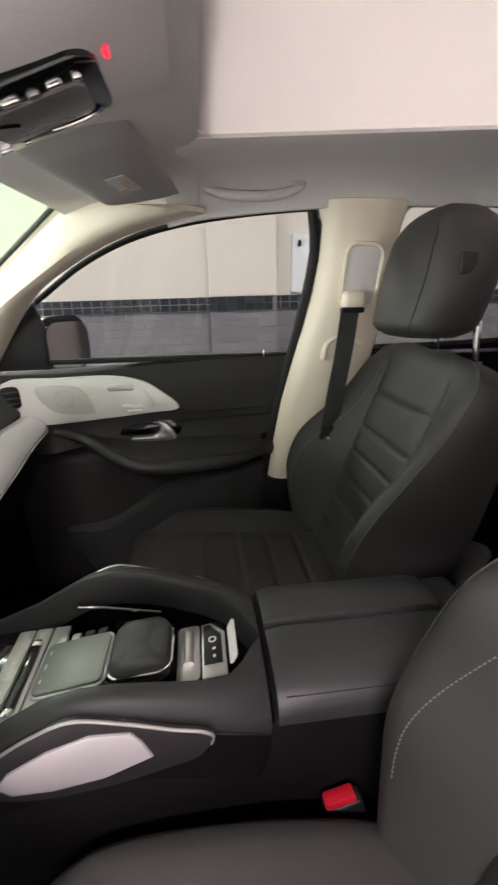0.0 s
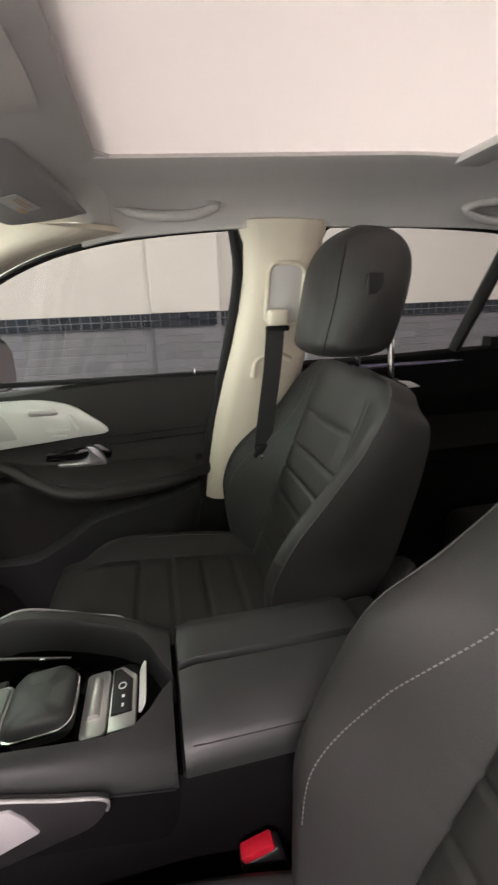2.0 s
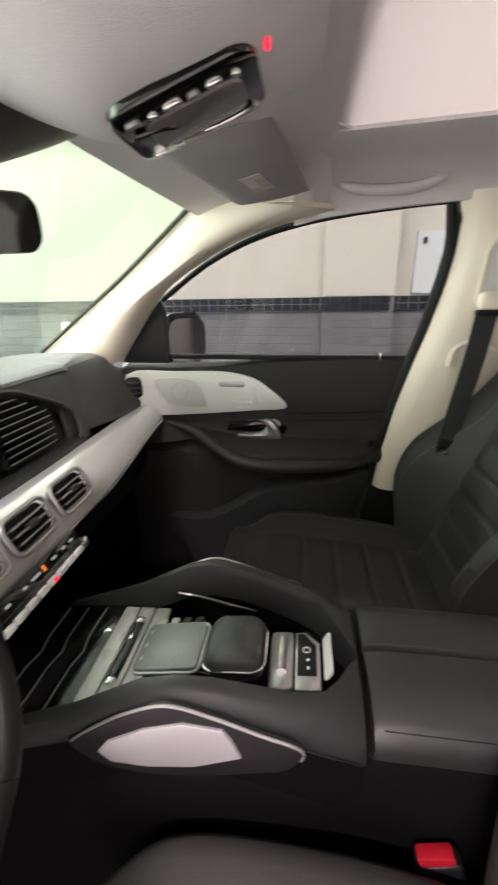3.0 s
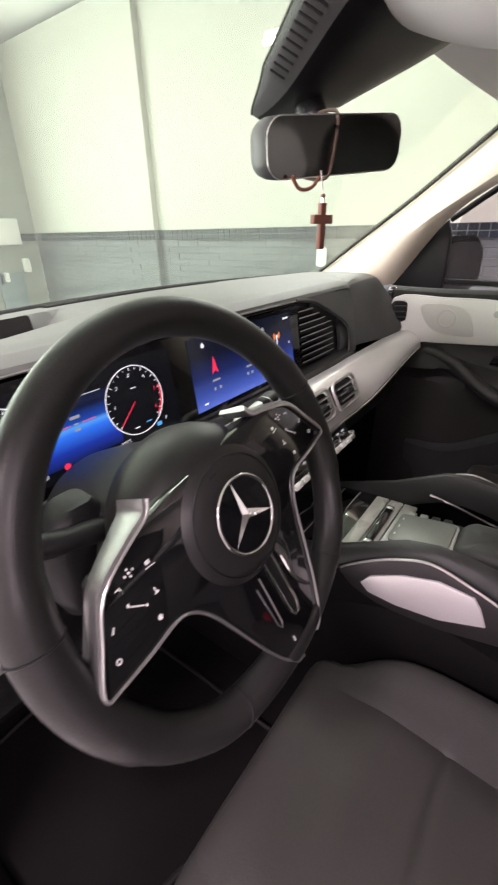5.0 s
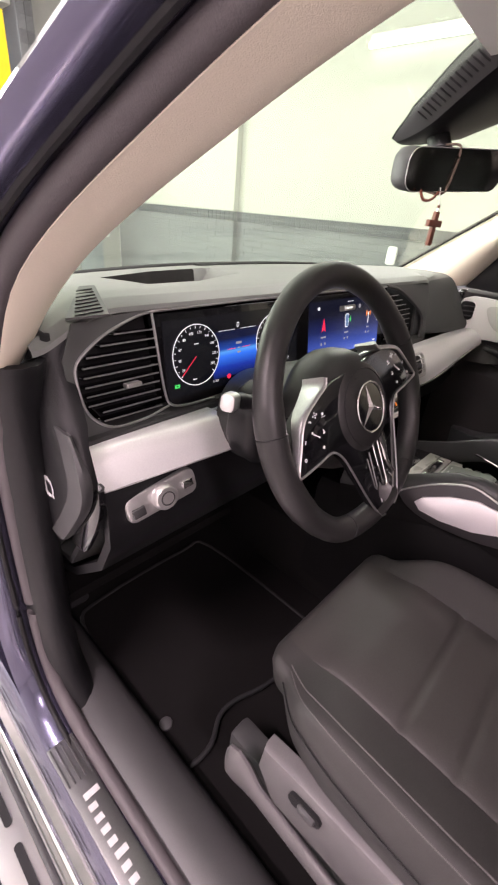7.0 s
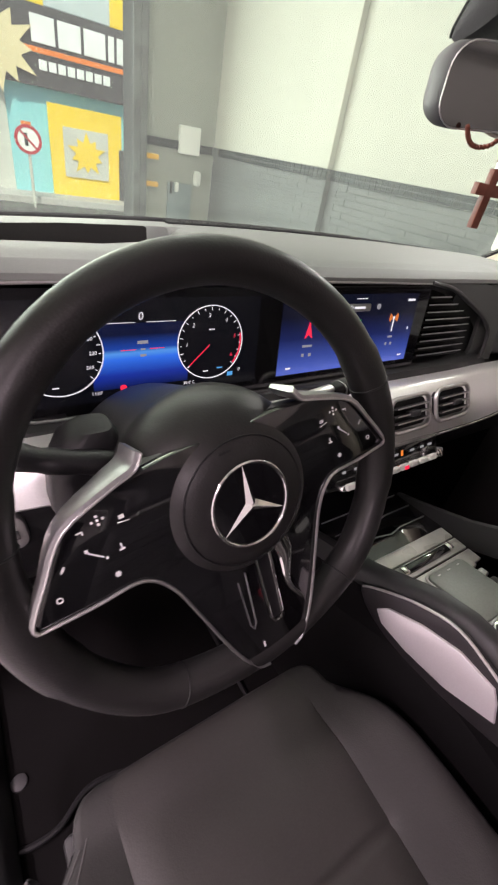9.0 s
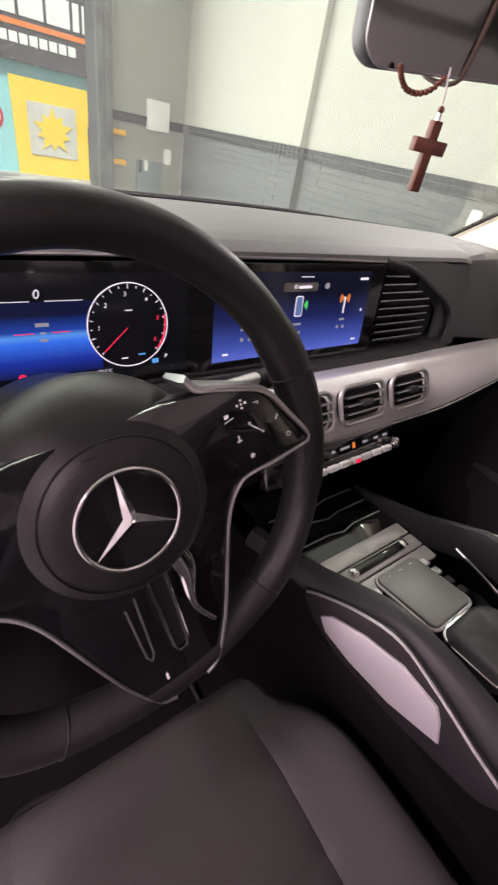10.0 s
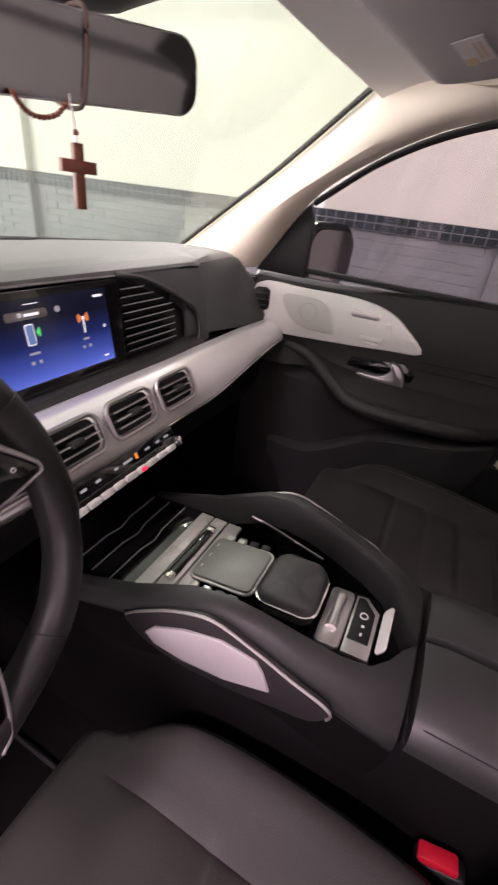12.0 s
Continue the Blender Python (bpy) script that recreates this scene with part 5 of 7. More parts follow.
def screens():
    """Pictures on the two lit displays."""
    s = thing("display_screens", "lit blue instrument and map displays in the dashboard", "display")
    P = TILT @ pose(0, 0, -0.0016)

    def on(name, bm, mat, parent, z=0.0):
        return part(name, moved(bm, P @ pose(0, 0, z)), mat, parent, smooth=False)

    def text(t, size, x, y, mat, parent, shear=0.0):
        return writing("digits", t, size, mat, parent, P @ pose(x, y, 0.0028), 0.0001, shear=shear)
    cl = on("instrument_screen", box(0.345, 0.126, 0.0012, (-0.376, -0.079, 0)), M_SCREENBLACK, s)
    on("blue_field", box(0.128, 0.082, 0.0008, (-0.384, -0.086, 0)), M_BLUEFIELD, cl, 0.0012)
    for cx, labels, a0, step, hot in ((-0.484, ("20", "40", "60", "80", "100", "120", "140", "180", "220", "260"), 214, 27, 0), (-0.284, ("1", "2", "3", "4", "5", "6"), 180, 42, 2)):
        cy = -0.077
        dial = on("dial", plate(disc(0.0505, 48, cx, cy), 0.0006), M_SCREENBLACK, cl, 0.0013)
        on("dial_ring", moved(ring(0.0515, 0.0501, 0.0004, None, 64), pose(cx, cy, 0)), M_WHITE, dial, 0.002)
        ticks = []
        for k in range(21):
            a = radians(222 - 264 * k / 20)
            ticks.append(moved(bar(0.0045 if k % 2 == 0 else 0.0025, 0.0009, 0, 0), pose(cx + 0.0465 * math.cos(a), cy + 0.0465 * math.sin(a), 0, 0, 0, math.degrees(a))))
        on("ticks", join(*ticks), M_WHITE, dial, 0.002)
        for k, t in enumerate(labels):
            a = radians(a0 - step * k)
            text(t, 0.0078 if hot else 0.0064, cx + 0.0380 * math.cos(a), cy + 0.0380 * math.sin(a), M_REDGLOW if hot and k >= 4 else M_WHITE, dial, 0.15)
        a = radians(222)
        on("needle", moved(box(0.042, 0.0011, 0.0004), pose(cx + 0.024 * math.cos(a), cy + 0.024 * math.sin(a), 0, 0, 0, 222)), M_REDGLOW, dial, 0.0025)
        on("mark_bar", bar(0.009, 0.0014, cx, cy + 0.019), M_WHITE, dial, 0.002)
        on("mark_bar", bar(0.008, 0.0016, cx - 0.008, cy - 0.040), M_WHITE, dial, 0.002)
        if hot:
            arc = [Vector((cx + 0.0480 * math.cos(b), cy + 0.0480 * math.sin(b), 0)) for b in (radians(14 - 54 * k / 12) for k in range(13))]
            part("red_arc", tube([P @ (q + Vector((0, 0, 0.002))) for q in arc], 0.0012, 6), M_REDGLOW, dial)
            on("blue_mark", join(bar(0.009, 0.0018, cx + 0.015, cy - 0.037), bar(0.009, 0.006, cx + 0.033, cy - 0.048)), M_CYANGLOW, dial, 0.002)
    text("0", 0.014, -0.385, -0.037, M_WHITE, cl, 0.15)
    on("status_lines", join(bar(0.040, 0.0007, -0.412, -0.044), bar(0.040, 0.0007, -0.357, -0.044)), M_WHITE, cl, 0.002)
    text("11:07", 0.0060, -0.445, -0.130, M_WHITE, cl)
    text("30.5°C", 0.0062, -0.318, -0.131, M_WHITE, cl)
    text("P", 0.0075, -0.236, -0.120, M_WHITE, cl, 0.1)
    on("small_bars", join(bar(0.014, 0.004, -0.383, -0.069), bar(0.006, 0.002, -0.383, -0.078), bar(0.008, 0.003, -0.383, -0.086)), M_DIM, cl, 0.002)
    on("red_lines", join(bar(0.02, 0.0009, -0.402, -0.078), bar(0.02, 0.0009, -0.364, -0.078)), M_REDGLOW, cl, 0.002)
    on("red_lamp", plate(disc(0.0045, 16, -0.411, -0.127), 0.0004), M_REDGLOW, cl, 0.002)
    on("green_lamp", join(bar(0.010, 0.0016, -0.530, -0.1245), bar(0.010, 0.0016, -0.530, -0.1205), bar(0.003, 0.006, -0.5335, -0.1225), bar(0.003, 0.006, -0.5265, -0.1225)), M_GREENGLOW, cl, 0.0015)
    ms = on("map_screen", box(0.322, 0.126, 0.0012, (0.000, -0.078, 0)), M_MAPBLUE, s)
    for q in ((0.026, 0.0012, 0.006, -0.022), (0.020, 0.004, 0.140, -0.026), (0.010, 0.003, -0.140, -0.130), (0.010, 0.003, 0.140, -0.130), (0.003, 0.005, 0.146, -0.078)):
        on("status_bar", bar(*q), M_WHITE, ms, 0.002)
    pill = on("search_pill", plate(round_rect(0.072, 0.013, 0.004, 4, -0.004, -0.037), 0.0004), M_DARKSILVER, ms, 0.0012)
    on("pill_bar", join(bar(0.026, 0.004, 0.004, -0.037), moved(ring(0.003, 0.002, 0.0004, None, 14), pose(-0.016, -0.036, 0))), M_WHITE, pill, 0.002)
    on("profile_dot", plate(disc(0.005, 18, 0.052, -0.036), 0.0004), M_DIM, ms, 0.002)
    arrow = on("arrow", plate([(-0.1125, -0.083), (-0.1045, -0.053), (-0.0965, -0.083), (-0.1045, -0.077)], 0.0004), M_REDGLOW, ms, 0.002)
    on("phone_icon", moved(plate(round_rect(0.0155, 0.032, 0.003), 0.0003), pose(-0.005, -0.066, 0)), M_WHITE, ms, 0.002)
    on("phone_face", moved(plate(round_rect(0.0125, 0.0285, 0.002), 0.0003), pose(-0.005, -0.066, 0)), M_PHONE, ms, 0.0024)
    on("phone_wave", plate([(0.005, -0.064), (0.012, -0.056), (0.0135, -0.064), (0.012, -0.072)], 0.0004), M_GREENGLOW, ms, 0.002)
    on("antenna", join(bar(0.0028, 0.024, 0.100, -0.070), plate(disc(0.0026, 12, 0.100, -0.057), 0.0005)), M_WHITE, ms, 0.002)
    for q in (0.0075, 0.0120):
        for side in (-1, 1):
            arc = [(0.100 + side * q * math.cos(a), -0.057 + q * math.sin(a)) for a in (radians(-38 + 76 * k / 8) for k in range(9))]
            inner = [(0.100 + side * (q - 0.0028) * math.cos(a), -0.057 + (q - 0.0028) * math.sin(a)) for a in (radians(38 - 76 * k / 8) for k in range(9))]
            on("antenna_wave", plate(arc + inner, 0.0004), M_ORANGEGLOW, ms, 0.002)
    on("home_icon", plate([(-0.131, -0.030), (-0.1265, -0.025), (-0.122, -0.030), (-0.1235, -0.034), (-0.1295, -0.034)], 0.0004), M_WHITE, ms, 0.002)
    for q in ((0.020, 0.0036, -0.105, -0.095), (0.018, 0.0036, -0.005, -0.094), (0.012, 0.0036, 0.100, -0.092), (0.0045, 0.0055, -0.112, -0.110), (0.0055, 0.0055, -0.097, -0.110),
              (0.0055, 0.0055, -0.012, -0.108), (0.005, 0.0055, 0.002, -0.108), (0.0045, 0.005, 0.092, -0.105), (0.005, 0.005, 0.106, -0.105)):
        on("caption_bar", bar(*q), M_DIM, ms, 0.002)


M_PHONE = glow("phone_picture", (0.16, 0.28, 0.55), 0.7)
M_SCREENBLACK = glow("dark_lit_screen", (0.02, 0.03, 0.08), 0.04)
M_BLUEFIELD = screen_glow("blue_field", (0.01, 0.05, 0.30), (0.03, 0.30, 1.0), 0.85, 2, 1.155, 1.222)
M_MAPBLUE = screen_glow("map_blue", (0.09, 0.20, 0.75), (0.004, 0.008, 0.035), 0.75, 2, 1.142, 1.232)
for _m, _stops in ((M_BLUEFIELD, ((0.0, (0.004, 0.012, 0.10)), (0.25, (0.010, 0.040, 0.42)), (0.55, (0.03, 0.20, 1.0)), (0.66, (0.10, 0.40, 1.0)), (0.74, (0.01, 0.07, 0.45)), (1.0, (0.002, 0.006, 0.04)))), (M_MAPBLUE, ((0.0, (0.12, 0.20, 0.80)), (0.30, (0.05, 0.095, 0.44)), (0.62, (0.013, 0.024, 0.13)), (1.0, (0.003, 0.005, 0.02))))):
    _r = next(q for q in _m.node_tree.nodes if q.type == "VALTORGB").color_ramp
    for _k, (_p, _c) in enumerate(_stops):
        _e = _r.elements[0] if _k == 0 else (_r.elements[len(_r.elements) - 1] if _k == len(_stops) - 1 else _r.elements.new(_p))
        _e.position, _e.color = _p, (*_c, 1)
screens()


# ---- steering wheel ----
WHEEL = frame_of((-0.399, 1.224, 1.188), (1, 0, 0), (0, 0.44, 1)) @ pose(0, 0, 0, 0, 0, 10.6)


def steering_wheel():
    w = thing("steering_wheel", "black leather steering wheel with gloss spokes and round badge", "steering wheel")
    n = WHEEL.to_3x3() @ Vector((0, 0, 1))
    pts, rad = [], []
    for k in range(96):
        a = k * math.tau / 96
        flat_ = 0.012 * smooth01((-math.sin(a) - 0.72) / 0.28)
        pts.append(WHEEL @ Vector((0.187 * math.cos(a), (0.187 - flat_) * math.sin(a), 0)))
        rad.append(0.0182 + 0.0015 * (abs(math.cos(a)) > 0.9))
    rim = part("rim", tube(pts, rad, 18, loop=True, up=n), M_RIM, w)
    for a in (12, 168, -58, -122):
        c, s = math.cos(radians(a)), math.sin(radians(a))
        flat_ = 0.012 * smooth01((-s - 0.72) / 0.28)
        r = 0.0182 + 0.0015 * (abs(c) > 0.9)
        q = [WHEEL @ (Vector((0.187 * c, (0.187 - flat_) * s, 0)) + Vector((c, s, 0)) * r * math.cos(t) + Vector((0, 0, 1)) * r * math.sin(t)) for t in (k * math.tau / 20 for k in range(20))]
        part("rim_seam", tube(q, 0.0011, 6, loop=True), M_HARD, rim)

    def rings_of(table, tall=0.97, drop=-0.004):
        return [[WHEEL @ Vector((r * math.cos(k * math.tau / 56), r * tall * math.sin(k * math.tau / 56) + drop, t - 0.011)) for k in range(56)] for t, r in table]
    hb = part("hub", loft(rings_of(((-0.052, 0.092), (-0.040, 0.0965), (-0.022, 0.0965), (-0.006, 0.093), (0.008, 0.086), (0.019, 0.077), (0.027, 0.067), (0.032, 0.058), (0.0345, 0.050), (0.036, 0.042), (0.036, 0.02)))), M_RIM, w, "black padded hub")
    part("hub_line", tube([WHEEL @ Vector((0.058 * math.cos(k * math.tau / 56), 0.057 * math.sin(k * math.tau / 56) - 0.005, 0.0216)) for k in range(56)], 0.0009, 6, loop=True), M_HARD, hb)
    part("hub_catch", moved(bar(0.010, 0.002, 0, 0), WHEEL @ pose(-0.010, 0.045, 0.0238, -12)), M_HARD, hb)
    part("column_shroud", loft(rings_of(((-0.20, 0.094), (-0.14, 0.096), (-0.075, 0.094), (-0.056, 0.090)), 0.86, -0.004)), M_SOFT, w)
    badge = part("badge", moved(plate(disc(0.0345, 48), 0.003), WHEEL @ pose(0, -0.005, 0.0252)), M_GLOSS, w, "black disc with bright ring and three rays")
    part("badge_ring", tube([WHEEL @ Vector((0.0365 * math.cos(k * math.tau / 64), -0.005 + 0.0365 * math.sin(k * math.tau / 64), 0.0285)) for k in range(64)], 0.0017, 10, loop=True, up=n), M_CHROME, badge)
    for k in range(3):
        a = radians(90 + 120 * k)
        d, s = Vector((math.cos(a), math.sin(a), 0)), Vector((-math.sin(a), math.cos(a), 0))
        o = Vector((0, -0.005, 0.0283))
        bm = bmesh.new()
        f = [bm.verts.new(WHEEL @ v) for v in (o + s * 0.0058 - d * 0.0033, o - s * 0.0058 - d * 0.0033, o + d * 0.0355, o + d * 0.002 + Vector((0, 0, 0.004)))]
        for t in ((0, 1, 3), (1, 2, 3), (2, 0, 3), (0, 2, 1)):
            bm.faces.new([f[i] for i in t])
        part("ray", bm, M_CHROME, badge, smooth=False)
    # spokes
    half = [(0.052, 0.058), (0.10, 0.053), (0.138, 0.038), (0.176, -0.016), (0.174, -0.024), (0.135, -0.026), (0.105, -0.026), (0.090, -0.034), (0.078, -0.052), (0.068, -0.080), (0.048, -0.140), (0.030, -0.176), (0.016, -0.184)]
    outline = [(-0.0, -0.184)] + [(-x, y) for x, y in half[::-1]] + half
    sp = part("spoke_panel", moved(plate(outline, 0.010, None, 0.002), WHEEL @ pose(0, 0, 0.006)), M_GLOSS, w, "gloss black spoke panel")
    for s in (-1, 1):
        top = spline([Vector((s * x, y, 0)) for x, y in ((0.072, 0.070), (0.080, 0.060), (0.10, 0.054), (0.138, 0.039), (0.160, 0.010), (0.177, -0.016), (0.175, -0.024))], 4)
        ribbon = []
        for k, p in enumerate(top):
            d = (top[min(k + 1, len(top) - 1)] - top[max(k - 1, 0)]).normalized()
            o = Vector((-d.y, d.x, 0)) * s
            deep_ = mix(-0.018, 0.008, smooth01(k / len(top) * 1.7 - 0.2))
            wide = 0.0036 - 0.0016 * smooth01(k / len(top) * 1.6 - 0.6)
            ribbon.append([WHEEL @ (p + o * a + Vector((0, 0, z))) for a, z in ((-wide, 0.0150), (-wide * 0.6, 0.0182), (wide * 0.6, 0.0175), (wide, 0.0135), (wide * 0.9, deep_), (-wide * 0.4, deep_))])
        part("spoke_edge", loft(ribbon), M_DARKSILVER, sp, "satin metal edge")
        # highlight on the spoke edge, modelled as a thin paler tube
        part("edge_line", tube([r[1] for r in ribbon], 0.0011, 6), M_SILVER, sp, "highlight along the metal edge, put in as a silver line")
        low = [WHEEL @ Vector((s * x, y, 0.0165)) for x, y in half[4:]]
        part("spoke_edge", tube(spline(low, 4), 0.0016, 8, up=n), M_DARKSILVER, sp)
        part("spoke_back", moved(plate([(s * x, y) for x, y in ((0.05, 0.058), (0.105, 0.050), (0.137, 0.036), (0.170, -0.008), (0.168, -0.02), (0.10, -0.02), (0.06, 0.0))], 0.018, None, 0.003), WHEEL @ pose(0, 0, -0.014)), M_DARK, sp)
        marks = []
        for x, y, kind in ((0.098, 0.030, "home"), (0.114, 0.035, "cross"), (0.128, 0.031, "bar"), (0.105, 0.008, "tee"), (0.123, 0.011, "slant"), (0.146, 0.012, "phone"), (0.155, -0.008, "ring"), (0.114, -0.011, "star")):
            if kind == "home":
                shape = join(bar(0.0040, 0.0030, 0, 0), moved(bar(0.0090, 0.0006, 0.001, -0.004), pose(0, 0, 0, 0, 0, s * 10)))
            elif kind == "cross":
                shape = join(*(bar(0.0018, 0.0018, a, b) for a, b in ((0.004, 0), (-0.004, 0), (0, 0.0032), (0, -0.0032), (0, 0))))
            elif kind == "bar":
                shape = join(bar(0.0040, 0.0010, 0, 0.001), bar(0.0010, 0.0030, 0.002, 0))
            elif kind == "tee":
                shape = join(bar(0.0044, 0.0012, 0, -0.002), bar(0.0012, 0.0042, 0, 0.0008))
            elif kind == "slant":
                shape = join(moved(bar(0.0120, 0.0011, 0, 0), pose(0, 0, 0, 0, 0, -42)), bar(0.0024, 0.0024, -0.005, 0.0058), bar(0.0020, 0.0020, 0.0062, -0.0058))
            elif kind == "phone":
                shape = moved(bar(0.0050, 0.0014, 0, 0), pose(0, 0, 0, 0, 0, 50))
            elif kind == "ring":
                shape = moved(ring(0.0024, 0.0014, 0.0006, None, 12), pose(0, 0, 0))
            else:
                shape = join(bar(0.0046, 0.0012, 0, 0), moved(bar(0.0046, 0.0012, 0, 0), pose(0, 0, 0.0001, 0, 0, 60)), moved(bar(0.0046, 0.0012, 0, 0), pose(0, 0, 0.0002, 0, 0, 120)))
            marks.append(moved(shape, pose(s * x, y, 0)))
        part("button_marks", moved(join(*marks), WHEEL @ pose(0, 0, 0.0162)), M_MARKS, sp, "white button marks")
        pad = part("shift_paddle", moved(plate(round_rect(0.022, 0.070, 0.008, 5, s * 0.120, 0.0), 0.006, None, 0.002), WHEEL @ pose(0, 0, -0.034)), M_HARD, w, "black shift paddle")
        part("paddle_end", moved(box(0.022, 0.012, 0.010, (s * 0.128, -0.040, 0), 0.003), WHEEL @ pose(0, 0, -0.030)), M_CHROME, pad)
    # the lower spoke: a bright open loop between a dark slot and a curved bright piece
    loop_ = [WHEEL @ Vector((0.004 + x, y, 0.0172)) for x, y in ((-0.0075, -0.062), (-0.0065, -0.132), (-0.0035, -0.140), (0.0035, -0.140), (0.0065, -0.132), (0.0075, -0.062))]
    part("slot_frame", tube(loop_, 0.0017, 8, up=n), M_CHROME, sp, "bright chrome loop")
    part("slot_floor", moved(plate(round_rect(0.011, 0.074, 0.005, 4, 0.004, -0.100), 0.001), WHEEL @ pose(0, 0, 0.0160)), M_HARD, sp)
    dull = [WHEEL @ Vector((-0.022 + x, y, 0.0168)) for x, y in ((-0.004, -0.078), (-0.003, -0.128), (0.0, -0.134), (0.003, -0.128), (0.005, -0.072))]
    part("slot_frame", tube(dull, 0.0009, 6, up=n), M_DARKSILVER, sp)
    rows = []
    for k in range(11):
        t = k / 10
        cx, cy = 0.024 + 0.010 * t * t + 0.004 * math.sin(7 * t), -0.056 - 0.078 * t
        wd = mix(0.0100, 0.0030, smooth01(t * 1.3))
        rows.append([WHEEL @ Vector((cx + wd * u, cy, 0.0162 + 0.0040 * math.sqrt(max(0.0, 1 - u * u)))) for u in (-1, -0.8, -0.4, 0, 0.4, 0.8, 1)])
    part("bright_piece", loft(rows, cap=False, closed=False), M_CHROME, sp, "curved bright chrome piece")
    part("lower_mark", moved(bar(0.002, 0.006, -0.016, -0.158), WHEEL @ pose(0, 0, 0.0162)), M_MARKS, sp)
    return w


M_RIM = leather("wheel_hide", (0.0150, 0.0145, 0.0145), 0.42, 0.0012)
M_MARKS = material("white_print", (0.8, 0.8, 0.8), 0.5, grain=50)
steering_wheel()


def stalks():
    t = thing("indicator_stalk", "black indicator stalk with a silver end", "stalk", (0, 0, 0))
    part("arm", tube(spline([(-0.47, 1.30, 1.18), (-0.53, 1.305, 1.195), (-0.562, 1.315, 1.203)], 5), [0.012 + 0.002 * math.sin(k) ** 2 for k in range(11)], 12, flat=0.8), M_HARD, t)
    tip = []
    for z, r in ((0.0, 0.010), (0.004, 0.0125), (0.016, 0.0130), (0.022, 0.0115), (0.024, 0.006)):
        tip.append([pose(-0.563, 1.314, 1.203, 0, -82, 20) @ Vector((x * r / 0.013, y * r / 0.013, z)) for x, y in round_rect(0.026, 0.022, 0.008, 5)])
    part("tip", loft(tip), M_SILVER, t, "silver end")
    boot = []
    for z, hx, hy, dx in ((1.205, 0.016, 0.016, 0.010), (1.195, 0.026, 0.024, 0.006), (1.165, 0.032, 0.030, 0.0), (1.125, 0.034, 0.032, 0.0), (1.095, 0.030, 0.030, 0.006), (1.078, 0.018, 0.022, 0.012)):
        boot.append([(-0.498 + dx + x * hx / 0.03, 1.335 + y * hy / 0.03, z) for x, y in round_rect(0.06, 0.06, 0.018, 5)])
    part("boot", loft(boot), M_HARD, t)
    g = thing("gear_stalk", "dark gear selector stalk with satin ring behind the wheel", "stalk", (0, 0, 0))
    part("arm", tube(spline([(-0.33, 1.30, 1.20), (-0.27, 1.305, 1.206), (-0.21, 1.32, 1.205)], 5), 0.010, 12, flat=0.7), M_HARD, g)
    end = []
    for z, r in ((0.0, 0.7), (0.004, 1.0), (0.036, 1.0), (0.044, 0.86), (0.047, 0.5)):
        end.append([pose(-0.205, 1.318, 1.204, 0, 86, 8) @ Vector((x * r, y * r, z)) for x, y in round_rect(0.020, 0.022, 0.008, 5)])
    part("end", loft(end), M_HARD, g)
    part("paddle", moved(box(0.070, 0.013, 0.013, (0, 0, 0), 0.005, 3), pose(-0.245, 1.306, 1.213, 0, 0, 10)), M_SILVER, g, "satin silver paddle")
    part("end_ring", tube([pose(-0.187, 1.320, 1.204, 0, 86, 8) @ Vector((x * 1.03, y * 1.03, 0)) for x, y in round_rect(0.020, 0.022, 0.008, 5)], 0.0013, 6, loop=True), M_DARKSILVER, g, "thin satin ring")


stalks()


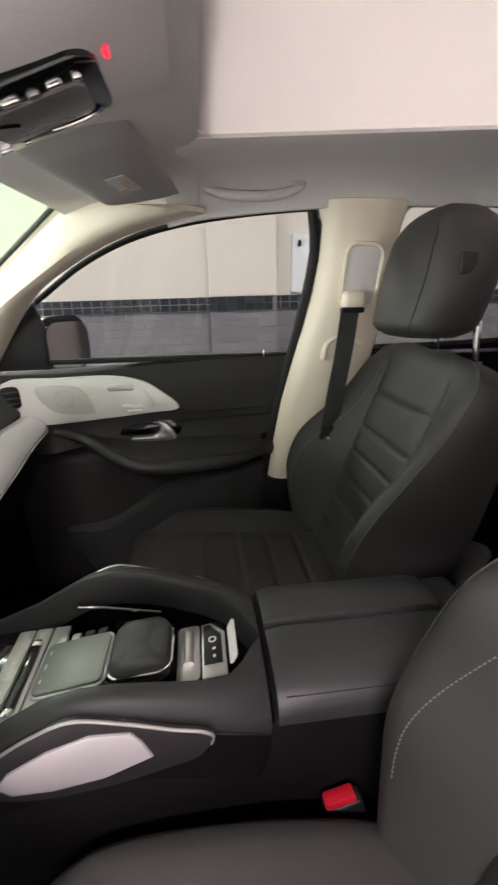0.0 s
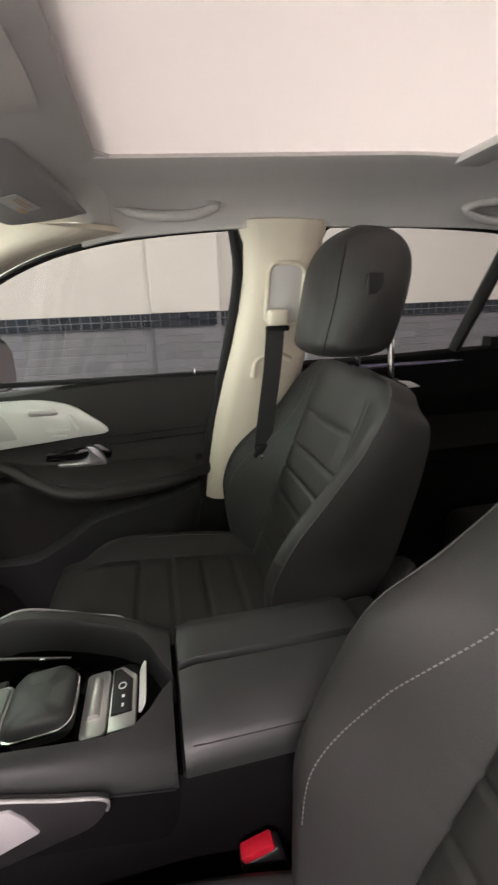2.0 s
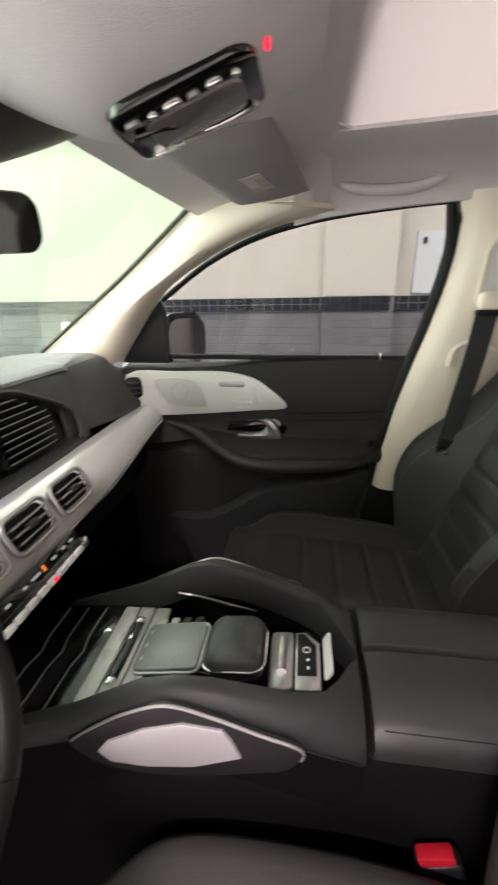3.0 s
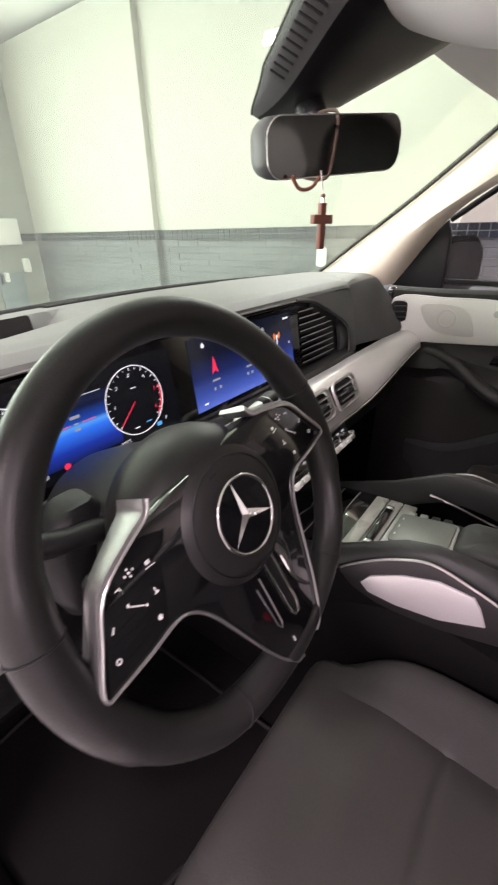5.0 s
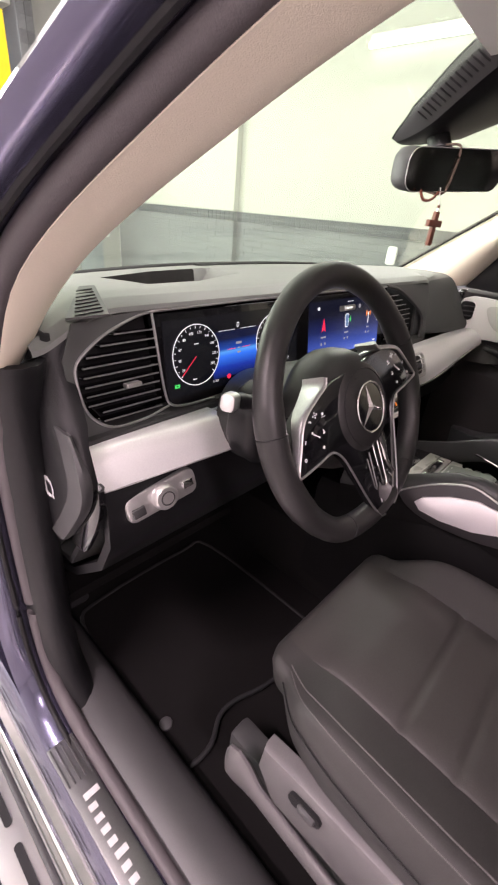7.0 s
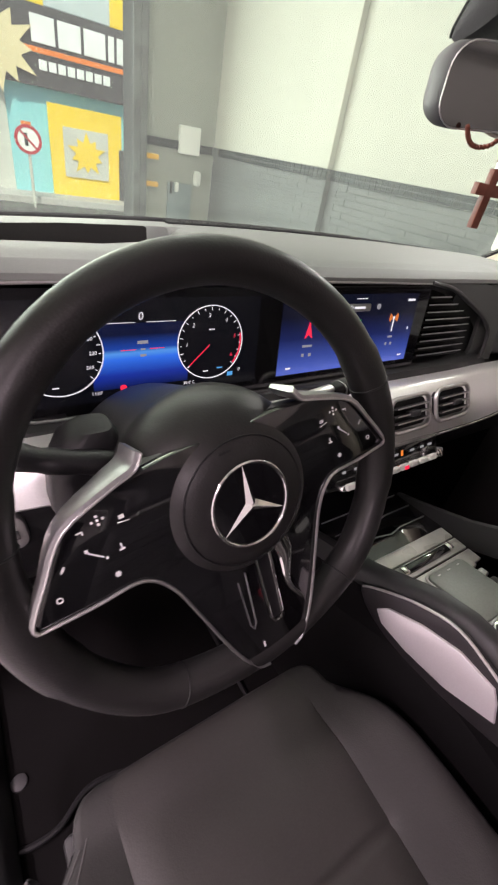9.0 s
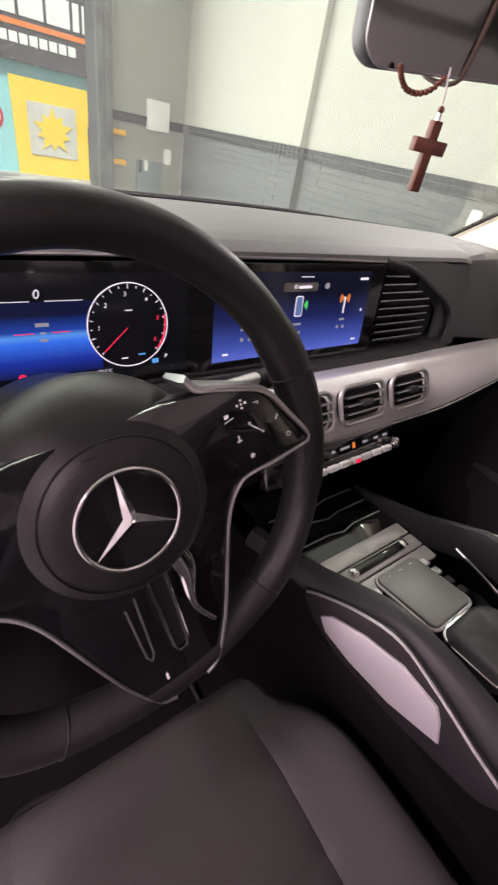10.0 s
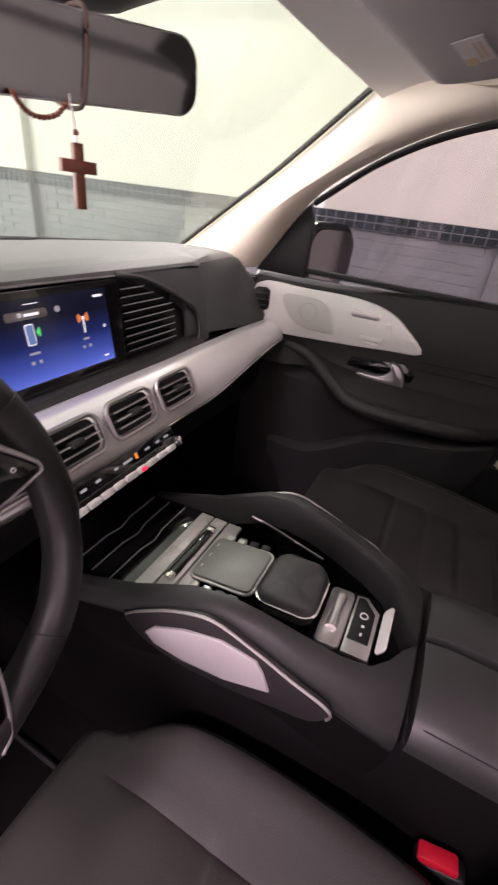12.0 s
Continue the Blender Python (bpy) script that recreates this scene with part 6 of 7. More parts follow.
# ---- centre console ----
def console():
    c = thing("centre_console", "black centre console with padded twin-lid armrest and silver tray", "console")
    # body and flanks: black plastic, darkened further for the shade beside the seats
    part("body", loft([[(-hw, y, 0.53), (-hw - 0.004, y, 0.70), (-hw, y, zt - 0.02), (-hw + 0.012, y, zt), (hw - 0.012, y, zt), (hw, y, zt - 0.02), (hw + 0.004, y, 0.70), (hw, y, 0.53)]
                       for y, hw, zt in ((1.40, 0.134, 0.85), (1.30, 0.135, 0.86), (1.15, 0.136, 0.875), (1.0, 0.133, 0.89), (0.90, 0.126, 0.905), (0.84, 0.119, 0.918), (0.70, 0.117, 0.922), (0.53, 0.112, 0.922), (0.47, 0.10, 0.90))]), M_SHADEBLACK, c)
    for x0, x1 in ((-0.118, 0.008), (0.014, 0.118)):
        rows = []
        for k in range(13):
            t = k / 12
            y = mix(0.826, 0.532, t)
            e = 0.006 * (1 - smooth01(min(t, 1 - t) / 0.06))
            o, i = (x0, x1) if x0 < 0 else (x1, x0)
            s = -1 if x0 < 0 else 1
            rows.append([(i, y, 0.935), (i, y, 0.964 - e), (i + s * 0.004, y, 0.9715 - e), (mix(i, o, 0.3), y, 0.975 - e), (mix(i, o, 0.6), y, 0.974 - e), (mix(i, o, 0.85), y, 0.966 - e), (o - s * 0.004, y, 0.952 - e), (o, y, 0.938), (o, y, 0.925)])
        lid = part("armrest_lid", loft([r + [(r[0][0], r[0][1], 0.925)] for r in rows]), M_SOFT, c, "padded black leather lid")
        o = x0 if x0 < 0 else x1
        s = -1 if x0 < 0 else 1
        part("lid_seam", tube([(o - s * 0.012, y, 0.9585) for y in (0.815, 0.7, 0.6, 0.545)], 0.0012, 6), M_HARD, lid)
    part("lid_gap", box(0.226, 0.30, 0.010, (0, 0.68, 0.9245), 0.002), M_HARD, c)
    part("rear_lip", box(0.22, 0.06, 0.05, (0, 0.495, 0.93), 0.015, 3), M_SOFT, c)
    # frame round the tray: one ring of rails, arched beside the touch pad
    def rail_ring(s):
        rows = []
        for y, zi, zo, xi, xo in ((0.836, 0.965, 0.932, 0.0, 0.121), (0.85, 0.971, 0.938, 0.02, 0.124), (0.866, 0.976, 0.944, 0.05, 0.127), (0.885, 0.982, 0.950, 0.074, 0.129), (0.92, 0.992, 0.962, 0.088, 0.132), (0.97, 1.006, 0.980, 0.096, 0.135), (1.02, 1.017, 0.994, 0.101, 0.137), (1.065, 1.020, 0.998, 0.104, 0.138), (1.11, 1.010, 0.988, 0.106, 0.139), (1.15, 0.988, 0.966, 0.107, 0.139), (1.20, 0.960, 0.938, 0.108, 0.139), (1.27, 0.932, 0.910, 0.110, 0.138), (1.34, 0.905, 0.885, 0.111, 0.138)):
            rows.append([(s * xi, y, zi - 0.06), (s * xi, y, zi - 0.012), (s * (xi + 0.005), y, zi - 0.002), (s * mix(xi, xo, 0.4), y, zi), (s * mix(xi, xo, 0.75), y, mix(zi, zo, 0.25)), (s * (xo - 0.003), y, mix(zi, zo, 0.75)), (s * xo, y, zo - 0.008), (s * (xo - 0.002), y, zo - 0.018)])
        return slab(rows, 0.004)
    for s in (-1, 1):
        part("rail", rail_ring(s), M_SOFT, c, "grained black rail")
        part("rail_flank", slab([[(s * (xo - 0.001), y, zo - 0.016), (s * xo, y, zo - 0.04), (s * xo, y, zo - 0.10)] for y, zo, xo in ((0.836, 0.932, 0.119), (0.885, 0.950, 0.127), (0.97, 0.980, 0.133), (1.065, 0.998, 0.1355), (1.15, 0.966, 0.1365), (1.27, 0.910, 0.1355), (1.34, 0.885, 0.1355))], 0.003), M_SHADEBLACK, c)
        part("rail_seam", tube(spline([(s * 0.125, 0.84, 0.922), (s * 0.1345, 0.95, 0.962), (s * 0.1385, 1.04, 0.985), (s * 0.140, 1.10, 0.980), (s * 0.140, 1.20, 0.930)], 5), 0.0012, 6), M_HARD, c)
        # lit trim leaf on each flank
        m = frame_of((s * 0.1365, 0, 0), (0, 1, 0), (0, 0, 1)) @ Matrix.Diagonal((1, 1, s, 1))
        leaf = spline([Vector(q).to_3d() for q in ((1.195, 0.930), (1.158, 0.962), (1.115, 0.990), (1.066, 1.008), (1.012, 0.996), (0.960, 0.978), (0.920, 0.966), (0.911, 0.952), (0.930, 0.926), (0.968, 0.914), (1.038, 0.896), (1.115, 0.889), (1.165, 0.898), (1.190, 0.914))], 4, True)
        base = part("flank_trim", moved(plate([(p.x, p.y) for p in leaf], 0.008, None, 0.003), m), M_FLANK, c, "dark silver trim leaf on the console flank")
        part("leaf_edge", tube([m @ Vector((p.x, p.y, 0.007)) for p in leaf[:30]], 0.0020, 8), M_SILVER, base, "thin silver edge")
        inner = [(1.160, 0.922), (1.146, 0.942), (1.10, 0.969), (1.05, 0.986), (1.004, 0.983), (0.993, 0.968), (0.982, 0.942), (1.04, 0.917), (1.10, 0.907), (1.145, 0.908)]
        part("leaf_panel", moved(plate(inner, 0.004, None, 0.002), m @ pose(0, 0, 0.0075)), M_LEAF, base, "bright satin panel")
    part("grip_line", tube(spline([(0.097, 1.125, 0.966), (0.095, 1.10, 0.964), (0.094, 1.069, 0.959), (0.093, 1.025, 0.950), (0.090, 0.99, 0.945)], 4), 0.0026, 8), M_CHROME, c, "highlight along the metal edge, put in as a silver line inside the rail")
    # tray
    part("tray_floor", box(0.21, 0.50, 0.02, (0, 1.12, 0.885)), M_GLOSS, c, "gloss black tray floor")
    part("tray_front", moved(box(0.22, 0.20, 0.012, (0, 0, 0), 0.004), pose(0, 1.30, 0.905, -6)), M_GLOSS, c, "gloss black roller cover")
    for k in range(3):
        part("cover_line", moved(tube([(-0.10, 0, 0), (-0.03, 0, 0.0), (0.0, -0.006, 0), (0.03, 0, 0), (0.10, 0, 0)], 0.0014, 6), pose(0, 1.335 - 0.036 * k, 0.908 + 0.004 * k)), M_DARKSILVER, c)
    for k in range(3):
        part("veneer_strip", moved(box(0.205, 0.026, 0.008, (0, 0, 0), 0.002), pose(0, 1.213 - 0.0285 * k, 0.918 + 0.0015 * k, -3)), M_WOODGREY, c, "grey veneer strip")
    card = part("drive_switch", moved(box(0.125, 0.016, 0.010, (0, 0, 0), 0.004), pose(0.005, 1.186, 0.925)), M_GLOSS, c)
    for s in (-1, 1):
        part("switch_end", box(0.014, 0.016, 0.011, (0.005 + s * 0.060, 1.186, 0.926), 0.004), M_CHROME, card)
    # touch pad and palm rest
    pm = frame_of((0.0, 1.108, 0.940), (1, 0, 0), (0, 1, -0.16))
    pad = part("touch_pad", moved(plate(round_rect(0.090, 0.098, 0.010), 0.010, None, 0.003), pm), M_PAD, c, "grey-green glass touch pad")
    part("pad_edge", tube([pm @ Vector((q[0], q[1], 0.004)) for q in round_rect(0.094, 0.102, 0.012)], 0.0024, 8, loop=True), M_SILVER, pad)
    part("pad_marks", moved(join(bar(0.006, 0.002, -0.025, 0.040), bar(0.008, 0.002, 0.0, 0.040), bar(0.006, 0.002, 0.025, 0.040)), pm @ pose(0, 0, 0.010)), M_MARKS, pad)
    for s in (-1, 1):
        for k in range(4):
            part("pad_button", moved(box(0.014, 0.015, 0.008, (s * 0.058, 0.034 - 0.021 * k, 0.0), 0.003), pm), M_SILVER if k in (0, 1) else M_DARK, pad)
    rest = []
    rm = frame_of((0.0, 1.008, 0.936), (1, 0, 0), (0, 1, -0.10))
    for z, s in ((0.0, 0.90), (0.014, 0.97), (0.026, 1.0), (0.036, 0.99), (0.042, 0.955), (0.0455, 0.88), (0.047, 0.72), (0.0475, 0.35)):
        rest.append([rm @ Vector((x * s, y * s, z - 6.0 * y * y * (z > 0.03))) for x, y in round_rect(0.092, 0.088, 0.020, 6)])
    pr = part("palm_rest", loft(rest), M_PALM, c, "rounded dark palm rest")
    part("rest_edge", tube([rm @ Vector((x * 1.005, y * 1.005, 0.021)) for x, y in round_rect(0.092, 0.088, 0.020, 6)], 0.0024, 8, loop=True), M_CHROME, pr)
    part("rest_foot", box(0.07, 0.06, 0.05, (0, 1.01, 0.925), 0.008), M_GLOSS, pr)
    # switch island
    im = frame_of((0.0, 0.925, 0.928), (1, 0, 0), (0, 1, -0.10))
    isl = part("switch_island", moved(plate(round_rect(0.12, 0.085, 0.02), 0.012, None, 0.003), im), M_GLOSS, c, "gloss black switch island")
    part("volume_plate", moved(plate(round_rect(0.104, 0.034, 0.008), 0.006, None, 0.002), im @ pose(0, 0.016, 0.011)), M_SILVER, isl, "bright silver switch plate")
    part("volume_roller", moved(tube([(-0.030, 0, 0), (0.030, 0, 0)], 0.008, 16), im @ pose(0.004, 0.016, 0.018)), M_SILVER, isl)
    part("lower_plate", moved(plate([(-0.052, -0.036), (0.030, -0.036), (0.052, -0.015), (0.050, 0.0), (-0.052, 0.0)], 0.006, None, 0.002), im @ pose(0, -0.004, 0.011)), M_SILVER, isl)
    btn = part("mode_button", moved(plate([(-0.030, -0.032), (0.022, -0.032), (0.045, -0.014), (0.044, -0.004), (-0.030, -0.004)], 0.005, None, 0.002), im @ pose(0, -0.003, 0.016)), M_HARD, isl)
    part("button_marks", moved(join(moved(ring(0.006, 0.0042, 0.0006, None, 16), pose(0.012, -0.018, 0)), bar(0.004, 0.004, -0.006, -0.020), bar(0.005, 0.003, -0.020, -0.020)), im @ pose(0, -0.003, 0.0212)), M_MARKS, btn)
    part("key_tray_plate", moved(plate(round_rect(0.075, 0.020, 0.006), 0.003, None, 0.001), frame_of((-0.004, 0.878, 0.962), (1, 0, 0), (0, -0.5, 1))), M_PALE, c, "pale silver plate")
    # rear end of the console
    part("rear_face", box(0.22, 0.05, 0.34, (0, 0.46, 0.72), 0.02, 3), M_HARD, c)
    hk = thing("rear_catch", "dark grey slotted catch behind the armrest", "catch", (0.155, 0.40, 0.915))
    hk.rotation_euler = (radians(-38), radians(10), radians(12))
    body_ = part("catch_plate", moved(plate(round_rect(0.060, 0.145, 0.022), 0.012, None, 0.004), pose(0, 0, 0)), M_DARK, hk)
    part("catch_slot", moved(plate(round_rect(0.014, 0.030, 0.006, 5, -0.011, 0.040), 0.003), pose(0, 0, 0.0115)), M_HARD, body_)
    part("catch_slot", moved(plate(round_rect(0.014, 0.030, 0.006, 5, 0.011, 0.040), 0.003), pose(0, 0, 0.0115)), M_HARD, body_)
    return c


M_LEAF = material("bright_satin", (0.80, 0.76, 0.78), 0.33, metal=0.55, grain=400, bump=0.05, spread=0.04)
M_FLANK = material("dark_satin_flank", (0.06, 0.056, 0.06), 0.35, metal=0.7, grain=400, bump=0.05)
M_PAD = material("grey_green_glass", (0.24, 0.26, 0.235), 0.42, metal=0.2, grain=300, bump=0.02, coat=0.05)
M_PALM = material("dark_palm_rest", (0.045, 0.048, 0.045), 0.5, grain=400, bump=0.1)
console()


# ---- doors and side glass ----
def side_plate(x, s=1):
    """Plane across the car at x: plate x runs forward, y up, thickness towards the cabin."""
    return frame_of((x, 0, 0), (0, 1, 0), (0, 0, 1)) @ Matrix.Diagonal((1, 1, -s, 1))


def front_door():
    d = thing("passenger_door", "black front door trim with pale silver control panel and armrest", "car door")
    rows = []
    for k in range(17):
        y = mix(1.46, 0.62, k / 16)
        f = smooth01((y - 1.06) / 0.24)
        zb = 1.285 - 0.030 * smooth01((y - 0.75) / 0.6)
        arm = mix(mix(0.632, 0.70, f), 0.712, smooth01((0.82 - y) / 0.15))
        za = mix(0.0, 0.055, f)
        rows.append([(0.80, y, zb), (0.752, y, zb + 0.002), (0.738, y, zb - 0.006), (0.728, y, zb - 0.035), (0.722, y, 1.20), (0.722, y, 1.12), (0.726, y, 1.085), (0.716, y, 1.05 + za * 0.4), (arm + 0.03, y, 1.028 + za), (arm + 0.006, y, 1.018 + za), (arm, y, 1.000 + za),
                     (arm + 0.006, y, 0.984 + za), (arm + 0.045, y, 0.968 + za), (0.715, y, 0.955 + za * 0.6), (0.72, y, 0.90), (0.72, y, 0.55), (0.74, y, 0.48)])
    part("panel", slab(rows, 0.012), M_DOORSKIN, d)
    part("belt_seal", box(0.02, 0.82, 0.014, (0.752, 1.04, 1.282), 0.004), M_RUBBER, d)
    out = spline([Vector(q).to_3d() for q in ((1.45, 1.230), (1.30, 1.241), (1.16, 1.243), (1.075, 1.228), (1.02, 1.196), (0.968, 1.142), (1.06, 1.130), (1.20, 1.117), (1.34, 1.107), (1.45, 1.108))], 4, True)
    cp = part("control_panel", moved(plate([(p.x, p.y) for p in out], 0.010, None, 0.003), side_plate(0.724)), M_PALE, d, "pale silver panel with seat switches")
    P = side_plate(0.7145)
    sp = part("speaker_grille", moved(plate(spline_flat([(1.365, 1.212), (1.325, 1.222), (1.262, 1.219), (1.228, 1.200), (1.208, 1.152), (1.216, 1.138), (1.300, 1.140), (1.342, 1.165)], 4), 0.003, None, 0.001), P), M_GRILLE, cp, "pierced speaker grille")
    part("speaker_ring", moved(ring(0.026, 0.022, 0.003, None, 30), side_plate(0.7115) @ pose(1.285, 1.183, 0)), M_SILVER, sp)
    seat = [plate(round_rect(0.062, 0.013, 0.006, 4, 1.100, 1.152), 0.007, None, 0.002), plate(round_rect(0.040, 0.010, 0.005, 4, 1.098, 1.139), 0.006, None, 0.002)]
    part("seat_switch", moved(join(*seat, moved(plate(round_rect(0.013, 0.052, 0.006), 0.007, None, 0.002), pose(1.058, 1.175, 0, 0, 0, -22))), P), M_PALE, cp)
    part("memory_switch", moved(plate(round_rect(0.075, 0.018, 0.008, 4, 1.13, 1.208), 0.003, None, 0.001), P), M_SILVER, cp)
    # release handle in its recess
    Q = side_plate(0.722)
    rec = part("handle_recess", moved(plate([(1.14, 1.092), (1.00, 1.106), (0.965, 1.080), (0.978, 1.045), (1.08, 1.040), (1.15, 1.060)], 0.003, None, 0.001), Q), M_GLOSS, d)
    grip = [(1.034, 1.104), (1.010, 1.100), (0.992, 1.078), (0.984, 1.054), (0.992, 1.043), (1.060, 1.034), (1.105, 1.043), (1.114, 1.052), (1.108, 1.058), (1.060, 1.060), (1.036, 1.070), (1.028, 1.086)]
    part("door_handle", moved(plate(spline_flat(grip, 3), 0.016, None, 0.005), side_plate(0.722)), M_DARKSILVER, d, "satin chrome release handle")
    for z0, z1 in ((1.122, 1.136), (1.100, 1.114)):
        part("panel_seam", tube([(0.7205, 0.972, z0), (0.7205, 0.82, mix(z0, z1, 0.45)), (0.7205, 0.66, z1)], 0.0022, 6), M_HARD, d)
    part("lock_button", moved(plate(round_rect(0.040, 0.013, 0.005, 4, 1.060, 1.016), 0.012, None, 0.002), side_plate(0.690)), M_CHROME, d)
    # swooping armrest front and pocket lip
    part("armrest_sweep", tube(spline([(0.715, 1.33, 1.082), (0.690, 1.25, 1.070), (0.655, 1.16, 1.022), (0.632, 1.08, 0.992), (0.628, 0.95, 0.990), (0.642, 0.82, 0.994), (0.712, 0.73, 1.0)], 6), [0.012 + 0.006 * smooth01(k / 12) for k in range(37)], 12), M_LEATHER, d, "leather-wrapped armrest edge")
    lip = spline([(0.70, 1.34, 0.765), (0.66, 1.21, 0.785), (0.640, 1.10, 0.850), (0.628, 1.02, 0.905), (0.622, 0.92, 0.932), (0.640, 0.82, 0.944), (0.700, 0.72, 0.955)], 6)
    part("pocket_lip", slab([[p + Vector((0.09, 0, 0.0)), p + Vector((0.03, 0, 0.006)), p + Vector((0.008, 0, 0.004)), p, p + Vector((0.004, 0, -0.020)), p + Vector((0.03, 0.0, -0.10)), p + Vector((0.05, 0, -0.25))] for p in lip], 0.010), M_DARK2, d, "door pocket lip")
    part("lock_pin", box(0.007, 0.008, 0.022, (0.742, 0.711, 1.290), 0.003), M_CHROME, d)
    # window frame, mirror corner and pane
    corner = part("mirror_corner", moved(plate([(1.47, 1.262), (1.322, 1.262), (1.324, 1.405), (1.338, 1.442), (1.40, 1.37)], 0.016, None, 0.004), side_plate(0.752)), M_HARD, d, "black mirror corner")
    edge = spline([(0.755, 1.335, 1.442), (0.722, 1.19, 1.535), (0.680, 1.04, 1.595), (0.645, 0.86, 1.63), (0.632, 0.62, 1.652), (0.635, 0.585, 1.645), (0.655, 0.578, 1.58), (0.70, 0.60, 1.42), (0.745, 0.628, 1.28)], 5)
    part("window_frame", tube(edge, 0.008, 8), M_RUBBER, d)
    top = spline([(0.755, 1.30, 1.47), (0.722, 1.19, 1.54), (0.685, 1.04, 1.60), (0.655, 0.86, 1.635), (0.645, 0.58, 1.655)], 6)
    rows = []
    for p in top:
        low = Vector((0.765, mix(p.y, 1.42 if p.y > 1.25 else p.y, 0.6), 1.27))
        rows.append([low.lerp(p, t) + Vector((0.012 * math.sin(math.pi * t), 0, 0)) for t in (0, 0.25, 0.5, 0.75, 1)])
    g = part("window_pane", slab(rows, 0.003), M_TINT, d, "faintly tinted window pane")
    g.visible_shadow = False
    part("door_shell", join(box(0.04, 0.86, 0.75, (0.90, 1.05, 0.87), 0.015), box(0.20, 0.86, 0.03, (0.83, 1.05, 1.205), 0.006)), M_PAINT, d, "dark blue outer door skin")


M_DOORSKIN = material("black_door_skin", (0.025, 0.0238, 0.0228), 0.6, grain=600, bump=0.3, spec=0.3)
M_GRILLE = material("pierced_silver", (0.68, 0.68, 0.65), 0.5, metal=0.25, grain=900, bump=0.8, spread=0.1)
M_DARK2 = material("dark_grey_grained_plastic", (0.04, 0.042, 0.042), 0.5, grain=700, bump=0.4)
front_door()


def door_mirror():
    m = thing("door_mirror", "black door mirror seen through the passenger window", "door mirror", (1.03, 1.385, 1.303))
    m.rotation_euler = (0, 0, radians(-24))
    rings = []
    for k in range(9):
        t = k / 8
        s = math.sqrt(max(0.05, 1 - max(0.0, (t - 0.25) / 0.75) ** 2))
        rings.append([(x * s, -0.04 + 0.13 * t, y * s) for x, y in round_rect(0.222, 0.190, 0.060, 6)])
    part("housing", loft(rings), M_GLOSS, m)
    part("mirror_glass", moved(plate(round_rect(0.176, 0.152, 0.046, 6), 0.003), pose(0, -0.053, 0, 90, 0, -8)), M_SIDEMIRROR, m, "silvered mirror glass")
    part("arm", box(0.16, 0.05, 0.03, (-0.15, 0.02, -0.07), 0.01), M_GLOSS, m)


M_SIDEMIRROR = material("toned_mirror", (0.30, 0.29, 0.285), 0.03, metal=1.0, grain=10, bump=0.0, spread=0.01)
door_mirror()


def pillar_b():
    b = thing("pillar_b_trim", "cream plastic trim on the pillar between the doors", "pillar", kind="structure")
    rows = []
    for z, y0, y1, x in ((1.665, 0.375, 0.585, 0.585), (1.62, 0.385, 0.565, 0.598), (1.55, 0.395, 0.562, 0.612), (1.45, 0.40, 0.575, 0.630), (1.35, 0.405, 0.598, 0.648), (1.25, 0.42, 0.625, 0.668), (1.15, 0.43, 0.652, 0.682), (1.05, 0.44, 0.672, 0.690), (0.95, 0.45, 0.690, 0.695), (0.905, 0.45, 0.694, 0.697)):
        rows.append([(x + 0.08, y1 + 0.012, z), (x + 0.03, y1 + 0.004, z), (x + 0.004, y1 - 0.012, z), (x - 0.004, y1 - 0.03, z), (x - 0.008, mix(y0, y1, 0.6), z), (x - 0.008, mix(y0, y1, 0.35), z), (x, y0 + 0.02, z), (x + 0.02, y0, z), (x + 0.08, y0 - 0.01, z)])
    part("upper_trim", slab(rows, 0.008), M_CREAM, b)
    part("height_panel", moved(plate(round_rect(0.085, 0.14, 0.022, 6, 0, 0.04), 0.005, None, 0.003), frame_of((0.612, 0.482, 1.455), (0, 1, 0.05), (-0.17, 0, 1)) @ Matrix.Diagonal((1, 1, -1, 1))), M_LINER, b, "grey belt height panel")
    part("panel_rim", tube([frame_of((0.611, 0.482, 1.455), (0, 1, 0.05), (-0.17, 0, 1)) @ Vector((q[0], q[1], -0.003)) for q in round_rect(0.094, 0.15, 0.026, 6, 0, 0.04)], 0.006, 8, loop=True), M_CREAM, b)
    part("belt_channel", tube(spline([(0.640, 0.560, 1.28), (0.641, 0.548, 1.325), (0.634, 0.50, 1.345), (0.632, 0.455, 1.325)], 5), 0.008, 8), M_CREAM, b, "raised edge of the belt channel")
    part("lower_trim", slab([[(x + 0.08, y1 + 0.015, z), (x + 0.01, y1 + 0.01, z), (x, y1 - 0.015, z), (x, y0, z), (x + 0.08, y0 - 0.01, z)] for z, y0, y1, x in ((0.905, 0.45, 0.705, 0.694), (0.70, 0.44, 0.74, 0.70), (0.46, 0.40, 0.78, 0.70))], 0.008), M_HARD, b, "black lower trim")
    part("front_seal", tube(spline([(0.652, 0.600, 1.66), (0.662, 0.590, 1.55), (0.69, 0.612, 1.40), (0.715, 0.645, 1.25), (0.725, 0.69, 1.05), (0.728, 0.715, 0.90)], 5), 0.014, 8), M_RUBBER, b)
    part("rear_seal", tube(spline([(0.63, 0.355, 1.668), (0.652, 0.372, 1.64), (0.665, 0.382, 1.55), (0.695, 0.395, 1.38), (0.72, 0.41, 1.25), (0.725, 0.43, 1.0)], 5), 0.014, 8), M_RUBBER, b)


pillar_b()


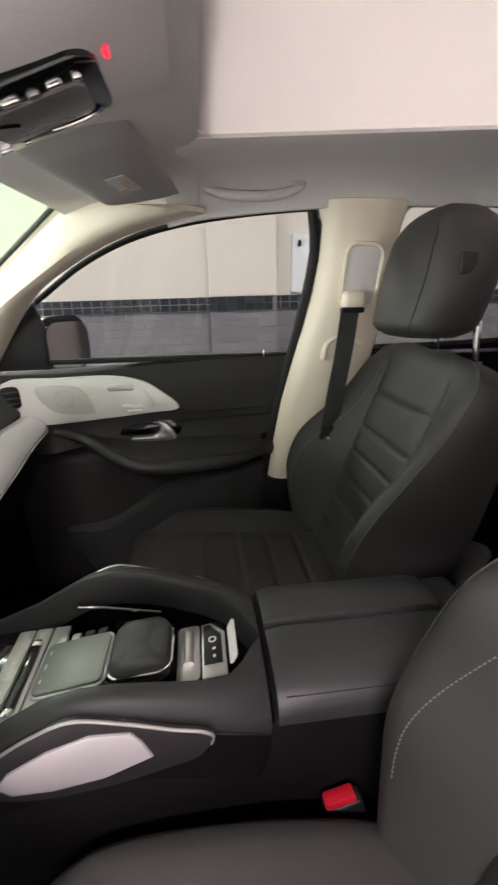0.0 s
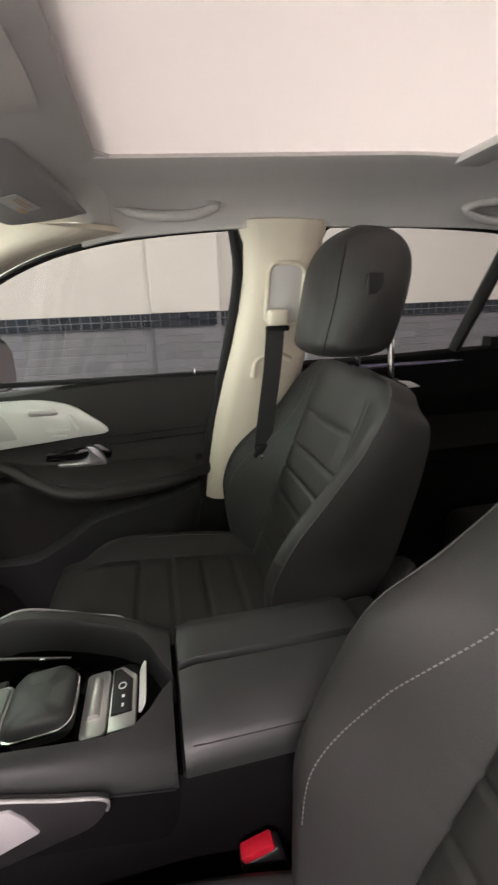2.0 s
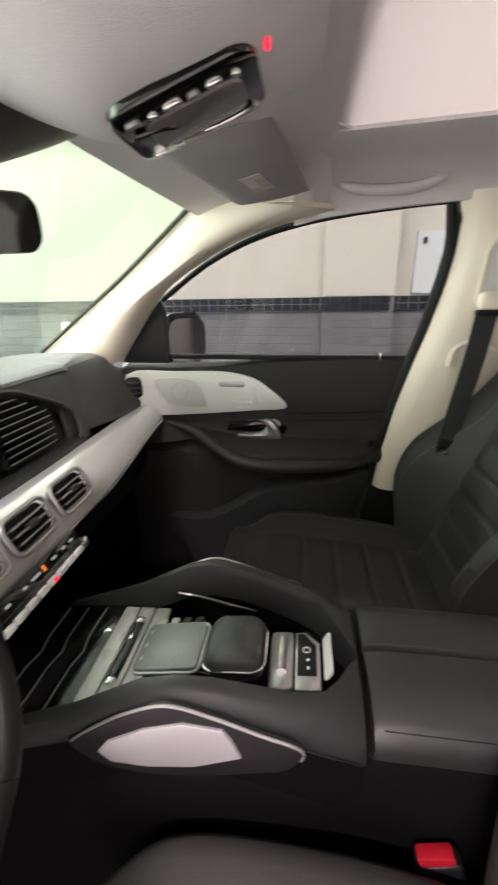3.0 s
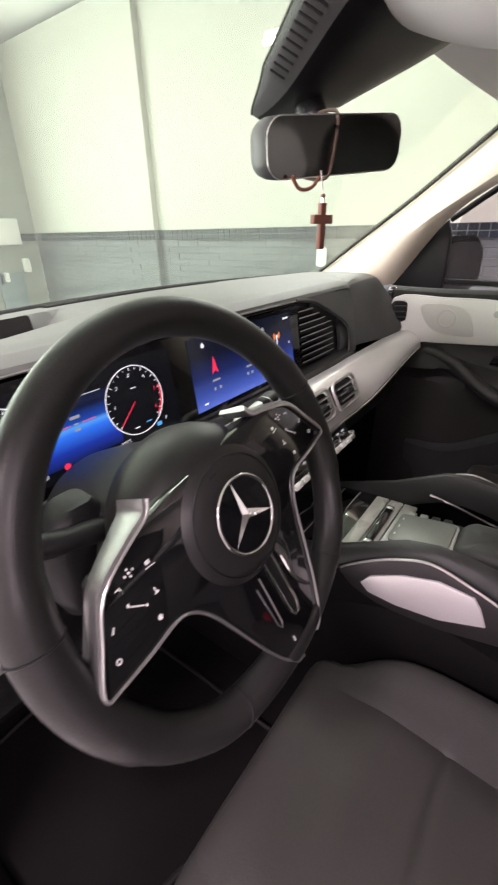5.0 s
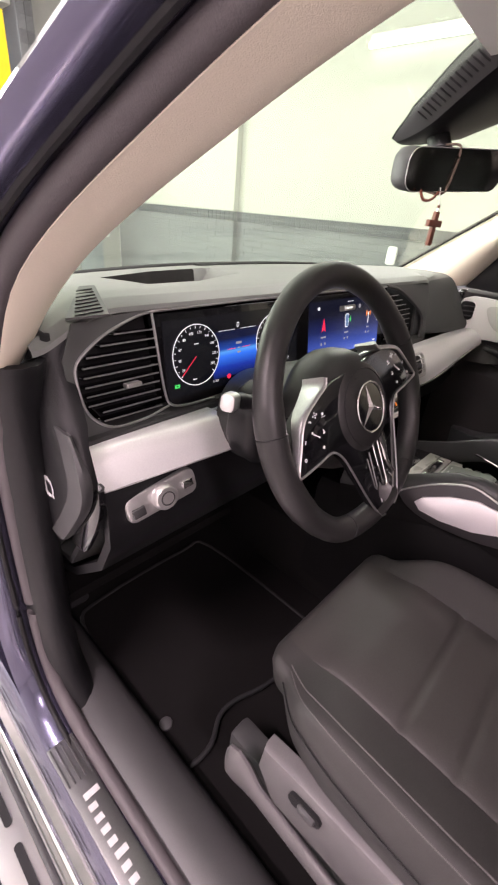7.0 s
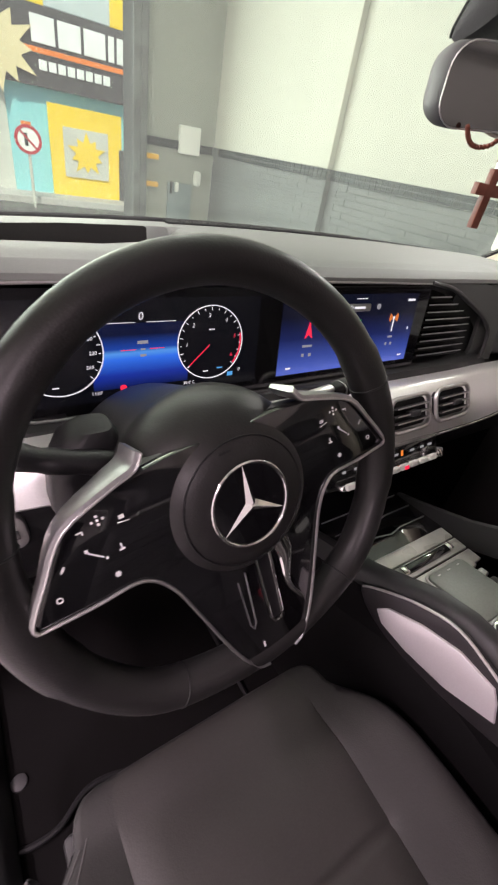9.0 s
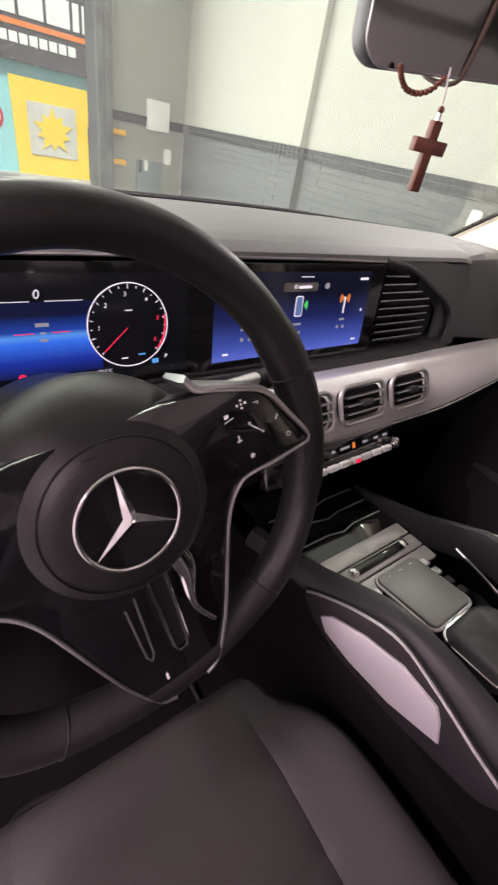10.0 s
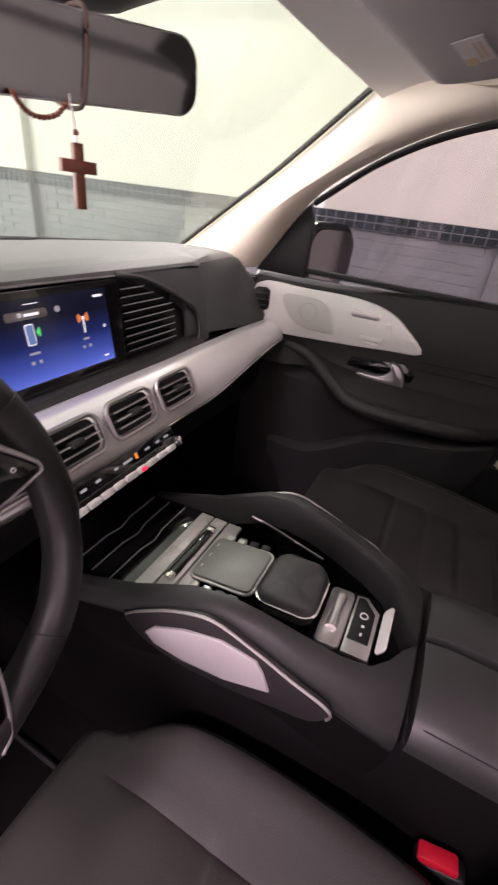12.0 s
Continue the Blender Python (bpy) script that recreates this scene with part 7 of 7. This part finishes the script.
def rear_door():
    d = thing("rear_door", "black rear door trim, its shade put into the colour, with a fixed corner window", "car door")
    rows = []
    for k in range(9):
        y = mix(0.40, -0.62, k / 8)
        zb = 1.300 + 0.022 * smooth01((0.3 - y) / 0.8)
        rows.append([(0.80, y, zb), (0.755, y, zb + 0.002), (0.738, y, zb - 0.006), (0.728, y, zb - 0.04), (0.722, y, 1.18), (0.722, y, 1.10), (0.66, y, 1.04), (0.64, y, 1.01), (0.66, y, 0.975), (0.70, y, 0.95), (0.70, y, 0.60), (0.72, y, 0.46)])
    # panel coloured near-black in place of the shade behind the seats
    part("panel", slab(rows, 0.012), M_SHADEBLACK, d)
    part("handle_plate", moved(plate([(0.12, 1.235), (0.02, 1.225), (-0.02, 1.205), (0.10, 1.20)], 0.006, None, 0.002), side_plate(0.722)), M_PALE, d, "pale silver handle plate")
    part("lock_pin", box(0.007, 0.008, 0.022, (0.742, -0.335, 1.330), 0.003), M_CHROME, d)
    bar_ = spline([(0.742, -0.145, 1.315), (0.70, -0.16, 1.42), (0.66, -0.19, 1.55), (0.63, -0.215, 1.65)], 5)
    part("divider", tube(bar_, 0.016, 8, flat=1.3), M_HARD, d, "black bar between the panes")
    edge = spline([(0.62, 0.36, 1.668), (0.618, 0.10, 1.668), (0.618, -0.165, 1.655), (0.625, -0.26, 1.628), (0.645, -0.36, 1.555), (0.68, -0.45, 1.45), (0.715, -0.505, 1.37), (0.74, -0.50, 1.335)], 5)
    part("window_frame", tube(edge, 0.015, 8), M_HARD, d)
    part("rear_corner", moved(plate([(-0.50, 1.30), (-0.505, 1.36), (-0.46, 1.45), (-0.37, 1.555), (-0.27, 1.63), (-0.40, 1.62), (-0.62, 1.50), (-0.66, 1.30)], 0.02, None, 0.004), frame_of((0.695, 0, 0), (0, 1, 0), (0, 0, 1)) @ Matrix.Diagonal((1, 1, -1, 1))), M_HARD, d, "black rear corner trim")
    rows = [[Vector((0.762, y, 1.29)).lerp(Vector((0.645, y, zt)), t) + Vector((0.012 * math.sin(math.pi * t), 0, 0)) for t in (0, 0.25, 0.5, 0.75, 1)] for y, zt in ((0.36, 1.67), (0.1, 1.67), (-0.15, 1.66), (-0.30, 1.61), (-0.40, 1.53), (-0.50, 1.40))]
    g = part("window_pane", slab(rows, 0.003), M_TINT, d, "faintly tinted window pane")
    g.visible_shadow = False
    part("door_shell", join(box(0.04, 1.0, 0.75, (0.90, -0.12, 0.90), 0.015), box(0.20, 1.0, 0.03, (0.83, -0.12, 1.272), 0.006)), M_PAINT, d, "dark blue outer door skin")
    # left side of the cabin behind the driver, closed
    l = thing("rear_door", "closed black rear door behind the driver seat", "car door")
    part("panel", join(box(0.05, 1.2, 0.85, (-0.745, -0.20, 0.88), 0.02), box(0.05, 0.14, 1.2, (-0.70, 0.44, 1.05), 0.02)), M_SHADEBLACK, l)
    gl = part("window_pane", mirrored(slab([[Vector((0.762, y, 1.30)).lerp(Vector((0.645, y, zt)), t) for t in (0, 0.5, 1)] for y, zt in ((0.36, 1.67), (0.1, 1.67), (-0.15, 1.66), (-0.50, 1.40))], 0.003), True), M_TINT, l, "faintly tinted window pane")
    gl.visible_shadow = False


rear_door()


# ---- overhead ----
def grab_handle(y, x):
    g = thing("grab_handle", "grey folding grab handle fixed to the roof rail", "grab handle", (x, y, 1.686), group="grab handles")
    L = 0.112
    down = Vector((0.80, 0, -0.60))
    off = Vector((-0.60, 0, -0.80))

    def loop(half, tall, out):
        pts = []
        for k in range(48):
            a = k * math.tau / 48
            c, s = math.cos(a), math.sin(a)
            c, s = math.copysign(abs(c) ** 0.75, c), math.copysign(abs(s) ** 0.9, s)
            pts.append(Vector((0, half * c, 0)) + down * (tall * s) + off * (out * (1 - abs(c) ** 3) * (0.5 + 0.5 * s)))
        return pts
    bar_ = loop(L, 0.020, 0.018)
    part("bar", tube(bar_, [0.0088 + 0.0026 * max(0.0, math.sin(k * math.tau / 48)) for k in range(48)], 10, loop=True, up=off), M_GRAB, g)
    rows = [[q * 0.94 + off * -0.002 for q in loop(L, 0.019, 0.0)], [q * 0.5 + off * -0.008 for q in loop(L, 0.019, 0.0)], [q * 0.05 + off * -0.009 for q in loop(L, 0.019, 0.0)]]
    # liner recess coloured in the darker visor grey to stand for its shade
    part("recess", loft(rows, cap=False), M_VISOR, g, "recess behind the bar, its shade put in as darker grey")
    for s in (-1, 1):
        part("mount", moved(box(0.022, 0.030, 0.018, (0.004, s * (L - 0.006), 0.002), 0.008, 3), pose(0, 0, 0)), M_GRAB, g)


M_GRAB = material("grey_smooth_plastic", (0.60, 0.585, 0.57), 0.38, grain=300, bump=0.05)


def visor(s):
    v = thing("sun_visor", "grey folded sun visor with a paper label under the roof", "sun visor")
    a, b, c, d = Vector((0.262, 1.165, 1.668)), Vector((0.488, 1.068, 1.634)), Vector((0.490, 0.925, 1.655)), Vector((0.225, 0.985, 1.694))
    rows = []
    for k in range(13):
        t = k / 12
        e = 0.014 * math.sqrt(max(0.0, 1 - abs(2 * t - 1) ** 6)) + 0.001
        p, q = a.lerp(b, t), d.lerp(c, t)
        ring_ = []
        for j in range(20):
            th = j * math.tau / 20
            u = 0.5 - 0.5 * math.copysign(abs(math.cos(th)) ** 0.5, math.cos(th))
            ring_.append(p.lerp(q, u) + Vector((0, 0, e * math.copysign(abs(math.sin(th)) ** 0.6, math.sin(th)) - 0.004)))
        rows.append(ring_)
    part("visor_board", mirrored(loft(rows), s < 0), M_VISOR, v)
    m = frame_of((s * 0.375, 1.02, 1.6405), (s * 0.9, -0.38, -0.14), (0.2 * s, 0.9, -0.1))
    part("label_sheet", moved(box(0.060, 0.040, 0.001), m), M_LABEL, v, "pale grey paper label")
    part("label_bars", moved(join(bar(0.02, 0.012, 0.022, 0.010), bar(0.04, 0.003, 0.0, -0.004), bar(0.04, 0.003, 0.0, -0.012)), m @ pose(0, 0, -0.0016)), M_LABELBAR, v)
    part("hinge", box(0.03, 0.02, 0.018, (s * 0.275, 1.158, 1.672), 0.006), M_HARD, v)


M_LABEL = material("grey_label", (0.50, 0.49, 0.48), 0.7, grain=200)
M_LABELBAR = material("faded_orange", (0.50, 0.36, 0.22), 0.7, grain=200)
M_VISOR = material("grey_visor_cloth", (0.36, 0.345, 0.335), 0.85, grain=900, bump=0.4, spread=0.05)
visor(1)
visor(-1)
grab_handle(0.765, 0.545)
grab_handle(-0.085, 0.535)


def overhead():
    o = thing("overhead_console", "gloss black overhead light unit, glints on its buttons put in as chrome slivers", "roof console", (0, 0, 0))
    line = [(0.0, 1.662), (0.20, 1.632), (0.42, 1.612), (0.55, 1.618), (0.90, 1.664), (1.0, 1.700)]
    pod = []
    for k in range(21):
        t = k / 20
        y = mix(1.245, 0.925, t)
        z = lerp_table(line, t)
        w = 0.17 - 0.03 * t
        pod.append([(x * w, y + 0.03 * (1 - x * x) * (1 - t), mix(z, 1.698, abs(x) ** 2.4)) for x in (j / 10 - 1 for j in range(21))])
    part("pod", slab(pod, 0.01), M_LINER, o, "grey padded pod")
    m = frame_of((0.002, 1.048, 1.626), (1, 0, 0), (0, -0.93, 0.34))
    unit = part("light_unit", moved(plate(round_rect(0.118, 0.146, 0.024), 0.010, None, 0.004), m), M_GLOSS, o)
    part("lens", moved(plate(round_rect(0.062, 0.100, 0.014, 6, 0.004, 0.004), 0.004, None, 0.002), m @ pose(0, 0, 0.009)), M_LENS, unit, "grey lamp lens")
    # uneven chrome slivers in place of the glints on the button row
    for k in range(6):
        wide = (0.014, 0.009, 0.018, 0.011, 0.015, 0.008)[k]
        part("button", moved(plate(round_rect(0.0065 + 0.0015 * (k % 2), wide, 0.003), 0.005, None, 0.0015), m @ pose(-0.038 + 0.003 * (k % 2), -0.052 + 0.0205 * k, 0.009)), M_CHROME if k % 3 else M_DARKSILVER, unit)
    part("lamp_fold", moved(tube(spline([(-0.016, -0.058, 0), (-0.010, -0.035, 0), (0.0, -0.020, 0)], 4), 0.003, 8), m @ pose(0, 0, 0.012)), M_GLOSS, unit)
    part("chrome_strip", moved(tube(spline([(0.042, 0.002, 0), (0.045, 0.022, 0), (0.044, 0.045, 0), (0.038, 0.060, 0)], 5), 0.0017, 8), m @ pose(0, 0, 0.011)), M_CHROME, unit)
    for y_, w_ in ((-0.052, 0.014), (-0.028, 0.010)):
        part("switch", moved(plate(round_rect(0.006, w_, 0.0025, 4, 0.045, y_), 0.004, None, 0.001), m @ pose(0, 0, 0.009)), M_CHROME, unit)
    part("red_lamp", box(0.015, 0.006, 0.014, (-0.037, 0.969, 1.6535), 0.002), M_REDGLOW, o, "small red warning lamp")


M_LENS = material("smoked_lens", (0.16, 0.15, 0.15), 0.25, grain=200, bump=0.05, coat=0.3)
overhead()


def mirror_and_cover():
    c = thing("camera_cover", "black ribbed sensor cover on the windscreen", "sensor cover")
    rings = []
    for k in range(25):
        t = k / 24
        y, z = mix(1.440, 1.262, t), mix(1.562, 1.690, t)
        grow = math.sqrt(min(1.0, 0.06 + 3.2 * t))
        w, dep = mix(0.060, 0.165, smooth01(t)) * grow, mix(0.050, 0.062, t) * grow
        cx = mix(-0.020, 0.052, t)
        sec = [(-1.0, 0.0), (-1.0, -0.20), (-0.97, -0.36), (-0.90, -0.62), (-0.84, -0.80), (-0.74, -0.92), (-0.55, -0.99), (-0.25, -1.0), (0.25, -1.0), (0.55, -0.99), (0.74, -0.92), (0.86, -0.78), (0.95, -0.40), (1.0, -0.15), (1.0, 0.0)]
        rings.append([(cx + a * w, y + 0.012 + b * dep * 0.82, z + 0.012 + b * dep * 0.52) for a, b in sec])
    part("shell", loft([r[4:] for r in rings], cap=False, closed=False), M_HARD, c)
    side = part("side_panel", loft([r[:5] for r in rings], cap=False, closed=False), M_DARK, c, "grey ribbed side panel")
    part("edge_strip", tube([r[0] for r in rings], 0.0016, 6), M_RUBBER, c)
    part("nose", loft([rings[0], [tuple(mix(q, sum(p[i] for p in rings[0]) / 15, 0.9) for i, q in enumerate(v)) for v in rings[0]]], cap=False), M_HARD, c)
    for k in range(13):
        r = rings[7 + k]
        p, q = Vector(r[1]).lerp(Vector(r[2]), 0.3), Vector(r[3])
        part("rib", tube([p + Vector((-0.001, 0, 0)), q + Vector((-0.001, 0, 0))], 0.0016, 6), M_HARD, side)
    m = thing("rear_view_mirror", "dark frameless rear-view mirror with a rosary hung on it", "mirror", (0, 0, 0))
    f = frame_of((-0.024, 1.318, 1.526), (0.2, -0.082, 0.022), (0, -0.10, 1))
    out = round_rect(0.236, 0.068, 0.024, 6)
    rings = []
    for z, s in ((0.004, 0.985), (0.0, 1.0), (-0.022, 1.0), (-0.040, 0.95), (-0.054, 0.82), (-0.060, 0.5)):
        rings.append([f @ Vector((x * s, y * s, z)) for x, y in out])
    rings[0] = [f @ Vector((x * 0.975, y * 0.93, 0.004)) for x, y in out]
    part("housing", loft(rings), M_DARK, m)
    part("mirror_glass", moved(plate(round_rect(0.232, 0.0645, 0.022, 6), 0.002), f @ pose(0, 0, 0.0035)), M_DARKMIRROR, m, "dark silvered glass")
    part("rim", tube([f @ Vector((x * 0.985, y * 0.97, 0.0045)) for x, y in out], 0.0010, 8, loop=True), M_SILVER, m, "polished glass edge")
    part("stem", tube([(-0.015, 1.35, 1.540), (-0.01, 1.375, 1.585)], 0.02, 12), M_HARD, m)
    r = thing("rosary", "brown bead rosary with a wooden cross hung on the mirror", "rosary", (0, 0, 0))
    strap = spline([(-0.102, 1.338, 1.486), (-0.098, 1.337, 1.480), (-0.089, 1.336, 1.474), (-0.076, 1.333, 1.473), (-0.063, 1.329, 1.478), (-0.054, 1.326, 1.488)], 3)
    for k, p in enumerate(strap):
        bm = bmesh.new()
        bmesh.ops.create_uvsphere(bm, u_segments=10, v_segments=7, radius=0.0026)
        part("bead", moved(bm, Matrix.Translation(p)), M_BEAD, r)
    hung = spline([f @ Vector(q) for q in ((-0.018, -0.036, 0.002), (-0.014, -0.020, 0.0075), (-0.010, 0.0, 0.0075), (-0.007, 0.022, 0.0075), (-0.006, 0.037, 0.001), (-0.008, 0.037, -0.030), (-0.014, 0.027, -0.060), (-0.02, 0.0, -0.065), (-0.024, -0.027, -0.060), (-0.022, -0.037, -0.030))], 4, True)
    part("strap", tube(hung, 0.0022, 8, loop=True), M_STRAP, r, "brown braided cord round the mirror")
    part("thread", tube([(-0.051, 1.325, 1.496), (-0.0515, 1.319, 1.466)], 0.0009, 6), M_CORD, r)
    bm = bmesh.new()
    bmesh.ops.create_uvsphere(bm, u_segments=10, v_segments=7, radius=0.0030)
    part("bead", moved(bm, Matrix.Translation((-0.0515, 1.319, 1.466))), M_BEAD, r)
    cm = frame_of((-0.0505, 1.320, 1.432), (1, -0.25, 0), (0, 0, 1))
    part("cross", moved(join(box(0.0105, 0.058, 0.008, (0, -0.003, 0), 0.001), box(0.038, 0.0115, 0.0085, (0, 0.006, 0), 0.001)), cm), M_WOOD, r, "reddish wooden cross")
    part("cross_cap", tube([(-0.0510, 1.319, 1.458), (-0.0512, 1.319, 1.464)], 0.0022, 8), M_CHROME, r)


M_STRAP = material("brown_cord", (0.09, 0.06, 0.045), 0.8, grain=700, bump=0.6, spread=0.25)
M_DARKMIRROR = material("dark_mirror", (0.15, 0.155, 0.145), 0.03, metal=1.0, grain=10, bump=0.0, spread=0.02)
mirror_and_cover()


# ---- footwell ----
def footwell():
    t = thing("floor_mat", "black carpet floor mat with a bound edge and stud", "floor mat", (0, 0, 0))
    out = spline([Vector(q).to_3d() for q in ((-0.655, 1.70), (-0.665, 1.50), (-0.672, 1.29), (-0.655, 1.262), (-0.60, 1.262), (-0.55, 1.29), (-0.50, 1.29), (-0.40, 1.262), (-0.22, 1.262), (-0.205, 1.30), (-0.215, 1.70), (-0.30, 1.74), (-0.58, 1.74))], 4, True)
    part("mat", moved(plate([(p.x, p.y) for p in out], 0.010, None, 0.003), pose(0, 0, 0.4405)), M_CARPET, t)
    part("binding", tube([(p.x, p.y, 0.449) for p in out], 0.0055, 8, loop=True), M_RUBBER, t, "bound black edge")
    part("stud", moved(plate(disc(0.014, 20), 0.006, None, 0.002), pose(-0.645, 1.357, 0.450)), M_DARK, t, "round fixing stud")
    p = thing("pedals", "black rubber brake and accelerator pedals in the footwell", "pedals", (0, 0, 0))
    part("brake", moved(box(0.11, 0.02, 0.065, (0, 0, 0), 0.008), pose(-0.44, 1.80, 0.60, -25)), M_RUBBER, p)
    part("accelerator", moved(box(0.055, 0.02, 0.17, (0, 0, 0), 0.008), pose(-0.30, 1.82, 0.56, -25)), M_RUBBER, p)
    part("footrest", moved(box(0.10, 0.03, 0.26, (0, 0, 0), 0.01), pose(-0.66, 1.83, 0.57, -40)), M_RUBBER, p)
    part("pedal_arm", join(tube([(-0.44, 1.81, 0.60), (-0.44, 1.86, 0.80)], 0.012, 8), tube([(-0.30, 1.83, 0.56), (-0.30, 1.88, 0.70)], 0.012, 8)), M_HARD, p)
    h = thing("bonnet", "dark blue car bonnet ahead of the windscreen", "car bonnet", (0, 0, 0))
    rows = [[(x * 0.86, y, z - 0.05 * x * x) for x in (-1, -0.6, -0.2, 0.2, 0.6, 1)] for y, z in ((1.98, 1.235), (2.3, 1.20), (2.8, 1.12), (3.05, 1.0))]
    part("panel", slab(rows, 0.02), M_PAINT, h)
    part("cowl", box(1.5, 0.12, 0.03, (0, 1.97, 1.215), 0.01), M_RUBBER, h)


footwell()


# ---- pieces of the garage wall ----
def wall_pieces():
    base = part("wall_right_base", box(0.16, 11.25, BAND_TOP, (WALL_X + 0.09, 0.625, BAND_TOP / 2)), M_MORTAR, smooth=False)
    base.rotation_euler.x = RAMP
    tagged(base, "grey stone-clad lower part of the garage wall", "wall", kind="structure")
    rng = random.Random(7)

    def out(y):
        return 0.055 if 0.38 < y < 0.80 or 4.13 < y < 4.55 else 0.0
    for y in (0.59, 4.34):
        c = part("column_base", box(0.09, 0.42, BAND_TOP, (WALL_X - 0.0005, y, BAND_TOP / 2)), M_MORTAR, base, smooth=False)
    L, Hh = 0.235, 0.050
    shapes = []
    for k in range(6):
        bm = box(0.020 + 0.0012 * (k % 3), L - 0.0035, Hh - 0.0035, (0, 0, 0), 0.003, 1)
        for v in bm.verts:
            v.co.x += rng.uniform(-0.0008, 0.0008)
            v.co.z += rng.uniform(-0.0008, 0.0008)
        me = bpy.data.meshes.new("brick")
        bm.to_mesh(me)
        bm.free()
        me.materials.append(M_BRICK)
        shapes.append(me)
    spots, far = [], []
    for r in range(27):
        z = BAND_LOW - Hh * (r + 0.5)
        if z < 0.03:
            continue
        y = -4.9 + (L / 2 if r % 2 else 0)
        while y < CORNER_Y - 0.1:
            (spots if r < 9 and -3.6 < y < 6.3 else far).append((y, z))
            y += L
    spots.sort(key=lambda q: (q[1] < 1.0, abs(q[0] - 1.6)))
    edges = (0.38, 0.80, 4.13, 4.55)

    def cut(y):
        """A brick's stretches on either side of a column's edge."""
        a, b = y - L / 2, y + L / 2
        for q in edges:
            if a + 0.012 < q < b - 0.012:
                return [(a, q), (q, b)]
        return None
    whole = [q for q in spots if not cut(q[0])]
    for y, z in whole[:300]:
        ob = new("brick", rng.choice(shapes))
        ob.parent = base
        ob.location = (WALL_X + 0.0180 - out(y), y, z)
    rest = []
    for y, z in [q for q in spots if cut(q[0])] + whole[300:] + far:
        for a, b in cut(y) or [(y - L / 2, y + L / 2)]:
            rest.append(box(0.024, b - a - 0.0035, Hh - 0.0035, (WALL_X + 0.017 - out((a + b) / 2), (a + b) / 2, z)))
    ob = part("bricks", join(*rest), M_BRICK, base, smooth=False)
    ob["kind"] = "stuff"
    # tiled band, two courses
    band = part("tile_band", box(0.03, 11.25, BAND_TOP - BAND_LOW, (WALL_X + 0.0, 0.625, (BAND_TOP + BAND_LOW) / 2)), M_GROUT, smooth=False)
    band.rotation_euler.x = RAMP
    tagged(band, "band of small slate-blue tiles along the wall", "tile band", kind="structure")
    tw = 0.058
    th = (BAND_TOP - BAND_LOW) / 2
    bm = box(0.008, tw - 0.005, th - 0.005, (0, 0, 0), 0.001, 1)
    me = bpy.data.meshes.new("tile")
    bm.to_mesh(me)
    bm.free()
    me.materials.append(M_TILE)
    more = []
    for r in (0, 1):
        for k in range(190):
            y = -4.9 + tw * k
            x = WALL_X - 0.0135 - out(y)
            z = BAND_LOW + th * (r + 0.5)
            if -1.4 < y < 6.2:
                ob = new("tile", me)
                ob.parent = band
                ob.location = (x, y, z)
            else:
                more.append(box(0.008, tw - 0.005, th - 0.005, (x, y, z)))
    ob = part("tiles", join(*more), M_TILE, band, smooth=False)
    ob["kind"] = "stuff"
    end = part("tile_band_end", box(WALL_X - 1.41, 0.03, BAND_TOP - BAND_LOW, ((WALL_X + 1.41) / 2, CORNER_Y + 0.0, (BAND_TOP + BAND_LOW) / 2)), M_GROUT, smooth=False)
    end.location.z = RAMP * CORNER_Y
    tagged(end, "band of small slate-blue tiles on the end wall", "tile band", kind="structure")
    for r in (0, 1):
        for k in range(14):
            ob = new("tile", me)
            ob.parent = end
            ob.location = (1.45 + tw * k, CORNER_Y - 0.0135, BAND_LOW + th * (r + 0.5))
            ob.rotation_euler = (0, 0, radians(90))
    post = part("gate_post", box(0.15, 0.3, 3.1, (1.335, CORNER_Y + 0.05, 1.55)), M_GROUT, smooth=False)
    tagged(post, "gate post clad in small dark mosaic tiles", "post", kind="structure")
    bm = box(0.062, 0.008, 0.098, (0, 0, 0), 0.001, 1)
    me = bpy.data.meshes.new("tile")
    bm.to_mesh(me)
    bm.free()
    me.materials.append(M_MOSAIC)
    for k in range(30):
        for j in (0, 1):
            ob = new("tile", me)
            ob.parent = post
            ob.location = (1.300 + 0.068 * j, CORNER_Y - 0.102, 0.06 + 0.103 * k)


M_MOSAIC = material("grey_mosaic", (0.12, 0.125, 0.13), 0.4, grain=60, spread=0.2, island=0.3)
wall_pieces()
